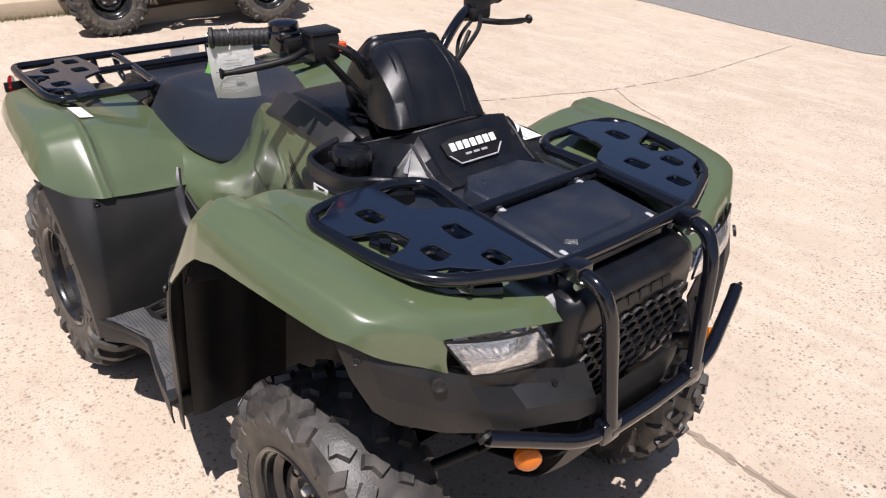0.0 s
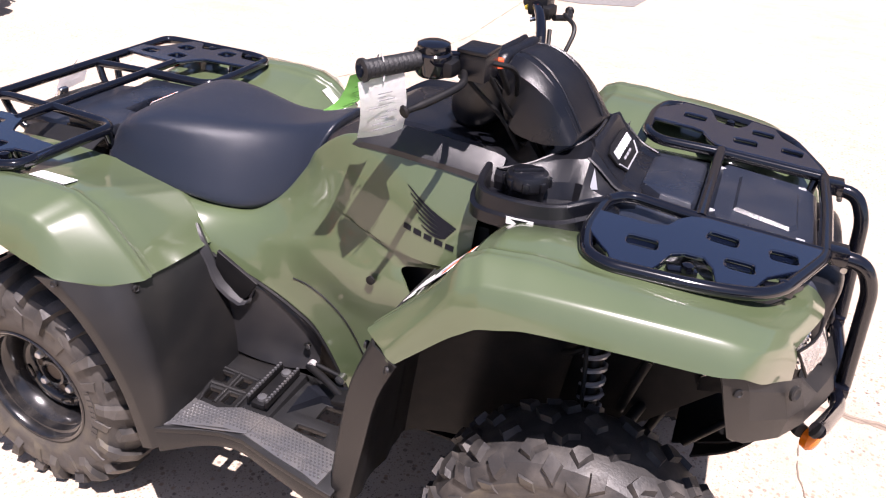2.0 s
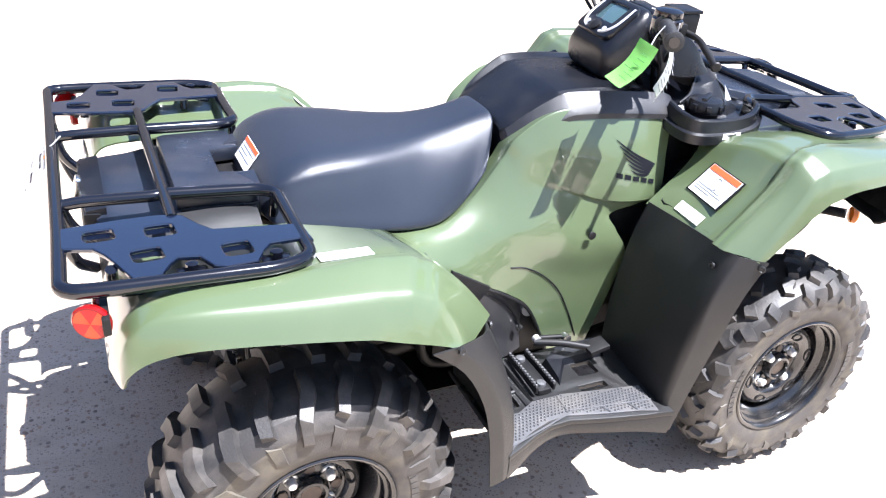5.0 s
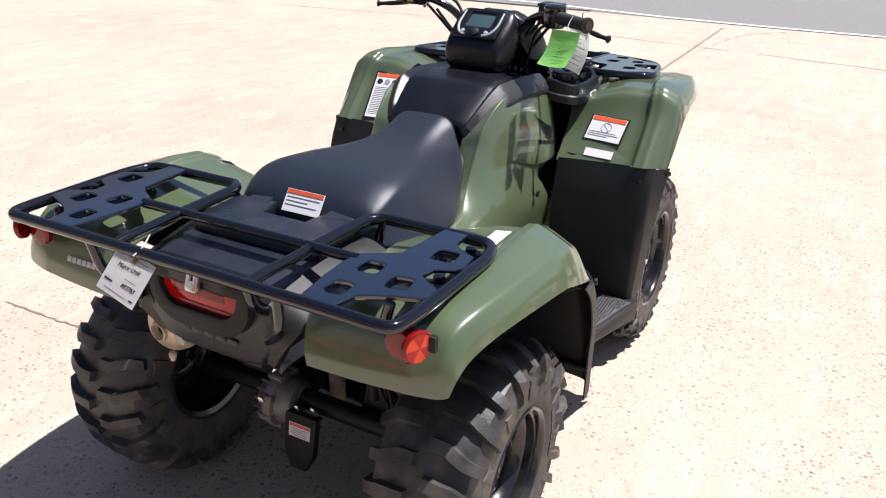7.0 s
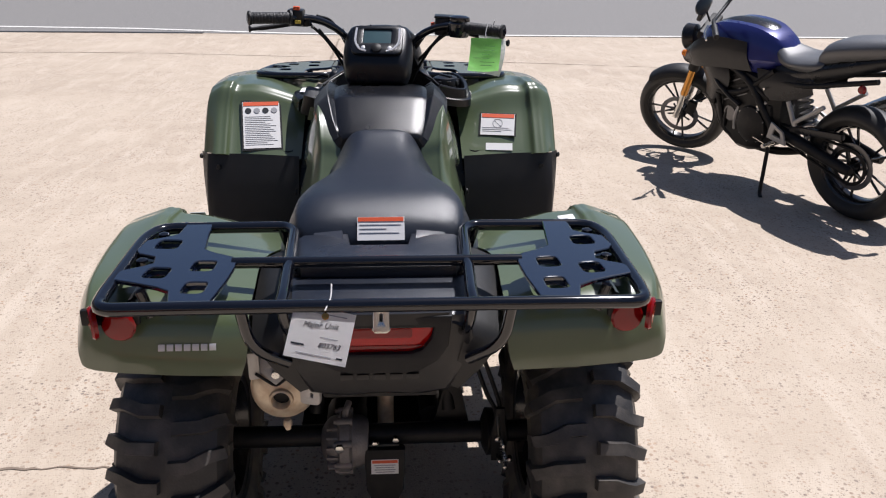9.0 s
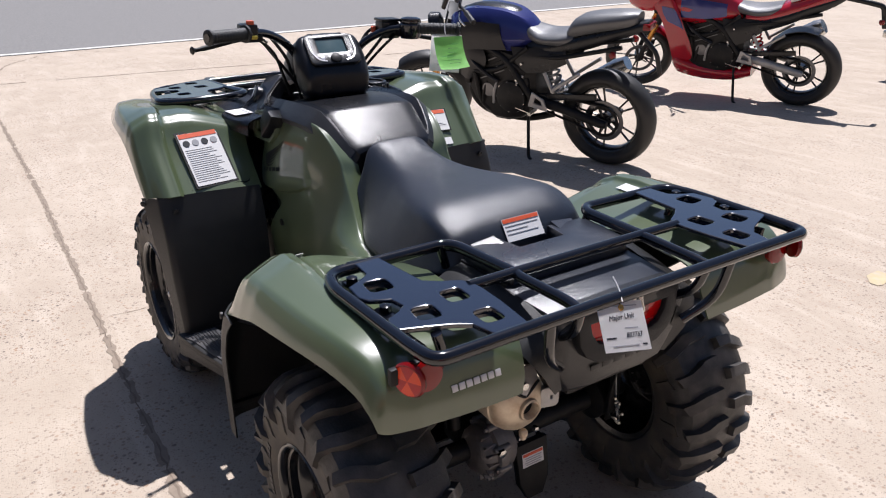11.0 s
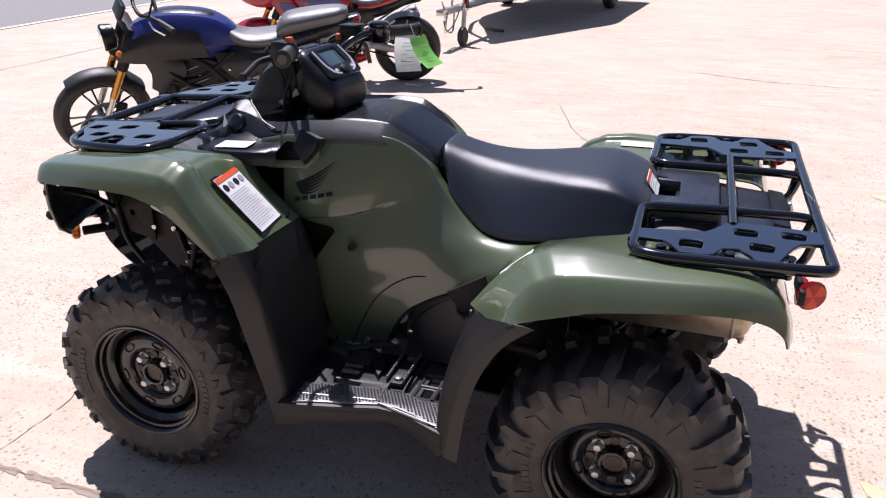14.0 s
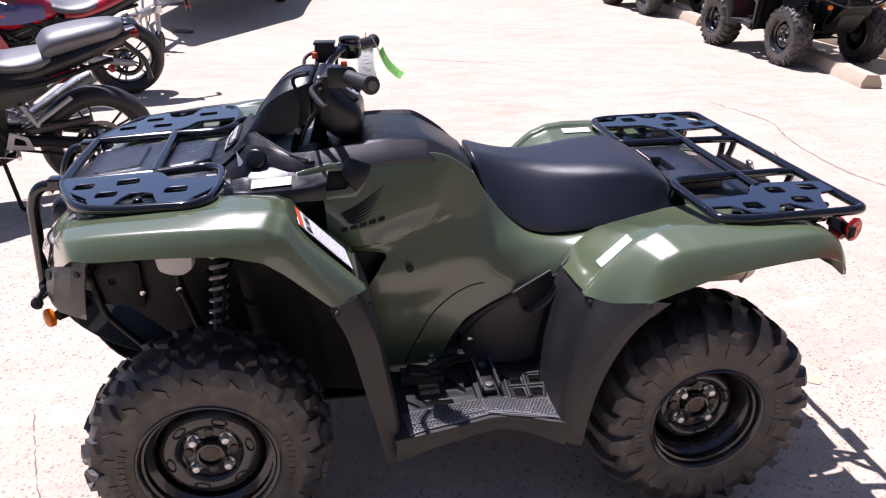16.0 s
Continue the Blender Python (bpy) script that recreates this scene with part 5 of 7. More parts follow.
    for s in (1, -1):
        part("rack_tube", tube([(-.015, .178 * s, 0), (-.148, .162 * s, 0), (-.182, .205 * s, 0), (-.186, .345 * s, 0), (-.168, .418 * s, 0), (-.130, .436 * s, 0), (.020, .417 * s, 0), (.096, .392 * s, 0),
                                (.134, .352 * s, 0), (.166, .275 * s, 0), (.196, .200 * s, 0), (.201, .150 * s, 0)], .0116, .04, seg=12), GLOSS, fr)
        part("rack_tube", tube([(-.015, .178 * s, 0), (.197, .180 * s, 0)], .0108, seg=12), GLOSS, fr)
        out = [(-.184, .275), (-.184, .345), (-.150, .392), (-.136, .408), (-.126, .430), (-.066, .424), (-.058, .404), (-.044, .354), (-.022, .339), (.008, .336), (.027, .366), (.036, .408), (.088, .388), (.106, .340), (.150, .292), (.164, .276),
               (.190, .216), (.194, .192), (.165, .190), (-.004, .190), (-.030, .200), (-.047, .222), (-.064, .262), (-.090, .272)]
        hol = [ring2d(-.092, .345, .056, .042, .013, -.06), ring2d(.030, .254, .056, .042, .013, .06), ring2d(.064, .332, .052, .040, .013, -.05), ring2d(.130, .258, .050, .042, .013, -.08)]
        part("rack_plate", pierced(out, hol, s, pose(0, 0, 0)), RACKPLATE, fr, "stamped black rack plate", angle=14, recalc=False)
        for xx, yy in ((-.17, .36), (.06, .39), (.185, .185), (-.015, .182)):
            part("rack_leg", tube([(xx, yy * s, 0), (xx - .004, (yy - .02) * s, -.045)], .009), GLOSS, fr)
        for xx, yy in ((-.020, .372), (.128, .335)):
            part("rack_bracket", box((.050, .020, .022), pose(xx, yy * s, -.012, 0, 0, -20 * s), .005), GLOSS, fr)
            part("bracket_bolt", lathe([(-.006, .011), (.006, .010), (.009, .004)], pose(xx + .008, (yy + .004) * s, .003, 90, 0, 0), 8), GLOSS, fr)
        part("under_rail", tube([(-.16, .404 * s, -.030), (.03, .398 * s, -.032), (.110, .362 * s, -.030), (.165, .275 * s, -.026)], .0095, .04, seg=8), GLOSS, fr)
    part("rack_tube", tube([(-.015, -.182, .003), (-.015, .182, .003)], .0112, seg=12), GLOSS, fr)
    part("rack_tube", tube([(.199, -.18, 0), (.203, 0, 0), (.199, .18, 0)], .0120, .03, seg=12), GLOSS, fr)

    rr = new("rear_rack")
    rr.parent = q
    rr["label"] = "gloss black tubular rear cargo rack with pierced plates"
    rr.matrix_basis = pose(-.81, 0, .829, 0, .8, 0)
    part("rack_tube", tube([(-.203, -.30, 0), (-.203, .30, 0)], .0125, seg=12), GLOSS, rr)
    for s in (1, -1):
        part("rack_tube", tube([(-.203, .30 * s, 0), (-.205, .470 * s, 0), (-.150, .477 * s, 0), (.120, .482 * s, 0), (.182, .462 * s, 0), (.185, .200 * s, 0), (.155, .180 * s, 0), (-.018, .170 * s, .002)], .0125, .042, seg=12), GLOSS, rr)
        part("rack_tube", tube([(-.018, .168 * s, .002), (-.040, .172 * s, .001), (-.16, .166 * s, 0), (-.20, .168 * s, -.004)], .0112, .02, seg=12), GLOSS, rr)
        out = [(.188, .358), (.193, .414), (.172, .406), (.122, .410), (.106, .430), (.088, .464), (.040, .470), (.022, .461), (.004, .426), (-.030, .420), (-.046, .440), (-.060, .466), (-.074, .476), (-.100, .472), (-.118, .425), (-.134, .388), (-.152, .362),
               (-.203, .350), (-.203, .287), (-.110, .274), (-.050, .270), (-.022, .272), (-.003, .281), (.018, .318), (.038, .343)]
        hol = [ring2d(-.141, .322, .053, .045, .014, -.06), ring2d(-.045, .326, .053, .047, .014, -.06), ring2d(-.074, .404, .053, .047, .014, -.12), ring2d(.066, .418, .052, .050, .014, -.08)]
        part("rack_plate", pierced(out, hol, s, pose(0, 0, 0)), RACKPLATE, rr, "stamped black rack plate", angle=14, recalc=False)
        part("rack_stay", tube([(-.198, .165 * s, 0), (-.180, .160 * s, -.06), (-.10, .15 * s, -.11)], .010, .03), GLOSS, rr)
        part("rack_stay", tube([(-.200, .235 * s, 0), (-.185, .225 * s, -.09), (-.150, .165 * s, -.14)], .0105, .04), GLOSS, rr)
        for xx, yy in ((.10, .40), (-.13, .42), (.180, .21)):
            part("rack_leg", tube([(xx, yy * s, 0), (xx, (yy - .015) * s, -.05)], .010), GLOSS, rr)
        for xx, yy in ((-.012, .446), (.125, .440)):
            part("rack_bracket", box((.052, .026, .026), pose(xx, yy * s, -.016), .006), GLOSS, rr)
            part("bracket_bolt", lathe([(-.006, .012), (.010, .011), (.013, .004)], pose(xx, (yy + .002) * s, .000, 90, 0, 0), 8), GLOSS, rr)
        part("under_rail", tube([(-.12, .440 * s, -.030), (.10, .446 * s, -.032), (.165, .420 * s, -.030)], .0095, .04, seg=8), GLOSS, rr)
    part("rack_tube", tube([(-.020, -.278, .004), (-.020, .278, .004)], .0112, seg=12), GLOSS, rr)
    # tail box and rear panel
    part("tool_box_lid", plate([(-.115, -.150), (.090, -.170), (.120, -.150), (.120, .150), (.090, .170), (-.115, .150)], [], .05, pose(-.825, 0, .752, 0, -3, 0), .010), DECKPL, q, "black plastic tool box lid")
    cover = part("rear_cover", plate([(-.800, -.150), (-.790, -.157), (-.672, -.166), (-.655, -.158), (-.650, -.072), (-.712, -.064), (-.712, .064), (-.650, .072), (-.655, .158), (-.672, .166), (-.790, .157), (-.800, .150)],
                                 [], .024, pose(0, 0, .794, 0, .6, 0), .005), DECKPL, q, "flat black plastic cover behind the seat", angle=30)
    for s in (1, -1):
        part("cover_shoulder", loft([[Vector((x, y * s, z)) for x, y, z in r] for r in (
            [(-.705, .072, .806), (-.648, .076, .806), (-.648, .150, .802), (-.690, .152, .804)],
            [(-.690, .076, .816), (-.642, .080, .824), (-.642, .140, .818), (-.676, .142, .811)])], 1, 1, False), DECKPL, cover, angle=20)
        part("cover_skirt", box((.150, .010, .040), pose(-.725, .168 * s, .775, 8 * s, 0, 2 * s), .004), BLACKPL, cover)
    part("rear_cover_base", box((.13, .30, .07), pose(-.715, 0, .742), .008), DARK, q)
    for yy in (-.118, .118):
        part("cover_screw", lathe([(-.002, .007), (.002, .006), (.003, .002)], pose(-.79, yy, .780, 90, 0, 0), 10), SILVER, q)
    for s in (1, -1):
        part("rear_side_trim", patch([
            [(-.66, .176, .792), (-.66, .205, .786), (-.66, .245, .768)],
            [(-.75, .176, .795), (-.75, .21, .785), (-.75, .245, .765)],
            [(-.92, .160, .770), (-.92, .20, .750), (-.92, .235, .730)],
            [(-.955, .155, .72), (-.955, .185, .70), (-.955, .200, .68)],
            [(-.940, .130, .62), (-.940, .145, .615), (-.940, .150, .612)]], 3, 3, .004, s), GUARD, q)
    part("tail_panel", loft(half_rings([
        [(-.90, 0, .775), (-.90, .15, .770), (-.90, .185, .73), (-.90, .14, .60), (-.90, 0, .595)],
        [(-.945, 0, .772), (-.945, .145, .768), (-.945, .178, .73), (-.940, .130, .612), (-.940, 0, .607)],
        [(-.955, 0, .765), (-.955, .138, .762), (-.955, .168, .73), (-.948, .122, .620), (-.948, 0, .615)]]), 2, 2), BLACKPL, q, "black plastic tail panel")
    tl = [(-.106, .766), (-.100, .738), (-.082, .714), (-.060, .706), (.060, .706), (.082, .714), (.100, .738), (.106, .766)]
    rear = frame_at((-.952, 0, .735), (0, 1, 0), (.05, 0, 1))
    lamp = part("tail_light", plate([(y, z - .735) for y, z in tl], [], .012, rear, .004), REDGLASS, q, "wide translucent red tail light lens")
    part("lamp_band", plate([(-.078, -.013), (-.056, -.026), (.056, -.026), (.078, -.013)], [], .004, rear @ pose(0, 0, -.0085), .001), REDLENS, lamp, "darker red lower band")
    part("lamp_core", plate(ring2d(.004, .012, .128, .017, .004), [], .003, rear @ pose(0, 0, -.0085), .001), REDLENS, lamp, "dark bulb housing behind the lens")
    part("lamp_lip", loft([[Vector((x, y, z)) for x, y, z in r] for r in (
        [(-.93, -.128, .796), (-.966, -.128, .791), (-.968, -.128, .770), (-.93, -.128, .766)],
        [(-.93, 0, .798), (-.974, 0, .793), (-.976, 0, .771), (-.93, 0, .766)],
        [(-.93, .128, .796), (-.966, .128, .791), (-.968, .128, .770), (-.93, .128, .766)])], 3, 1, False), BLACKPL, q, "black lip over the tail light")
    ring = [(-.128, .046), (-.122, -.010), (-.106, -.036), (-.078, -.054), (-.050, -.060), (.050, -.060), (.078, -.054), (.106, -.036), (.122, -.010), (.128, .046)]
    part("lamp_surround", plate(ring, [[(y, z - .735) for y, z in tl]], .022, rear @ pose(0, 0, -.006), .005), MATTPL, q, "deep black surround of the tail light", angle=30)
    for k in range(5):
        part("brand_bar", box((.002, .024, .011), pose(-.9525, (k - 2) * .031, .650, 0, 4, 0), .0008), BLACKPL, q)
    catch = part("lock_catch", plate(ring2d(0, 0, .026, .046, .005), [ring2d(0, .004, .009, .018, .003)], .006, frame_at((-.979, -.005, .786), (0, -1, 0), (.35, 0, 1)), .002), STEEL, q, "silver lock catch")
    part("catch_tongue", box((.016, .034, .008), pose(-.980, -.005, .768, 0, 20, 0), .003), STEEL, catch)
    for k in range(7):
        part("name_bar", box((.002, .0120, .0125), pose(-.9535, .392 - k * .0152, .722, 0, 22, 0), .0008), SILVER, q)
    # driveline at the rear
    part("rear_axle", tube([(-.635, -.36, .288), (-.635, .36, .288)], .026, seg=14), DARK, q)
    fd = part("final_drive", lathe([(-.056, .030), (-.054, .050), (-.040, .060), (-.018, .063), (-.012, .073), (.010, .073), (.016, .064), (.036, .058), (.048, .044), (.056, .030)], pose(-.650, .090, .282), 28), CASTING, q, "cast aluminium final drive housing")
    for k in range(8):
        a = 2 * math.pi * (k + .35) / 8
        part("housing_boss", lathe([(-.018, .009), (.014, .010), (.017, .0085), (.017, .006), (.024, .006), (.026, .003)], pose(-.650 + .070 * math.cos(a), .090, .282 + .070 * math.sin(a)), 10), CASTING, fd)
    for k in range(7):
        a = math.radians(118 + k * 21)
        part("housing_rib", box((.014, .030, .005), pose(-.650 + .060 * math.cos(a), .116, .282 + .060 * math.sin(a), 0, -math.degrees(a), 0), .001), CASTING, fd)
    part("housing_neck", lathe([(-.05, .034), (-.02, .046), (.02, .050), (.05, .050)], pose(-.585, .090, .290, 0, 0, -90), 20), DARK, fd)
    part("breather_stub", tube([(-.655, .090, .350), (-.650, .086, .372), (-.630, .080, .378)], .008, .01, seg=8), CASTING, fd)
    part("filler_plug", lathe([(0, .012), (.010, .011), (.012, .004)], pose(-.716, .100, .312, 0, 0, 90), 6), STEEL, fd)
    part("skid_block", plate([(-.044, .040), (.044, .040), (.040, -.060), (.020, -.100), (-.020, -.100), (-.040, -.060)], [], .014, frame_at((-.700, -.004, .246), (0, -1, 0), (.18, 0, 1)), .004), DARK, q, "black skid block below the axle")
    dl = frame_at((-.7105, -.004, .249), (0, -1, 0), (.18, 0, 1))
    decal("axle_label", .064, .037, dl, q, PAPER)
    decal("axle_label_head", .060, .007, dl @ pose(0, .013, 0), q, WARN, .001)
    for k in range(4):
        decal("text_bar", .050 - .006 * (k % 2), .0018, dl @ pose(0, .004 - k * .0058, 0), q, GREYINK, .0008)
    for p in ((-.684, .019, .296), (-.684, -.044, .282), (-.684, -.030, .306)):
        part("axle_bolt", lathe([(-.006, .008), (.006, .008), (.007, .004)], pose(*p, 0, 0, 90), 6), STEEL, q)
    # rear brake and its linkage
    part("rear_drum", lathe([(-.030, .036), (-.024, .056), (.020, .058), (.028, .040), (.034, .020)], pose(-.635, -.270, .288), 24), DARK, q)
    part("brake_arm", plate([(-.012, -.055), (.012, -.055), (.016, .02), (.008, .10), (-.008, .10), (-.016, .02)], [ring2d(0, -.04, .010, .010, .003)], .006, frame_at((-.700, -.272, .305), (0, -1, 0), (-.1, .05, 1)), .002), DARK, q, "black brake arm")
    for yy, zz in ((-.284, .300), (-.268, .322), (-.276, .258), (-.300, .262), (-.290, .240)):
        part("linkage_bolt", lathe([(-.008, .0062), (.006, .0062), (.008, .003)], pose(-.712, yy, zz, 0, 0, 90), 8), STEEL, q)
    part("return_spring", coil((-.708, -.292, .246), (-.708, -.276, .318), .0055, .0016, 9, 6), STEEL, q, "bright return spring")
    part("linkage_rod", tube([(-.710, -.266, .405), (-.712, -.272, .330), (-.712, -.288, .285)], .0035, .01, seg=6), STEEL, q)
    for k, yy in enumerate((-.206, -.228)):
        part("brake_cable", tube(spline([(-.62, yy * .75, .68), (-.69, yy, .537), (-.70, yy - .034, .44), (-.70, -.262 - .012 * k, .392), (-.706, -.268 - .012 * k, .32)], 5), .0052, seg=8), DARK, q)
    part("axle_gusset", plate([(-.046, 0), (.046, 0), (.016, .135), (-.016, .135)], [], .020, frame_at((-.60, -.167, .270), (0, 1, 0), (0, 0, 1)), .004), DARK, q)
    part("damper", lathe([(-.065, .018), (-.060, .021), (.060, .021), (.065, .014)], pose(-.552, -.006, .310, 90, 0, 0), 18), EXHAUST, q, "brown-stained damper body")
    part("swing_arm", tube([(-.20, -.10, .33), (-.58, -.12, .30)], .03), DARK, q)
    part("swing_arm", tube([(-.20, .06, .33), (-.58, .08, .30)], .035), DARK, q)
    part("rear_frame_plate", box((.30, .22, .02), pose(-.78, 0, .60), .006), DARK, q)
    end = pose(-.715, .192, .580, 0, 0, 90)
    mf = part("muffler", lathe([(-.20, .048), (-.18, .060), (.150, .064), (.166, .063), (.178, .057), (.188, .046), (.194, .032), (.197, .024), (.204, .0225), (.206, .019), (.202, .0165), (.150, .0160)], end, 36), EXHAUST, q, "heat-stained steel exhaust muffler")
    part("tail_pipe", lathe([(.188, .0165), (.150, .0165), (.149, .003)], end, 20), DARK, mf)
    part("muffler_seam", lathe([(.146, .0640), (.148, .0662), (.153, .0662), (.155, .0640)], end, 36), EXHAUST, mf)
    part("muffler_bracket", plate([(-.040, .034), (.040, .034), (.034, .012), (.0, -.014), (-.034, .012)], [ring2d(0, .012, .010, .010, .003)], .007, frame_at((-.902, .200, .626), (0, 1, 0), (.55, 0, 1)), .003), ALU, mf, "pressed steel hanger bracket")
    part("bracket_edge", tube([(-.909, .238, .636), (-.912, .200, .608), (-.909, .166, .636)], .0030, .01, seg=6), DARK, mf)
    part("bracket_bolt", lathe([(-.004, .009), (.006, .008), (.007, .004)], pose(-.906, .200, .632, 0, 0, 90), 8), STEEL, mf)
    part("muffler_strap", box((.055, .022, .060), pose(-.880, .245, .650, 0, 0, 10), .005), ALU, mf)
    part("muffler_lug", plate(ring2d(0, 0, .036, .040, .008), [ring2d(-.004, 0, .010, .014, .003)], .008, frame_at((-.905, .136, .586), (.25, 1, 0), (0, 0, 1)), .003), ALU, mf, "drilled fixing lug")
    part("muffler_drain", lathe([(-.012, .006), (-.004, .006), (-.004, .009), (.006, .009), (.010, .006)], pose(-.893, .186, .508, 90, 0, 0), 8), EXHAUST, mf)
    part("exhaust_pipe", tube(spline([(-.51, .192, .58), (-.35, .20, .56), (-.1, .19, .50), (.15, .10, .48)], 5), .022), EXHAUST, q)

    # labels
    def label_sheet(m, w, h, head, lines, icons=0):
        if h > .06:
            # flat dark border sheet, a little larger than the label; no recess is cut
            decal("label_recess", w * 1.10, h * 1.08, m @ pose(0, 0, -.0012), q, DARK)
        sh = decal("warning_label", w, h, m, q, PAPER)
        sh["label"] = "white warning label with orange heading"
        decal("label_heading", w * .96, head, m @ pose(0, h / 2 - head / 2 - .001, .0008), sh, WARN, .0004)
        for k in range(icons if icons > 1 else 0):
            bm = lathe([(0, w * .088), (.0012, w * .084)], m @ pose((k - (icons - 1) / 2) * w * .235, h / 2 - head - w * .16, .0010, 90, 0, 0), 16)
            part("label_icon", bm, GREYINK if k % 2 else INK, sh)
        if icons == 1:
            cy = h / 2 - head - w * .20
            part("label_icon", tube([m @ Vector((.016 * math.cos(a), cy + .016 * math.sin(a), .0010)) for a in [2 * math.pi * i / 20 for i in range(20)]], .0011, closed=True, seg=5), GREYINK, sh)
            part("label_icon", tube([m @ Vector((-.011, cy + .011, .0010)), m @ Vector((.011, cy - .011, .0010))], .0011, seg=5), GREYINK, sh)
        y0 = h / 2 - head - (w * .32 if icons else .004)
        n = max(1, int((y0 + h / 2 - .004) / lines))
        rng = random.Random(int(h * 1e4))
        for k in range(n):
            ww = w * rng.uniform(.55, .88)
            decal("text_bar", ww, lines * .15, m @ pose(-(w * .9 - ww) / 2, y0 - (k + .5) * lines, .0008), sh, GREYINK, .0003)
        return sh

    bpy.context.view_layer.update()

    def onto(name, origin, way, up, lift=.0012):
        """A pose lying on the first surface of a named part that a ray meets, its y towards up."""
        best = None
        for ob in q.children:
            if ob.type == "MESH" and ob.name.startswith(name):
                hit, loc, nrm, _ = ob.ray_cast(Vector(origin), Vector(way))
                if hit and (best is None or (loc - Vector(origin)).length < best[0]):
                    best = ((loc - Vector(origin)).length, loc, nrm if nrm.dot(Vector(way)) < 0 else -nrm)
        _, loc, n = best
        return frame_at(loc + n * lift, Vector(up).cross(n), Vector(up) - n * Vector(up).dot(n))

    tm = onto("shoulder_tray", (.442, .243, 1.2), (0, 0, -1), (0, -1, 0), .005)
    decal("tray_label", .096, .056, tm, q, PAPER)
    decal("tray_label_head", .090, .004, tm @ pose(0, .016, .0006), q, GREYINK)
    label_sheet(onto("front_fender", (.0, .392, .812), (1, 0, 0), (0, 0, 1), .003), .118, .170, .014, .0068, 4)
    label_sheet(onto("front_fender", (.0, -.385, .812), (1, 0, 0), (0, 0, 1), .003), .112, .080, .014, .0066, 1)
    decal("small_label", .088, .026, onto("front_fender", (.0, -.385, .752), (1, 0, 0), (0, 0, 1), .002), q, PAPER)
    label_sheet(onto("seat", (-1.2, -.003, .824), (1, 0, 0), (0, 0, 1), .003), .102, .052, .009, .009, 0)
    decal("fender_label", .098, .036, onto("rear_fender", (-.562, -.434, 1.2), (0, 0, -1), (0, -1, 0), .003), q, PAPER)
    decal("fender_label", .036, .100, onto("rear_fender", (-.378, .440, 1.2), (0, 0, -1), (-.7, 0, .7), .002), q, PAPER)
    for s in (1, -1):
        def onto_panel(x, z):
            return onto("side_panel", (x, .6 * s, z), (0, -s, 0), (0, 0, 1), .0016).translation
        for k in range(6):
            xa, za = .164 + k * .0085, .872 - k * .0142
            xb, zb = .279 - k * .0035, .806 - k * .0042
            bm = bmesh.new()
            rows = []
            for i in range(9):
                u = i / 8
                x, z = xa + (xb - xa) * u, za + (zb - za) * u - .006 * math.sin(math.pi * u)
                w = .0008 + .0024 * min(1, u * 1.6) - (.0015 if u > .9 else 0)
                rows.append([bm.verts.new(onto_panel(x + .35 * d, z + d)) for d in (w, -w)])
            for a, b in zip(rows, rows[1:]):
                bm.faces.new((a[0], a[1], b[1], b[0]))
            bmesh.ops.solidify(bm, geom=bm.faces[:], thickness=.0008)
            part("wing_badge", bm, INK, q)
        for k in range(5):
            bm = bmesh.new()
            x, z = .176 + k * .0238, .7895 - k * .0056
            vs = [bm.verts.new(onto_panel(x + dx, z + dz - dx * .23)) for dx, dz in ((-.0088, .0056), (.0088, .0056), (.0088, -.0056), (-.0088, -.0056))]
            bm.faces.new(vs)
            bmesh.ops.solidify(bm, geom=bm.faces[:], thickness=.0008)
            part("brand_bar", bm, INK, q)
    return q


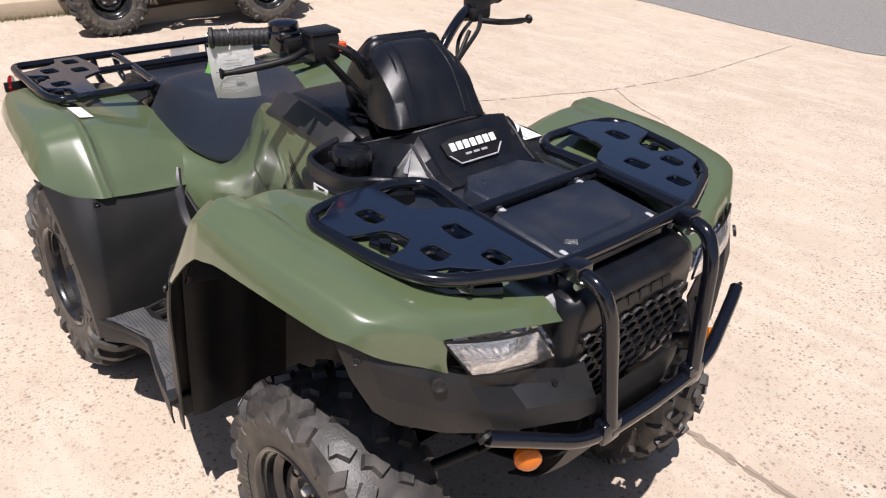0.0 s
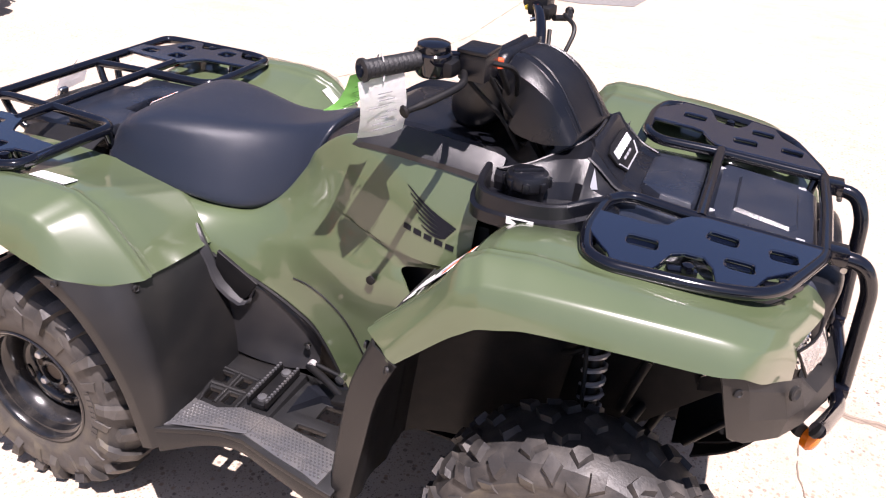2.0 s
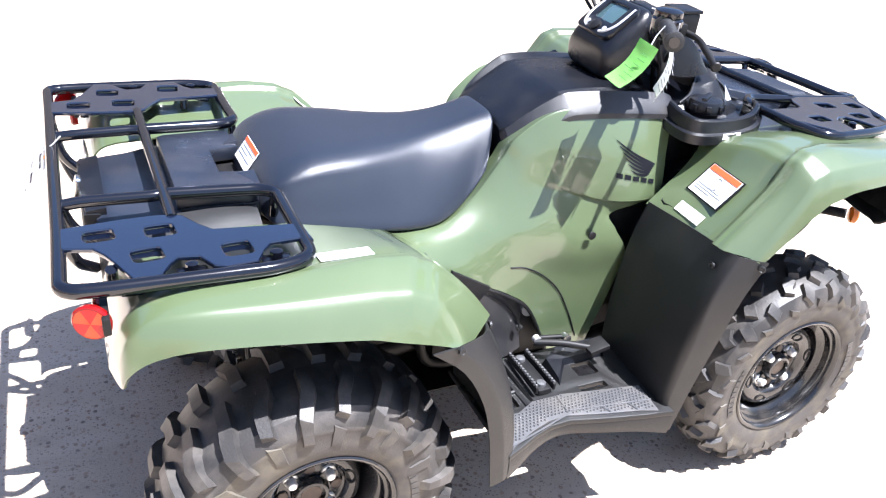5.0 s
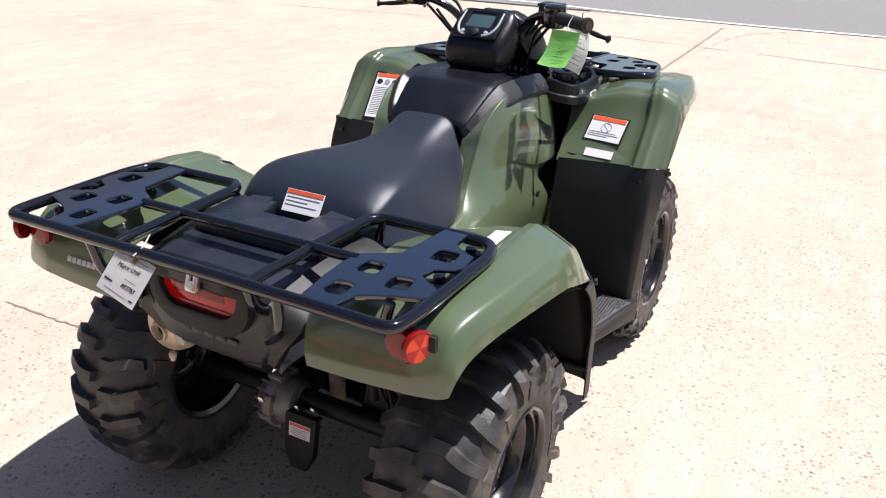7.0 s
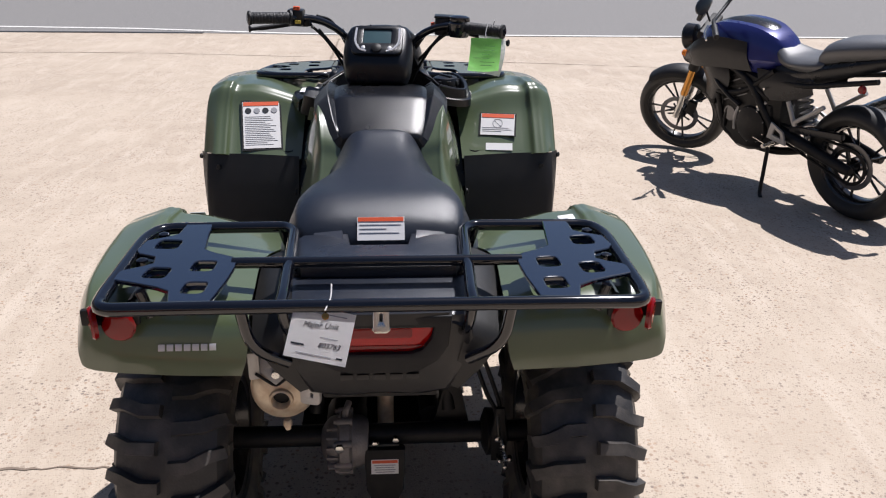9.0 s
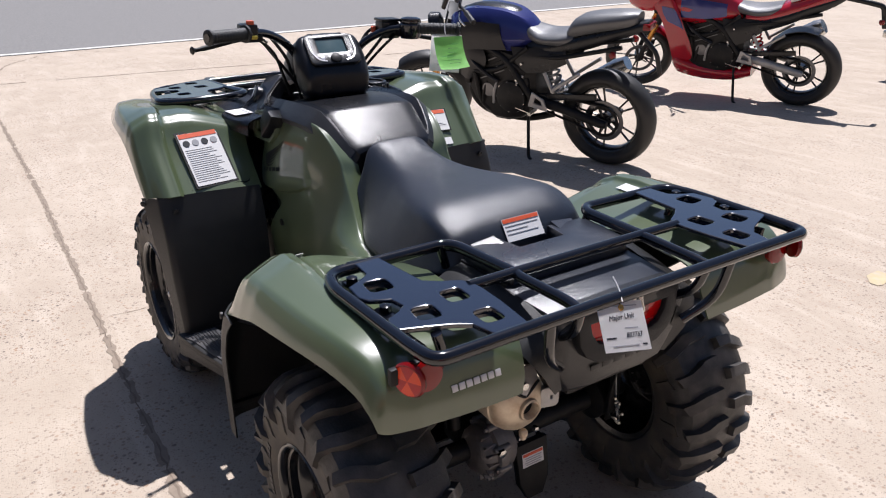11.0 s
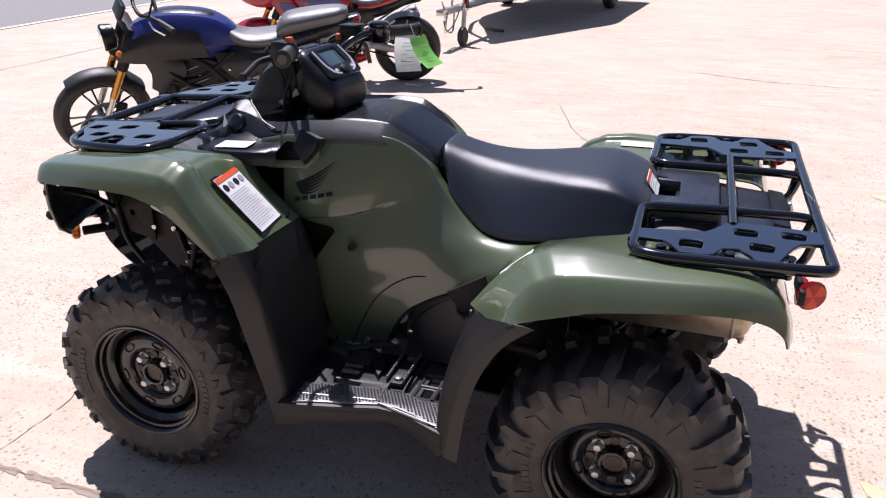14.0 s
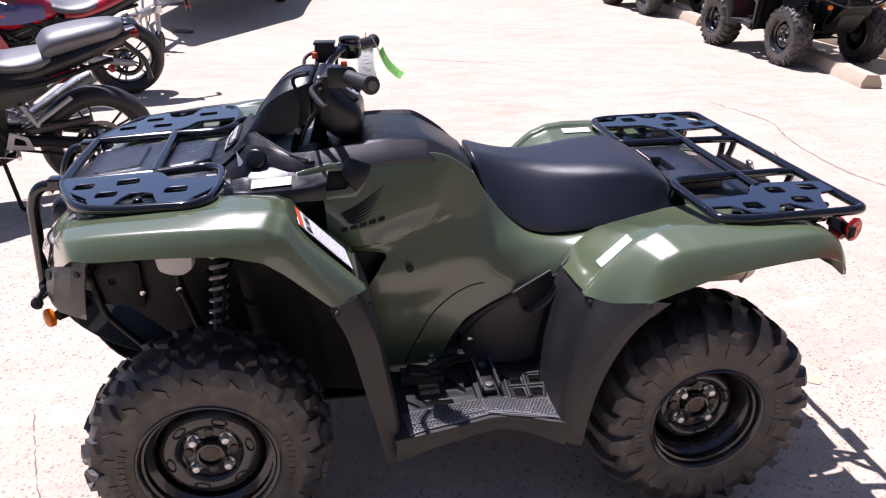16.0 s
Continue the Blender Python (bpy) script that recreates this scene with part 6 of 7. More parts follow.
# ---- setting ----
def ground_material():
    """Weathered exposed-aggregate concrete: tan matrix, grey and brown chips, stains."""
    m = bpy.data.materials.new("aggregate_concrete")
    m.use_nodes = True
    nt = m.node_tree
    N, L = nt.nodes, nt.links
    b = N["Principled BSDF"]
    co = N.new("ShaderNodeTexCoord")

    def noise_at(scale, detail=5, rough=0.55):
        n = N.new("ShaderNodeTexNoise")
        n.inputs["Scale"].default_value, n.inputs["Detail"].default_value, n.inputs["Roughness"].default_value = scale, detail, rough
        L.new(co.outputs["Object"], n.inputs["Vector"])
        return n.outputs["Fac"]

    def span(v, a, c, lo=0.0, hi=1.0):
        r = N.new("ShaderNodeMapRange")
        r.inputs["From Min"].default_value, r.inputs["From Max"].default_value = a, c
        r.inputs["To Min"].default_value, r.inputs["To Max"].default_value = lo, hi
        L.new(v, r.inputs["Value"])
        return r.outputs["Result"]

    def blend(f, a, c):
        x = N.new("ShaderNodeMix")
        x.data_type = "RGBA"
        L.new(f, x.inputs["Factor"])
        for sock, v in (("A", a), ("B", c)):
            if isinstance(v, tuple):
                x.inputs[sock].default_value = (*v, 1)
            else:
                L.new(v, x.inputs[sock])
        return x.outputs["Result"]

    def mult(a, c):
        x = N.new("ShaderNodeMath")
        x.operation = "MULTIPLY"
        L.new(a, x.inputs[0])
        L.new(c, x.inputs[1])
        return x.outputs[0]

    col = blend(span(noise_at(0.55), 0.3, 0.7), (0.414, 0.340, 0.264), (0.496, 0.417, 0.329))
    col = blend(span(noise_at(3.5, 7), 0.42, 0.68, 0, 0.55), col, (0.546, 0.462, 0.369))
    col = blend(span(noise_at(9.0, 6), 0.55, 0.75, 0, 0.5), col, (0.364, 0.287, 0.223))
    # worn, trowelled streaks
    stretch = N.new("ShaderNodeMapping")
    stretch.inputs["Scale"].default_value = (1.2, 6.0, 1.0)
    stretch.inputs["Rotation"].default_value = (0, 0, 0.5)
    L.new(co.outputs["Object"], stretch.inputs["Vector"])
    streak = N.new("ShaderNodeTexNoise")
    streak.inputs["Scale"].default_value, streak.inputs["Detail"].default_value, streak.inputs["Distortion"].default_value = 1.6, 6, 0.6
    L.new(stretch.outputs[0], streak.inputs["Vector"])
    col = blend(span(streak.outputs["Fac"], 0.52, 0.66, 0, 0.5), col, (0.560, 0.482, 0.391))
    height = None
    for scale, pick, tones in ((58.0, 0.60, ((0.13, 0.105, 0.093), (0.38, 0.25, 0.165))), (118.0, 0.46, ((0.15, 0.12, 0.105), (0.46, 0.35, 0.26))), (210.0, 0.55, ((0.17, 0.14, 0.12), (0.55, 0.46, 0.38)))):
        v = N.new("ShaderNodeTexVoronoi")
        v.inputs["Scale"].default_value = scale
        L.new(co.outputs["Object"], v.inputs["Vector"])
        sep = N.new("ShaderNodeSeparateColor")
        L.new(v.outputs["Color"], sep.inputs[0])
        near = span(v.outputs["Distance"], 0.40, 0.25)
        chosen = span(sep.outputs[0], pick, pick + 0.02)
        patchy = span(noise_at(1.7, 4), 0.36, 0.64, 0.34, 1.0)
        f = mult(mult(near, chosen), patchy)
        chip = blend(sep.outputs[1], *tones)
        col = blend(f, col, chip)
        height = f
    L.new(col, b.inputs["Base Color"])
    b.inputs["Roughness"].default_value = 0.82
    b.inputs["Specular IOR Level"].default_value = 0.3
    bp = N.new("ShaderNodeBump")
    bp.inputs["Strength"].default_value, bp.inputs["Distance"].default_value = 0.5, 0.004
    add = N.new("ShaderNodeMath")
    add.operation = "ADD"
    L.new(height, add.inputs[0])
    L.new(noise_at(140.0, 4), add.inputs[1])
    L.new(add.outputs[0], bp.inputs["Height"])
    L.new(bp.outputs["Normal"], b.inputs["Normal"])
    return m


CONCRETE = ground_material()
ASPHALT = material("asphalt", (0.175, 0.168, 0.160), 0.85, vary=0.55, scale=34, grain=0.9, grain_scale=90, dust=0.55, dust_color=(0.31, 0.295, 0.275))
JOINT = material("joint_grit", (0.27, 0.215, 0.165), 0.95, vary=0.35, scale=30, grain=0.8, grain_scale=220)
CRACK = material("crack_dirt", (0.20, 0.155, 0.118), 0.95, vary=0.4, scale=14)
YELLOW = material("worn_yellow_paint", (0.52, 0.42, 0.25), 0.8, vary=0.2, scale=14, dust=0.8, dust_color=(0.50, 0.42, 0.33))
WEED = material("weeds", (0.085, 0.110, 0.035), 0.7, vary=0.4, scale=20)
WALL = material("rendered_wall", (0.32, 0.26, 0.21), 0.85, vary=0.15, scale=2, grain=0.4, grain_scale=60)


def sheet(name, pts, z, mat, label="", category=""):
    bm = bmesh.new()
    bm.faces.new([bm.verts.new((x, y, z)) for x, y in pts])
    ob = part(name, bm, mat)
    return tagged(ob, label, category or name, kind="structure")


sheet("ground", [(-400, -400), (400, -400), (400, 400), (-400, 400)], 0, CONCRETE, "pale tan exposed-aggregate concrete forecourt", "ground")
sheet("road", [(8.40, -400), (400, -400), (400, 400), (8.60, 400), (8.60, 3.4), (8.47, 1.4), (8.40, 0)], .004, ASPHALT, "worn grey asphalt street beside the forecourt", "road")
# dark line of the kerb step, laid as a flat coloured strip
sheet("gutter", [(8.50, 2.4), (8.60, 2.4), (8.60, 60), (8.50, 60)], .006, BIKERUB, "flat dark strip in place of a kerb step at the street edge", "gutter")
sheet("side_road", [(-60, 6.15), (-3.2, 6.12), (-2.0, 5.95), (-.9, 5.90), (-.43, 6.10), (-.33, 6.97), (-.86, 8.9), (-1.5, 9.13), (-4, 9.8), (-60, 14)], .004, ASPHALT, "grey asphalt lane beside the forecourt", "road")
# whitish concrete band between asphalt and forecourt, not a painted line
bm = bmesh.new()
line_x = [(-60, 8.42), (-8, 8.41), (-3, 8.41), (0, 8.42), (1.4, 8.50), (3.4, 8.86), (10, 9.25), (60, 9.4)]
for (y0, x0), (y1, x1) in zip(line_x, line_x[1:]):
    bm.faces.new([bm.verts.new(p) for p in ((x0, y0, .008), (x0 + .11, y0, .008), (x1 + .11, y1, .008), (x1, y1, .008))])
tagged(part("road_marking", bm, EDGESTRIP), "whitish concrete gutter strip along the street edge", "road marking", kind="structure")


def crack(pts, width, seed, name="crack", mat=None, z=.0022, stray=1.1):
    """A ragged strip of dirt in a gap of the slab."""
    rng = random.Random(seed)
    width *= .65 if stray > .5 else 1
    p = spline([(x, y, 0) for x, y in pts], 14)
    bm = bmesh.new()
    prev = None
    for i, c in enumerate(p):
        t = (p[min(i + 1, len(p) - 1)] - p[max(i - 1, 0)]).normalized()
        n = Vector((-t.y, t.x, 0))
        c = c + n * rng.uniform(-1, 1) * width * stray
        w = width * rng.uniform(.25 if stray > .5 else .45, 1.0)
        cur = [bm.verts.new(c + n * w + Vector((0, 0, z))), bm.verts.new(c - n * w + Vector((0, 0, z)))]
        if prev and rng.random() > .06:
            bm.faces.new((prev[0], prev[1], cur[1], cur[0]))
        prev = cur
    for v in [v for v in bm.verts if not v.link_faces]:
        bm.verts.remove(v)
    return tagged(part(name, bm, mat or CRACK, recalc=True), "dirt-filled crack in the concrete", "crack", kind="structure")


crack([(-1.81, 2.33), (-1.62, 2.85), (-1.47, 3.30), (-1.35, 4.03), (-1.35, 4.73), (-1.37, 5.6)], .008, 1)
crack([(-1.47, 3.30), (-1.13, 3.10), (-.87, 3.00), (-.73, 2.90)], .007, 2)
crack([(.33, -4.35), (.24, -4.05), (.05, -3.49), (-.22, -3.10), (-.43, -3.05)], .007, 3)
crack([(-.68, -6.15), (-1.25, -5.89), (-1.81, -5.80), (-2.26, -5.73)], .010, 4)
crack([(-2.9, -3.87), (-3.05, -3.21), (-2.92, -2.7), (-2.88, -2.07), (-2.94, -1.75)], .009, 5)
crack([(-.40, 1.7), (-.39, 1.26), (-.36, 1.05), (-.37, .72)], .009, 6)
crack([(1.14, .62), (1.13, .33), (1.20, .12), (1.3, -.2)], .004, 7)
crack([(3.0, -3.6), (3.6, -4.4), (4.4, -4.6)], .008, 8)
crack([(6.3, .54), (7.6, .32), (8.2, -.1)], .012, 12)
for k, (a, c) in enumerate((((-.45, .70), (3.0, .62)), ((3.0, .62), (8.1, .60)))):
    line = [(a[0] + (c[0] - a[0]) * i / 10, a[1] + (c[1] - a[1]) * i / 10) for i in range(11)]
    crack(line, .019, 40 + k, "slab_joint", JOINT, .0016, .30)
    crack(line, .0065, 20 + k, "slab_joint")
crack([(6.2, 9.0), (6.9, 4.0), (6.66, .7), (6.2, -2.4), (6.06, -3.2), (6.03, -6), (6.0, -14)], .014, 30, "slab_joint")
for k, (x, y, w, l, a) in enumerate(((-.36, -2.24, .05, .10, 20), (-1.84, -2.62, .06, .16, 70), (-1.32, .02, .03, .06, 40))):
    rng = random.Random(k)
    bm = bmesh.new()
    bm.faces.new([bm.verts.new((x + w * rng.uniform(.6, 1) * math.cos(t) * math.cos(radians(a)) - l * rng.uniform(.6, 1) * math.sin(t) * math.sin(radians(a)),
                                y + w * math.cos(t) * math.sin(radians(a)) + l * rng.uniform(.6, 1) * math.sin(t) * math.cos(radians(a)), .0025)) for t in [2 * math.pi * i / 11 for i in range(11)]])
    tagged(part("paint_mark", bm, YELLOW), "worn yellow paint mark on the concrete", "paint mark", kind="structure")


# ---- motorcycles ----
def bike_wheel(parent, name, x, R, half, z):
    w = new(name)
    w.parent = parent
    w.matrix_basis = pose(x, 0, z)
    rim = R - half * 1.25
    prof = [(-half * .62, rim), (-half * .92, rim + half * .30), (-half, rim + half * .55), (-half * .86, R - half * .38), (-half * .5, R - half * .10), (0, R),
            (half * .5, R - half * .10), (half * .86, R - half * .38), (half, rim + half * .55), (half * .92, rim + half * .30), (half * .62, rim)]
    part("tyre", lathe([(p.x, p.y) for p in spline([(a, r, 0) for a, r in prof], 3)], seg=56, closed=False), BIKERUB, w, "black road tyre", recalc=True, angle=60)
    part("rim", lathe([(-half * .66, rim + .008), (-half * .60, rim - .004), (-half * .3, rim - .020), (half * .3, rim - .020), (half * .60, rim - .004), (half * .66, rim + .008)], seg=48, closed=False), RIM, w, "black cast wheel rim", recalc=False)
    part("hub", lathe([(-.05, .02), (-.045, .042), (.045, .042), (.05, .02)], seg=20), RIM, w)
    for k in range(10):
        a = 2 * math.pi * (k // 2) / 5 + (.16 if k % 2 else -.16)
        a0 = 2 * math.pi * (k // 2) / 5
        p0, p1 = Vector((math.cos(a0) * .035, 0, math.sin(a0) * .035)), Vector((math.cos(a) * (rim - .012), 0, math.sin(a) * (rim - .012)))
        part("spoke", tube_into(bmesh.new(), [p0, p0.lerp(p1, .5), p1], [.010, .0065, .0075], seg=6), RIM, w)
    disc = bmesh.new()
    lathe_into(disc, [(.060, .100), (.064, .100), (.064, .128), (.060, .128), (.060, .100)], seg=40, closed=False)
    part("brake_disc", disc, DISCSTEEL, w, "steel brake disc")
    for k in range(5):
        a = 2 * math.pi * k / 5
        part("disc_carrier", tube([(math.cos(a) * .03, .058, math.sin(a) * .03), (math.cos(a) * .08, .061, math.sin(a) * .08)], .006, seg=6), RIM, w)
    return w


def motorcycle(sport, label, m):
    b = thing("motorcycle", label, "motorcycle", "motorcycles on the forecourt")
    wb = 1.375
    bike_wheel(b, "rear_wheel", 0, .308, .075, .306)
    bike_wheel(b, "front_wheel", wb, .298, .056, .298)
    body = RED if sport else BLUE
    for s in (1, -1):
        top = Vector((wb - .265, .095 * s, .86))
        axle = Vector((wb + .01, .095 * s, .30))
        part("fork_slider", tube([axle, axle.lerp(top, .34)], .020), STEEL if not sport else DARK, b, "silver lower fork leg")
        part("fork_tube", tube([axle.lerp(top, .30), axle.lerp(top, .66)], .024), GOLD, b, "gold anodised fork tube")
        part("fork_shroud", tube([axle.lerp(top, .62), top], .034), DARK, b)
        part("brake_caliper", box((.06, .035, .09), pose(wb - .10, .075 * s, .36, 0, -25, 0), .012), DARK, b)
        part("swing_arm", tube_into(bmesh.new(), [(.47, .09 * s, .40), (.25, .115 * s, .37), (0, .112 * s, .306), (-.04, .112 * s, .302)], [.034, .032, .028, .022], seg=10), ALU if sport else DARK, b, "silver swing arm" if sport else "black swing arm")
        part("foot_peg", tube([(.42, .17 * s, .36), (.42, .25 * s, .36)], .012), STEEL, b)
        part("heel_plate", plate([(0, 0), (.13, .02), (.10, .11), (.02, .07)], [[(.03, .025), (.095, .04), (.08, .085), (.035, .06)]], .008, pose(.34, .165 * s, .36, 90, 0, 0), .002), ALU, b, "silver heel plate")
        part("passenger_peg_bracket", tube([(.12, .15 * s, .62), (.30, .15 * s, .50), (.30, .15 * s, .48), (.36, .14 * s, .60)], .012, .02), ALU, b, "silver passenger peg bracket")
        part("frame_spar", tube([(wb - .36, .10 * s, .80), (.62, .15 * s, .66), (.46, .14 * s, .42)], .022, .06), DARK, b)
        part("sub_frame", tube([(.60, .12 * s, .68), (.25, .13 * s, .70), (-.12, .08 * s, .78)], .014, .05), DARK, b)
        part("mirror_stem", tube([(wb - .36, .22 * s, 1.02), (wb - .38, .30 * s, 1.14)], .006), DARK, b)
        part("mirror", lathe([(-.010, .02), (-.006, .055), (.004, .058), (.008, .045)], pose(wb - .385, .335 * s, 1.165, 10, 0, 80) @ Matrix.Diagonal((1.25, 1, .75, 1)), 18), BLACKPL, b, "black mirror")
        part("grip", tube([(wb - .40, .26 * s, 1.005), (wb - .455, .38 * s, .995)], .017), GRIP, b)
        part("lever", tube(spline([(wb - .355, .24 * s, 1.0), (wb - .36, .31 * s, .99), (wb - .40, .39 * s, .985)], 4), .006, seg=6), STEEL, b, "silver lever")
    part("handlebar", tube([(wb - .455, -.38, .995), (wb - .37, -.20, 1.01), (wb - .33, -.08, .96), (wb - .33, .08, .96), (wb - .37, .20, 1.01), (wb - .455, .38, .995)], .011, .06), DARK, b)
    part("triple_clamp", box((.07, .25, .05), pose(wb - .26, 0, .88, 0, -24, 0), .012), DARK, b)
    # front mudguard
    rows = []
    for k in range(7):
        a = radians(58 + k * 15)
        R = .314
        rows.append([(wb + R * math.cos(a), -.072, .298 + (R - .03) * math.sin(a)), (wb + R * 1.03 * math.cos(a), -.05, .298 + R * math.sin(a)), (wb + (R + .012) * math.cos(a), 0, .298 + (R + .012) * math.sin(a)),
                     (wb + R * 1.03 * math.cos(a), .05, .298 + R * math.sin(a)), (wb + R * math.cos(a), .072, .298 + (R - .03) * math.sin(a))])
    part("front_mudguard", patch(rows, 2, 3, .003), body if sport else GUARD, b)
    # engine
    en = part("engine", box((.38, .30, .26), pose(.66, 0, .43), .05), DARK, b, "dark engine block")
    part("cylinder", box((.20, .24, .24), pose(.76, 0, .62, 0, 22, 0), .03), DARK, en)
    for s in (1, -1):
        part("clutch_cover", lathe([(0, .11), (.03, .105), (.045, .07), (.05, .01)], pose(.60, .14 * s, .42) @ (pose(0, 0, 0) if s > 0 else pose(0, 0, 0, 0, 0, 180)), 24), DARK, en)
        part("engine_bolt_cover", lathe([(0, .05), (.02, .045), (.024, .01)], pose(.77, .14 * s, .45) @ (pose(0, 0, 0) if s > 0 else pose(0, 0, 0, 0, 0, 180)), 18), DISCSTEEL, en)
        brng = random.Random(77)
        for k in range(16):
            a = 2 * math.pi * k / 9
            px, pz = (.60 + .098 * math.cos(a), .42 + .098 * math.sin(a)) if k < 9 else (brng.uniform(.50, .88), brng.uniform(.32, .66))
            part("engine_bolt", lathe([(0, .008), (.006, .0075), (.007, .003)], pose(px, (.165 if k < 9 else .158) * s, pz) @ (pose(0, 0, 0) if s > 0 else pose(0, 0, 0, 0, 0, 180)), 8), STEEL if k % 2 else DISCSTEEL, en)
        for k in range(6):
            part("cylinder_fin", box((.20, .012, .007), pose(.735 + .012 * k, .150 * s, .555 + .028 * k, 0, 22, 0), .002), DISCSTEEL if k % 3 == 0 else DARK, en)
        part("coolant_hose", tube(spline([(.92, .10 * s, .68), (.86, .18 * s, .64), (.76, .175 * s, .56), (.68, .17 * s, .52)], 5), .013, seg=8), BLACKPL, en)
        part("gear_linkage", tube([(.44, .175 * s, .33), (.56, .180 * s, .36)], .005, seg=6), STEEL, en)
        for k in range(4):
            part("engine_tube", tube(spline([(.52 + .08 * k, .13 * s, .56), (.56 + .08 * k, .16 * s, .50 - .02 * k), (.58 + .08 * k, .15 * s, .36)], 4), .010, seg=6), DARK if k % 2 else ALU, en)
    part("lower_frame", loft(half_rings([[(x, 0, zt), (x, w, zt - .02), (x, w, zb + .03), (x, w * .6, zb), (x, 0, zb)] for x, zt, zb, w in ((.44, .62, .34, .10), (.56, .70, .26, .14), (.74, .74, .24, .145), (.90, .74, .34, .12), (.98, .72, .48, .09))]), 2, 2), DARK, en)
    for s in (1, -1):
        part("frame_tube", tube([(1.05, .08 * s, .80), (.86, .165 * s, .56), (.66, .155 * s, .60), (.48, .12 * s, .74)], .017, .06), DARK, b)
        part("frame_tube", tube([(1.00, .10 * s, .72), (.72, .16 * s, .72), (.50, .13 * s, .58)], .015, .06), DARK, b)
        part("frame_tube", tube([(.86, .165 * s, .56), (.84, .14 * s, .34), (.70, .12 * s, .26)], .015, .05), DARK, b)
    part("radiator", box((.04, .26, .24), pose(.93, 0, .58, 0, -12, 0), .01), DARK, b)
    part("exhaust_header", tube(spline([(.86, .05, .52), (.96, .06, .40), (.86, .05, .27), (.60, 0, .22), (.42, -.08, .24)], 5), .024), DARK, b)
    part("rear_shock_spring", coil((.40, 0, .66), (.33, 0, .42), .035, .008, 7), REDPL if sport else SPRING, b)
    spk = part("sprocket", lathe([(.070, .082), (.070, .100), (.076, .100), (.076, .082), (.070, .082)], pose(0, 0, .306), 36, closed=False), DARK, b)
    for k in range(5):
        a = 2 * math.pi * k / 5
        part("sprocket_arm", tube([(.03 * math.cos(a), .073, .306 + .03 * math.sin(a)), (.086 * math.cos(a), .073, .306 + .086 * math.sin(a))], .006, seg=6), DARK, spk)
    part("chain", tube([(0, .073, .405), (.45, .085, .44), (.50, .085, .40), (.45, .085, .345), (0, .073, .207)], .008, .04), DARK, b)
    part("chain_guard", box((.34, .03, .04), pose(.20, .10, .45, 0, 6, 0), .01), BLACKPL, b)
    # tail hugger
    if sport:
        part("hugger", patch([[(.33 * math.cos(a), y, .306 + .33 * math.sin(a)) for y in (-.08, -.05, .05, .08)] for a in [radians(q) for q in (40, 65, 90, 110)]], 3, 2, .004), BLACKPL, b)
    # side stand
    part("side_stand", tube([(.50, .12, .32), (.46, .215, .050), (.43, .235, .040)], .011, .02), DARK, b, "side stand, folded out")
    # tank
    def ring(x, zt, zb, w, k=.75):
        h = zt - zb
        return [(x, 0, zt), (x, w * .55, zt - h * .03), (x, w * .86, zt - h * .20), (x, w, zt - h * .50), (x, w * k, zb), (x, 0, zb)]
    def tank_ring(x, zt, zb, w):
        h = zt - zb
        return [(x, 0, zt + .006), (x, w * .52, zt), (x, w * .66, zt - h * .07), (x, w * .90, zt - h * .34), (x, w, zt - h * .56), (x, w * .93, zt - h * .68), (x, w * .68, zb), (x, 0, zb)]
    tank = ((.48, .79, .70, .085), (.54, .845, .68, .125), (.64, .915, .655, .165), (.76, .950, .65, .185), (.90, .960, .66, .190), (1.00, .940, .68, .172), (1.06, .905, .71, .13), (1.09, .86, .75, .08))
    if not sport:
        tank = ((.46, .835, .72, .080), (.53, .895, .70, .120), (.63, .938, .67, .158), (.76, .955, .66, .180), (.90, .952, .67, .190), (1.00, .925, .69, .178), (1.07, .890, .72, .13), (1.10, .85, .75, .08))
    part("fuel_tank", loft(half_rings([tank_ring(*r) for r in tank]), 4, 2, sport), body, b, ("red and blue" if sport else "metallic blue") + " fuel tank", angle=60 if sport else 24)
    if not sport:
        part("tank_top", patch([[(x, -w, z - .004), (x, -w * .6, z + .004), (x, 0, z + .009), (x, w * .6, z + .004), (x, w, z - .004)] for x, w, z in ((.56, .050, .905), (.63, .060, .940), (.76, .072, .957), (.90, .070, .954), (1.00, .050, .927))], 3, 2, .003), BLACKPL, b, "black tank top panel")
    part("tank_cap", lathe([(0, .04), (.006, .04), (.008, .03)], pose(.80, 0, .955, 90, 0, 0), 20), STEEL, b)
    if not sport:
        part("rider_seat", loft(half_rings([ring(.18, .850, .76, .11), ring(.28, .835, .76, .14), ring(.40, .828, .76, .13), ring(.50, .862, .77, .09), ring(.55, .895, .79, .06)]), 4, 3), BIKESEAT, b, "grey vinyl rider seat", angle=60)
        part("passenger_seat", loft(half_rings([ring(-.20, .968, .91, .05), ring(-.14, .975, .89, .09), ring(.02, .960, .86, .12), ring(.17, .930, .82, .120), ring(.22, .88, .80, .10)]), 4, 3), BIKESEAT, b, "grey vinyl passenger seat", angle=60)
        part("tail_cowl", loft(half_rings([ring(-.26, .930, .885, .04), ring(-.12, .905, .83, .085), ring(.10, .86, .75, .120), ring(.30, .80, .69, .125), ring(.50, .78, .65, .11)]), 3, 2), BLACKPL, b)
        part("tail_light", box((.05, .10, .04), pose(-.25, 0, .895), .012), REDLENS, b, "red tail light")
        part("plate_holder", tube([(-.17, 0, .87), (-.30, 0, .74), (-.32, 0, .62)], .014, .04), BLACKPL, b)
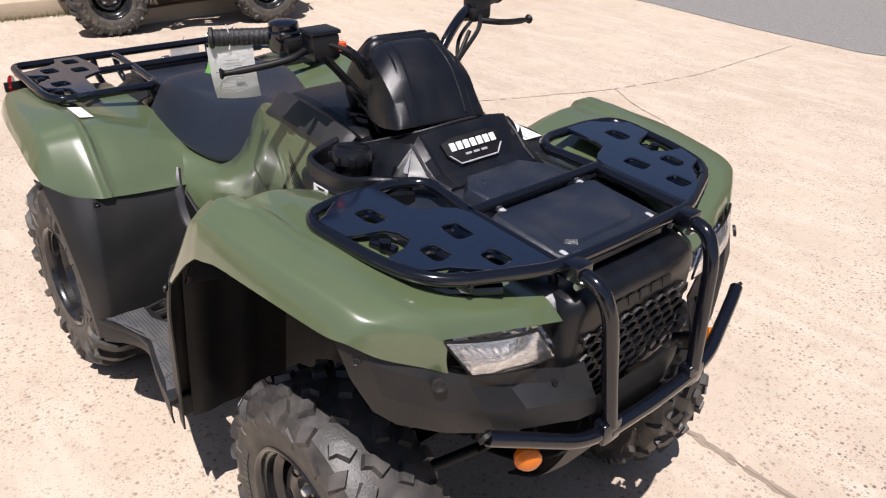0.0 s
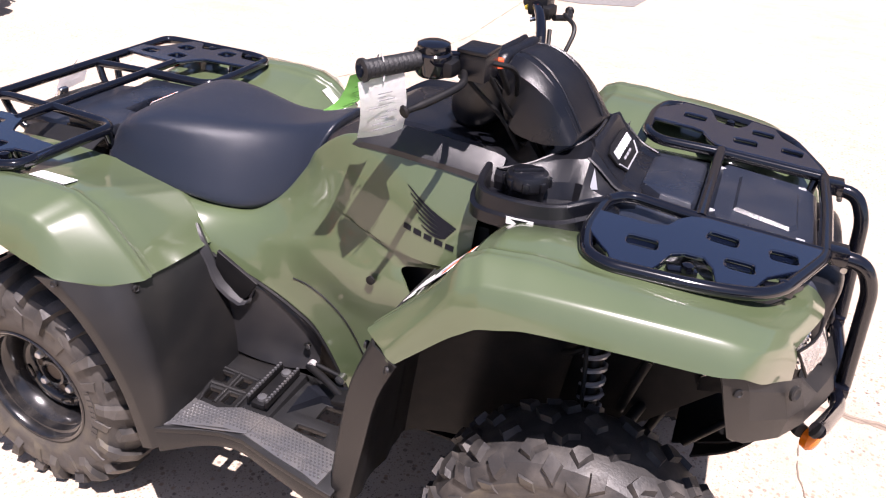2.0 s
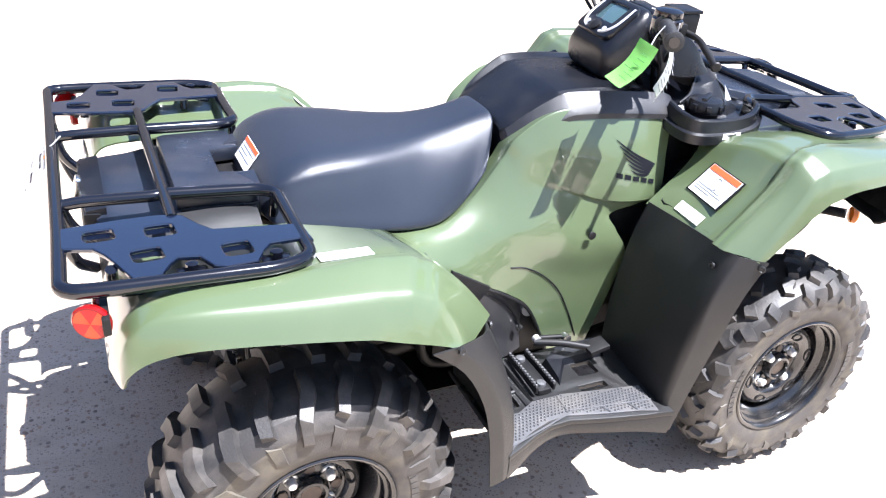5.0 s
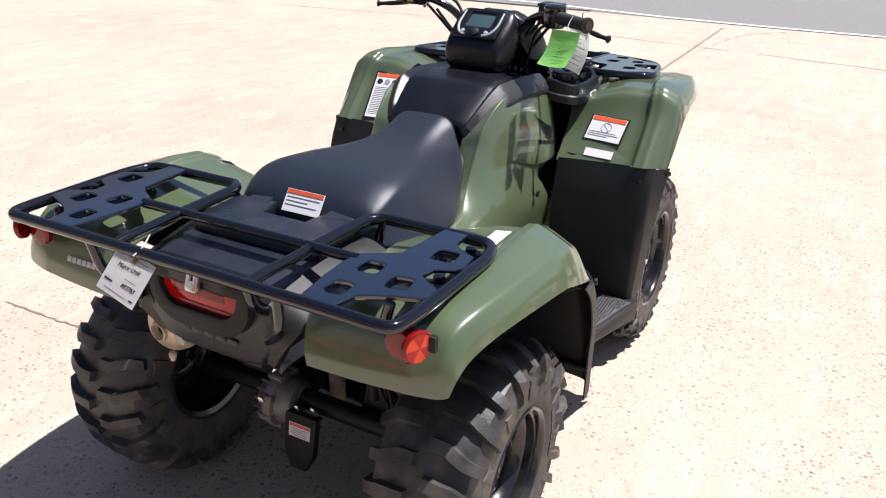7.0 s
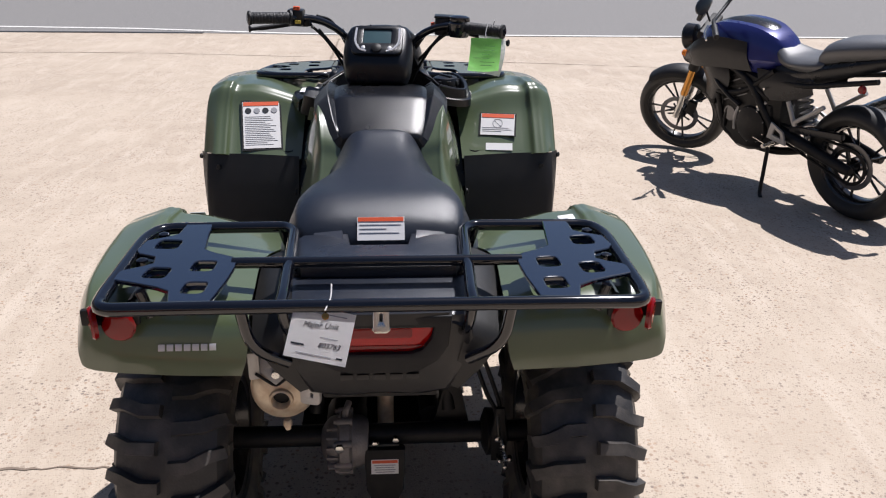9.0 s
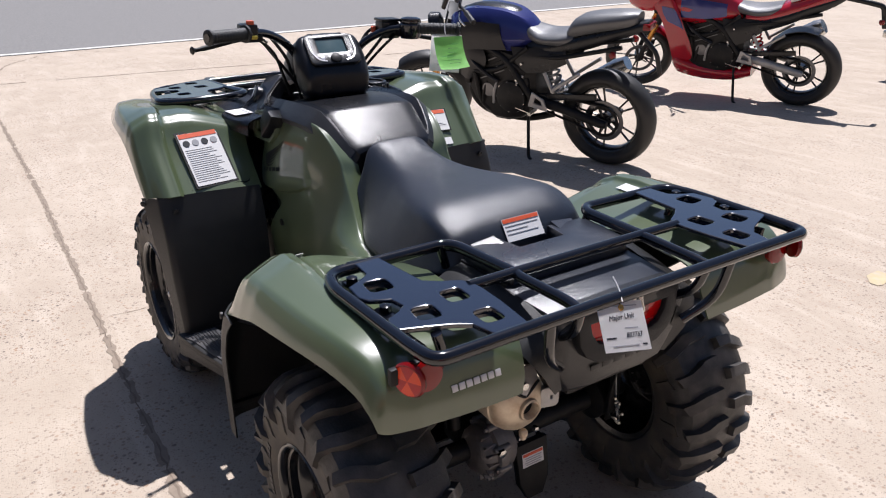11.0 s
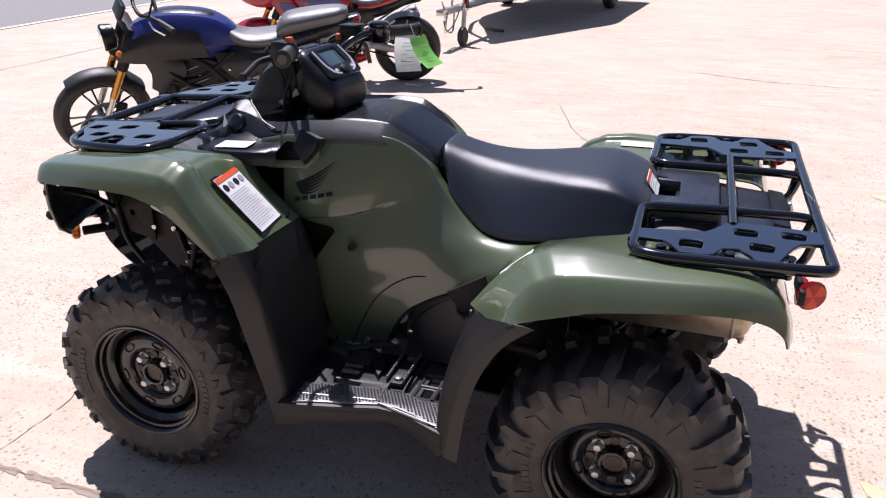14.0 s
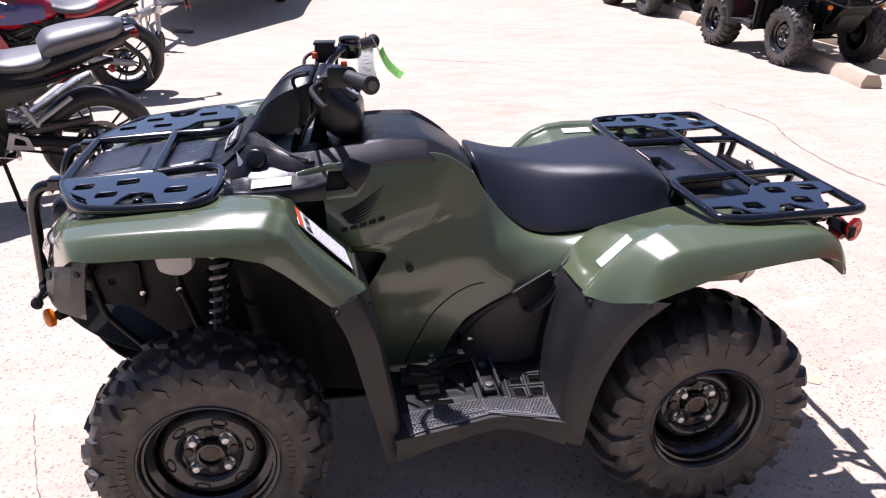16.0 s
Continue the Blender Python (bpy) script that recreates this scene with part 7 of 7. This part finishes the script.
        part("headlamp", lathe([(-.07, .04), (-.05, .085), (.02, .095), (.03, .088), (.04, .05), (.042, .01)], pose(wb - .13, 0, .82, 0, 0, -90) @ Matrix.Diagonal((.85, .85, .85, 1)), 28), BLACKPL, b, "round headlamp in black housing")
        part("headlamp_lens", lathe([(.030, .084), (.038, .06), (.041, .01)], pose(wb - .127, 0, .82, 0, 0, -90) @ Matrix.Diagonal((.85, .85, .85, 1)), 28), CHROME, b)
        part("meter", box((.03, .13, .09), pose(wb - .24, 0, .985, 0, -30, 0), .01), BLACKPL, b)
        for s in (1, -1):
            part("tank_wing", patch([[(.66, .150, .88), (.64, .168, .80), (.62, .150, .72)], [(.84, .188, .895), (.84, .208, .81), (.83, .190, .72)], [(1.00, .190, .860), (1.02, .215, .780), (1.00, .200, .70)], [(1.14, .165, .775), (1.16, .175, .735), (1.15, .165, .70)]], 3, 3, .004, s), BLACKPL, b, "black tank wing")
            part("radiator_shroud", patch([[(1.06, .13, .80), (1.02, .155, .72), (.98, .150, .62), (1.00, .13, .52)], [(.94, .17, .79), (.90, .19, .70), (.88, .18, .60), (.93, .15, .50)], [(.78, .165, .72), (.76, .175, .66), (.78, .17, .60), (.84, .15, .54)]], 4, 3, .004, s), BLACKPL, b, "matt black radiator shroud")
            part("side_cover", patch([[(.60, .13, .74), (.56, .15, .66), (.50, .14, .58)], [(.40, .12, .74), (.38, .14, .68), (.36, .13, .60)], [(.22, .11, .75), (.22, .13, .71), (.22, .12, .66)]], 3, 3, .004, s), BLACKPL, b)
            part("indicator", lathe([(-.012, .014), (0, .022), (.012, .018), (.016, .006)], pose(-.10, .16 * s, .76), 14), REDLENS, b)
        part("muffler", tube_into(bmesh.new(), [(.46, -.13, .30), (.30, -.16, .40), (.02, -.19, .56), (-.04, -.192, .595)], [.03, .050, .058, .045], seg=16), STEEL, b, "short upswept silver muffler")
        part("front_indicator", lathe([(-.012, .012), (0, .02), (.012, .018), (.014, .006)], pose(wb - .16, .17, .80), 14), AMBER, b)
    else:
        part("rider_seat", loft(half_rings([ring(.18, .84, .76, .11), ring(.28, .815, .74, .14), ring(.40, .805, .74, .13), ring(.52, .825, .75, .09)]), 4, 3), BIKESEAT, b, "grey vinyl rider seat", angle=60)
        part("tail_cowl", loft(half_rings([ring(-.34, .985, .965, .03), ring(-.22, .965, .88, .07), ring(-.05, .915, .80, .105), ring(.12, .86, .73, .125), ring(.30, .79, .69, .13), ring(.44, .77, .68, .12)]), 3, 2), RED, b, "red tail cowl")
        part("under_tail", loft(half_rings([ring(-.34, .962, .945, .034), ring(-.20, .915, .84, .078), ring(-.03, .865, .76, .112), ring(.14, .80, .68, .132), ring(.32, .745, .62, .138), ring(.46, .73, .60, .13)]), 3, 2), BLACKPL, b, "black under tail")
        part("passenger_seat", loft(half_rings([ring(-.24, .985, .95, .05), ring(-.14, .975, .93, .085), ring(.02, .945, .89, .10), ring(.12, .92, .85, .09)]), 3, 3), WHITEGL, b, "pale passenger seat cover")
        part("plate_holder", tube([(-.22, 0, .90), (-.44, 0, .86), (-.52, 0, .84), (-.55, 0, .68)], .020, .03), BLACKPL, b)
        part("tail_light", box((.03, .12, .03), pose(-.33, 0, .965), .01), REDLENS, b)
        part("rear_indicator", lathe([(-.012, .014), (0, .022), (.012, .018), (.016, .006)], pose(-.53, .06, .74), 14), REDLENS, b)
        part("muffler", tube_into(bmesh.new(), [(.36, -.13, .36), (.20, -.16, .44), (-.05, -.18, .58), (-.10, -.18, .61)], [.03, .065, .075, .06], seg=12), STEEL, b, "silver muffler")
        part("belly_pan", loft(half_rings([ring(.36, .33, .24, .13), ring(.50, .31, .20, .15), ring(.75, .33, .19, .16), ring(.98, .38, .22, .13), ring(1.04, .36, .27, .08)]), 3, 2), RED, b, "red belly fairing")
        for s in (1, -1):
            part("side_fairing", patch([[(1.22, .10, .90), (1.20, .14, .80), (1.12, .16, .68), (1.05, .17, .50), (1.02, .15, .36)], [(1.05, .17, .88), (1.00, .20, .78), (.95, .21, .66), (.90, .20, .50), (.86, .17, .36)], [(.99, .17, .82), (.94, .20, .72), (.90, .20, .62), (.86, .19, .52), (.84, .17, .42)]], 4, 3, .004, s), RED, b, "red side fairing with blue panels")
            part("fairing_stripe", patch([[(1.12, .168, .80), (1.10, .178, .74), (1.06, .185, .68)], [(1.00, .206, .79), (.96, .214, .71), (.93, .214, .64)], [(.96, .204, .735), (.93, .208, .68), (.91, .206, .62)]], 3, 3, .003, s), BLUE, b)
            part("tank_stripe", patch([[(.58, .150, .84), (.58, .160, .79), (.58, .155, .74)], [(.75, .184, .87), (.75, .194, .81), (.75, .186, .72)], [(.95, .176, .88), (.95, .184, .81), (.95, .176, .72)]], 3, 3, .003, s), BLUE, b)
            part("side_cover", patch([[(.62, .14, .72), (.58, .16, .62), (.52, .15, .50)], [(.46, .13, .72), (.44, .15, .64), (.42, .14, .54)], [(.30, .12, .72), (.30, .13, .68), (.30, .12, .62)]], 3, 3, .004, s), BLACKPL, b)
        part("nose_fairing", loft(half_rings([ring(1.12, .98, .78, .15), ring(1.22, .97, .74, .16), ring(1.34, .91, .74, .13), ring(1.44, .84, .77, .07), ring(1.47, .81, .79, .03)]), 3, 3), RED, b, "red nose fairing")
        part("wind_screen", patch([[(1.06, -.12, 1.10), (1.08, 0, 1.14), (1.06, .12, 1.10)], [(1.18, -.13, 1.03), (1.20, 0, 1.06), (1.18, .13, 1.03)], [(1.30, -.10, .94), (1.32, 0, .96), (1.30, .10, .94)]], 4, 4, .003), BLACKPL, b, "dark wind screen")
    # front end turned to the side of the stand
    foot, head = Vector((wb + .01, 0, .30)), Vector((wb - .265, 0, .86))
    turned = Matrix.Translation(foot) @ Matrix.Rotation(radians(24 if sport else 30), 4, (head - foot).normalized()) @ Matrix.Translation(-foot)
    front = ("front_wheel", "fork", "brake_caliper", "front_mudguard", "front_indicator", "grip", "lever", "handlebar", "mirror", "triple_clamp", "meter") + (() if sport else ("headlamp",))
    for ob in b.children:
        if ob.name.startswith(front):
            ob.matrix_basis = turned @ ob.matrix_basis
    b.matrix_basis = m
    return b


def stand(p, q, lean):
    """Pose of a bike from its rear and front contact points, leaning on its side stand."""
    return pose(p[0], p[1], 0, 0, 0, math.degrees(math.atan2(q[1] - p[1], q[0] - p[0]))) @ pose(0, 0, 0, -lean, 0, 0)


motorcycle(False, "metallic blue naked motorcycle leaning on its side stand", stand((1.568, -2.517), (2.860, -2.027), 10))
motorcycle(True, "red white and blue sport motorcycle leaning on its side stand", stand((1.90, -5.00), (3.24, -4.45), 11))


# ---- boat trailer ----
def boat_trailer():
    t = thing("boat_trailer", "galvanised steel boat trailer with jockey wheel", "trailer")
    c = Vector((2.10, -6.75, .42))
    ax = Vector((1.65, -11.55, .42))
    d = (ax - c).normalized()
    n = Vector((-d.y, d.x, 0))
    part("draw_bar", tube([c, c + d * 2.2, c + d * 2.4], .045, seg=8), GALV, t)
    for s in (1, -1):
        part("side_rail", tube([c + d * 1.4, c + d * 2.6 + n * .62 * s, c + d * 6.0 + n * .70 * s], .042, .2, seg=8), GALV, t)
        w = new("trailer_wheel")
        w.parent = t
        w.matrix_basis = Matrix.Translation(ax + n * .88 * s + Vector((0, 0, -.13))) @ Matrix.Rotation(math.atan2(n.y, n.x) - math.pi / 2, 4, "Z")
        part("tyre", lathe([(-.07, .17), (-.09, .20), (-.088, .25), (-.06, .285), (0, .29), (.06, .285), (.088, .25), (.09, .20), (.07, .17)], seg=36, closed=False), BIKERUB, w)
        part("rim", lathe([(-.07, .175), (-.02, .16), (.03, .15), (.04, .06), (.06, .05), (.062, .01)], seg=30), WHITEGL, w, "white wheel rim")
        rows = []
        for k in range(6):
            a = radians(10 + k * 32)
            o = ax + n * .88 * s + Vector((0, 0, -.13))
            rows.append([tuple(o + d * (.36 * math.cos(a)) + n * y + Vector((0, 0, .36 * math.sin(a)))) for y in (-.12, 0, .12)])
        part("mudguard", patch(rows, 3, 2, .004), GALV, t)
        part("bunk", tube([c + d * 2.6 + n * .38 * s + Vector((0, 0, .14)), c + d * 6.0 + n * .42 * s + Vector((0, 0, .12))], .04, seg=8), DARK, t)
        part("tie_rod", tube([c + d * 2.2 + n * .1 * s, c + d * 2.0 + n * .30 * s + Vector((0, 0, .25))], .02), GALV, t)
    for k in (2.7, 3.8, 4.85, 5.8):
        part("cross_member", tube([c + d * k - n * .66, c + d * k + n * .66], .036, seg=8), GALV, t)
    part("axle", tube([ax - n * .85 + Vector((0, 0, -.13)), ax + n * .85 + Vector((0, 0, -.13))], .028), GALV, t)
    part("coupling", box((.16, .09, .07), Matrix.Translation(c - d * .06) @ Matrix.Rotation(math.atan2(d.y, d.x), 4, "Z"), .015), STEEL, t)
    part("coupling_lever", tube([c + Vector((0, 0, .03)), c - d * .08 + Vector((0, 0, .14))], .012), STEEL, t)
    j = c + d * .38 + n * -.10
    part("jockey_post", tube([j + Vector((0, 0, .42)) - Vector((0, 0, 0)) + d * .06, j + Vector((0, 0, -.26)) - d * .05], .028), GALV, t)
    part("jockey_wheel", lathe([(-.03, .03), (-.035, .09), (-.02, .11), (.02, .11), (.035, .09), (.03, .03)], Matrix.Translation((j - d * .06).xy.to_3d() + Vector((0, 0, .11))) @ Matrix.Rotation(math.atan2(n.y, n.x) - math.pi / 2, 4, "Z"), 24), BIKERUB, t)
    part("safety_chain", tube(spline([c + d * .1, c + d * .05 + Vector((0, 0, -.20)), c + d * .25 + Vector((0, 0, -.24)), c + d * .3], 5), .012, seg=6), STEEL, t)
    part("brake_handle", tube([c + d * .22 + Vector((0, 0, .05)), c + d * .30 + Vector((0, 0, .30)), c + d * .27 + Vector((0, 0, .38))], .013, .03), GALV, t, "galvanised hand brake lever")
    part("wiring_lead", tube(spline([c + d * .5, c + d * .3 + Vector((0, 0, -.16)), c + d * .08 + Vector((0, 0, -.22)), c - d * .02 + Vector((0, 0, -.10))], 5), .007, seg=6), DARK, t)
    part("jockey_clamp", lathe([(-.04, .05), (.04, .05)], Matrix.Translation(j + Vector((0, 0, .02))) @ pose(0, 0, 0, 90, 0, 0), 14), STEEL, t)
    part("jockey_crank", tube([j + Vector((0, 0, .42)) + d * .06, j + Vector((0, 0, .44)) + d * .06 + n * .10, j + Vector((0, 0, .52)) + d * .06 + n * .10], .009, .01), STEEL, t)
    for k in range(6):
        part("chain_link", tube([c + d * .02 + Vector((0, 0, -.05 - k * .034)) + (n if k % 2 else d) * x + Vector((0, 0, z)) for x, z in ((-.009, -.020), (.009, -.020), (.009, .020), (-.009, .020))], .004, .008, closed=True, seg=6), STEEL, t)
    w0 = c + d * .95
    part("winch_post", tube([w0, w0 + Vector((0, 0, .75)) + d * .1], .045, seg=8), GALV, t)
    part("reflector", box((.06, .012, .04), Matrix.Translation(c + d * .75 + n * .05) @ Matrix.Rotation(math.atan2(d.y, d.x), 4, "Z"), .004), AMBER, t)
    # hull on it
    h = thing("boat", "dark boat hull with yellow trim resting on the trailer", "boat")
    def ring(k, w, zk, zt):
        o = c + d * k
        pts = [(0, zk), (w * .5, zk + .10), (w * .85, zk + .28), (w, zt - .1), (w * 1.02, zt), (0, zt)]
        return [o + n * y + Vector((0, 0, z - .42)) for y, z in pts] + [o - n * y + Vector((0, 0, z - .42)) for y, z in reversed(pts[1:-1])]
    part("hull", loft([ring(.95, .03, .95, 1.22), ring(1.25, .14, .84, 1.24), ring(1.9, .42, .66, 1.24), ring(2.7, .75, .58, 1.22), ring(3.3, .98, .57, 1.21), ring(4.2, .98, .57, 1.20), ring(6.2, .98, .57, 1.18)], 3, 2), DARK, h)
    part("hull_stripe", tube([c + d * 1.0 + Vector((0, 0, .68)), c + d * 1.7 + n * .57 + Vector((0, 0, .66)), c + d * 2.6 + n * .87 + Vector((0, 0, .64)), c + d * 6 + n * 1.0 + Vector((0, 0, .6))], .03, .2), YELLOW, h)


boat_trailer()
board = thing("timber_block", "short dark timber block lying on the concrete under the boat", "timber", loc=pose(1.92, -8.37, 0))
part("block", box((.30, .07, .035), pose(0, 0, .0175, 0, 0, -33), .004), HUBRUST, board)

# ---- quad bikes ----
quad = quad_bike(GREEN, "olive green four-wheel quad bike with black racks parked on concrete", "olive green")
red = quad_bike(REDPL, "red and black quad bike parked beside a wheel stop", "red")
tagged(red, group="quad bikes parked in a row")
red.matrix_basis = pose(-4.78, -5.87, 0, 0, 0, 92)
for x, y, r in ((-4.92, -9.66, 92), (-4.9, -12.6, 92), (-5.05, 1.84, 80)):
    copy_thing(red, pose(x, y, 0, 0, 0, r))


def tag(name, w, h, m, mat, label, lines, ink, seed, curl=1.0):
    t = thing(name, label, "tag")
    rng = random.Random(seed)
    n = 6
    bm = bmesh.new()
    vs = [[bm.verts.new(m @ Vector((w * (i / n - .5), h * (j / n - 1), curl * (.010 * math.sin(i / n * 2.6) * (1 - j / n) + .012 * math.sin(j / n * 3.0))))) for j in range(n + 1)] for i in range(n + 1)]
    for i in range(n):
        for j in range(n):
            bm.faces.new((vs[i][j], vs[i + 1][j], vs[i + 1][j + 1], vs[i][j + 1]))
    bmesh.ops.solidify(bm, geom=bm.faces[:], thickness=.0012)
    part("card", bm, mat, t)
    for k in range(lines):
        ww = w * rng.uniform(.22, .55)
        y = -h * (.22 + .7 * k / lines)
        u = rng.uniform(-.18, .18) * w
        for sgn in (1, -1):
            zz = .010 * math.sin(1.3) * (-y / h) + .012 * math.sin((1 + y / h) * 3.0)
            part("text_bar", box((ww, h * .014, .0006), m @ pose(u, y, zz + (.004 if sgn > 0 else -.005)), 0), ink, t)
    part("string", tube(spline([m @ Vector((0, -.004, .010)), m @ Vector((.004, .02, .004)), m @ Vector((0, .045, 0))], 5), .0014, seg=6), PAPER, t)
    return t


def writing(body, size, m, parent):
    """Handwritten words as thin mesh letters."""
    cu = bpy.data.curves.new("writing", "FONT")
    cu.body, cu.size, cu.extrude, cu.shear, cu.resolution_u = body, size, .0003, .35, 2
    ob = bpy.data.objects.new("writing", cu)
    scene.collection.objects.link(ob)
    bpy.context.view_layer.update()
    me = bpy.data.meshes.new_from_object(ob.evaluated_get(bpy.context.evaluated_depsgraph_get()))
    bpy.data.objects.remove(ob)
    bm = bmesh.new()
    bm.from_mesh(me)
    bmesh.ops.transform(bm, matrix=m, verts=bm.verts)
    return part("writing", bm, INK, parent)


# the tags tied to the right grip and the rear rack
tag("paper_tag", .092, .112, frame_at((.156, -.332, 1.124), (.06, .087, .008), (.008, -.02, .12)), TAGPAPER, "white paper hang tag tied to the handlebar grip", 7, GREYINK, 3)
tag("card_tag", .090, .105, frame_at((.116, -.310, 1.124), (.020, .085, .0), (.055, -.030, .075)), LIME, "bright green card tag tied to the handlebar grip", 6, material("green_print", (.10, .30, .08), .6), 4)
tm = frame_at((-1.019, .0880, .8290), (-.010, -.100, -.0190), (.050, -.014, .066))
rear_tag = tag("paper_tag", .106, .090, tm, TAGPAPER, "white handwritten paper tag tied to the rear rack", 0, INK, 5, .05)
writing("Major Unit", .0135, tm @ pose(-.032, -.036, .0014, 0, 0, 5), rear_tag)
writing("803763", .0125, tm @ pose(.000, -.066, .0014, 0, 0, 2), rear_tag)
part("eyelet", lathe([(-.001, .0065), (.001, .0055), (.001, .003)], tm @ pose(.002, -.012, .0012, 90, 0, 0), 14), GOLD, rear_tag)
for w, h, x, y, ink in ((.030, .0016, .016, -.049, GREYINK), (.022, .0030, -.034, -.066, INK), (.060, .0012, -.004, -.080, GREYINK), (.078, .0018, .0, -.009, GREYINK), (.010, .0026, .040, -.079, INK)):
    part("text_bar", box((w, h, .0006), tm @ pose(x, y, .0012), 0), ink, rear_tag)


# ---- wheel stops, kerb and wall ----
def wheel_stop(x0, y0, x1, y1):
    a, b = Vector((x0, y0, 0)), Vector((x1, y1, 0))
    d = (b - a).normalized()
    n = Vector((-d.y, d.x, 0))
    prof = [(-.095, 0), (-.090, .05), (-.055, .115), (.055, .115), (.090, .05), (.095, 0)]
    rng = random.Random(int(abs(y0) * 100))
    rings = []
    for k in range(9):
        o = a.lerp(b, k / 8)
        rings.append([o + n * (y + rng.uniform(-.004, .004)) + Vector((0, 0, max(0, z + rng.uniform(-.004, .003)) if z else 0)) for y, z in prof])
    bm = loft(rings, 2, 1, False)
    return tagged(part("wheel_stop", bm, BARS, bevel=0), "weathered concrete wheel stop on the forecourt", "wheel stop", "wheel stops")


wheel_stop(-4.55, -4.10, -4.86, -5.90)
wheel_stop(-4.80, -7.84, -4.95, -9.66)
wheel_stop(-4.95, -10.9, -5.05, -12.7)
wheel_stop(-4.95, 1.05, -5.15, 2.9)
bm = bmesh.new()
box_into(bm, (.6, 40, .14), pose(-5.90, -4, .07), .02)
tagged(part("kerb", bm, BARS), "weathered pale concrete kerb", "kerb", kind="structure")
bm = bmesh.new()
box_into(bm, (.3, 40, 3.4), pose(-8.6, -4, 1.7), .02)
tagged(part("wall_west", bm, WALL), "plain rendered building wall", "wall", kind="structure")
# added wall, never in view: gives the glossy left side something dark to reflect
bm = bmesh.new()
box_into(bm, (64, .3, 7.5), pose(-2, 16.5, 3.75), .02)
tagged(part("wall_north", bm, material("brown_brick_paint", (.085, .075, .068), .8, vary=.2, scale=.6, grain=.3, grain_scale=20)), "plain dark brown wall, added out of view to darken reflections", "wall", kind="structure")
rng = random.Random(9)
bm = bmesh.new()
for k in range(500):
    o = Vector((-5.585 + rng.uniform(-.0, .05), rng.uniform(-.2, 1.4), 0)) if k % 3 else Vector((-.38 + rng.uniform(-.02, .02), .60 + rng.uniform(-.06, .12), 0))
    h = rng.uniform(.02, .06) * (1 if k % 3 else .45)
    d = Vector((rng.uniform(-1, 1), rng.uniform(-1, 1), 0)) * h * .6
    w = Vector((rng.uniform(-1, 1), rng.uniform(-1, 1), 0)).normalized() * .003
    bm.faces.new([bm.verts.new(p) for p in (o - w, o + w, o + d + Vector((0, 0, h)))])
tagged(part("weeds", bm, WEED, recalc=False), "small green weeds in the slab joint", "weeds", kind="stuff")
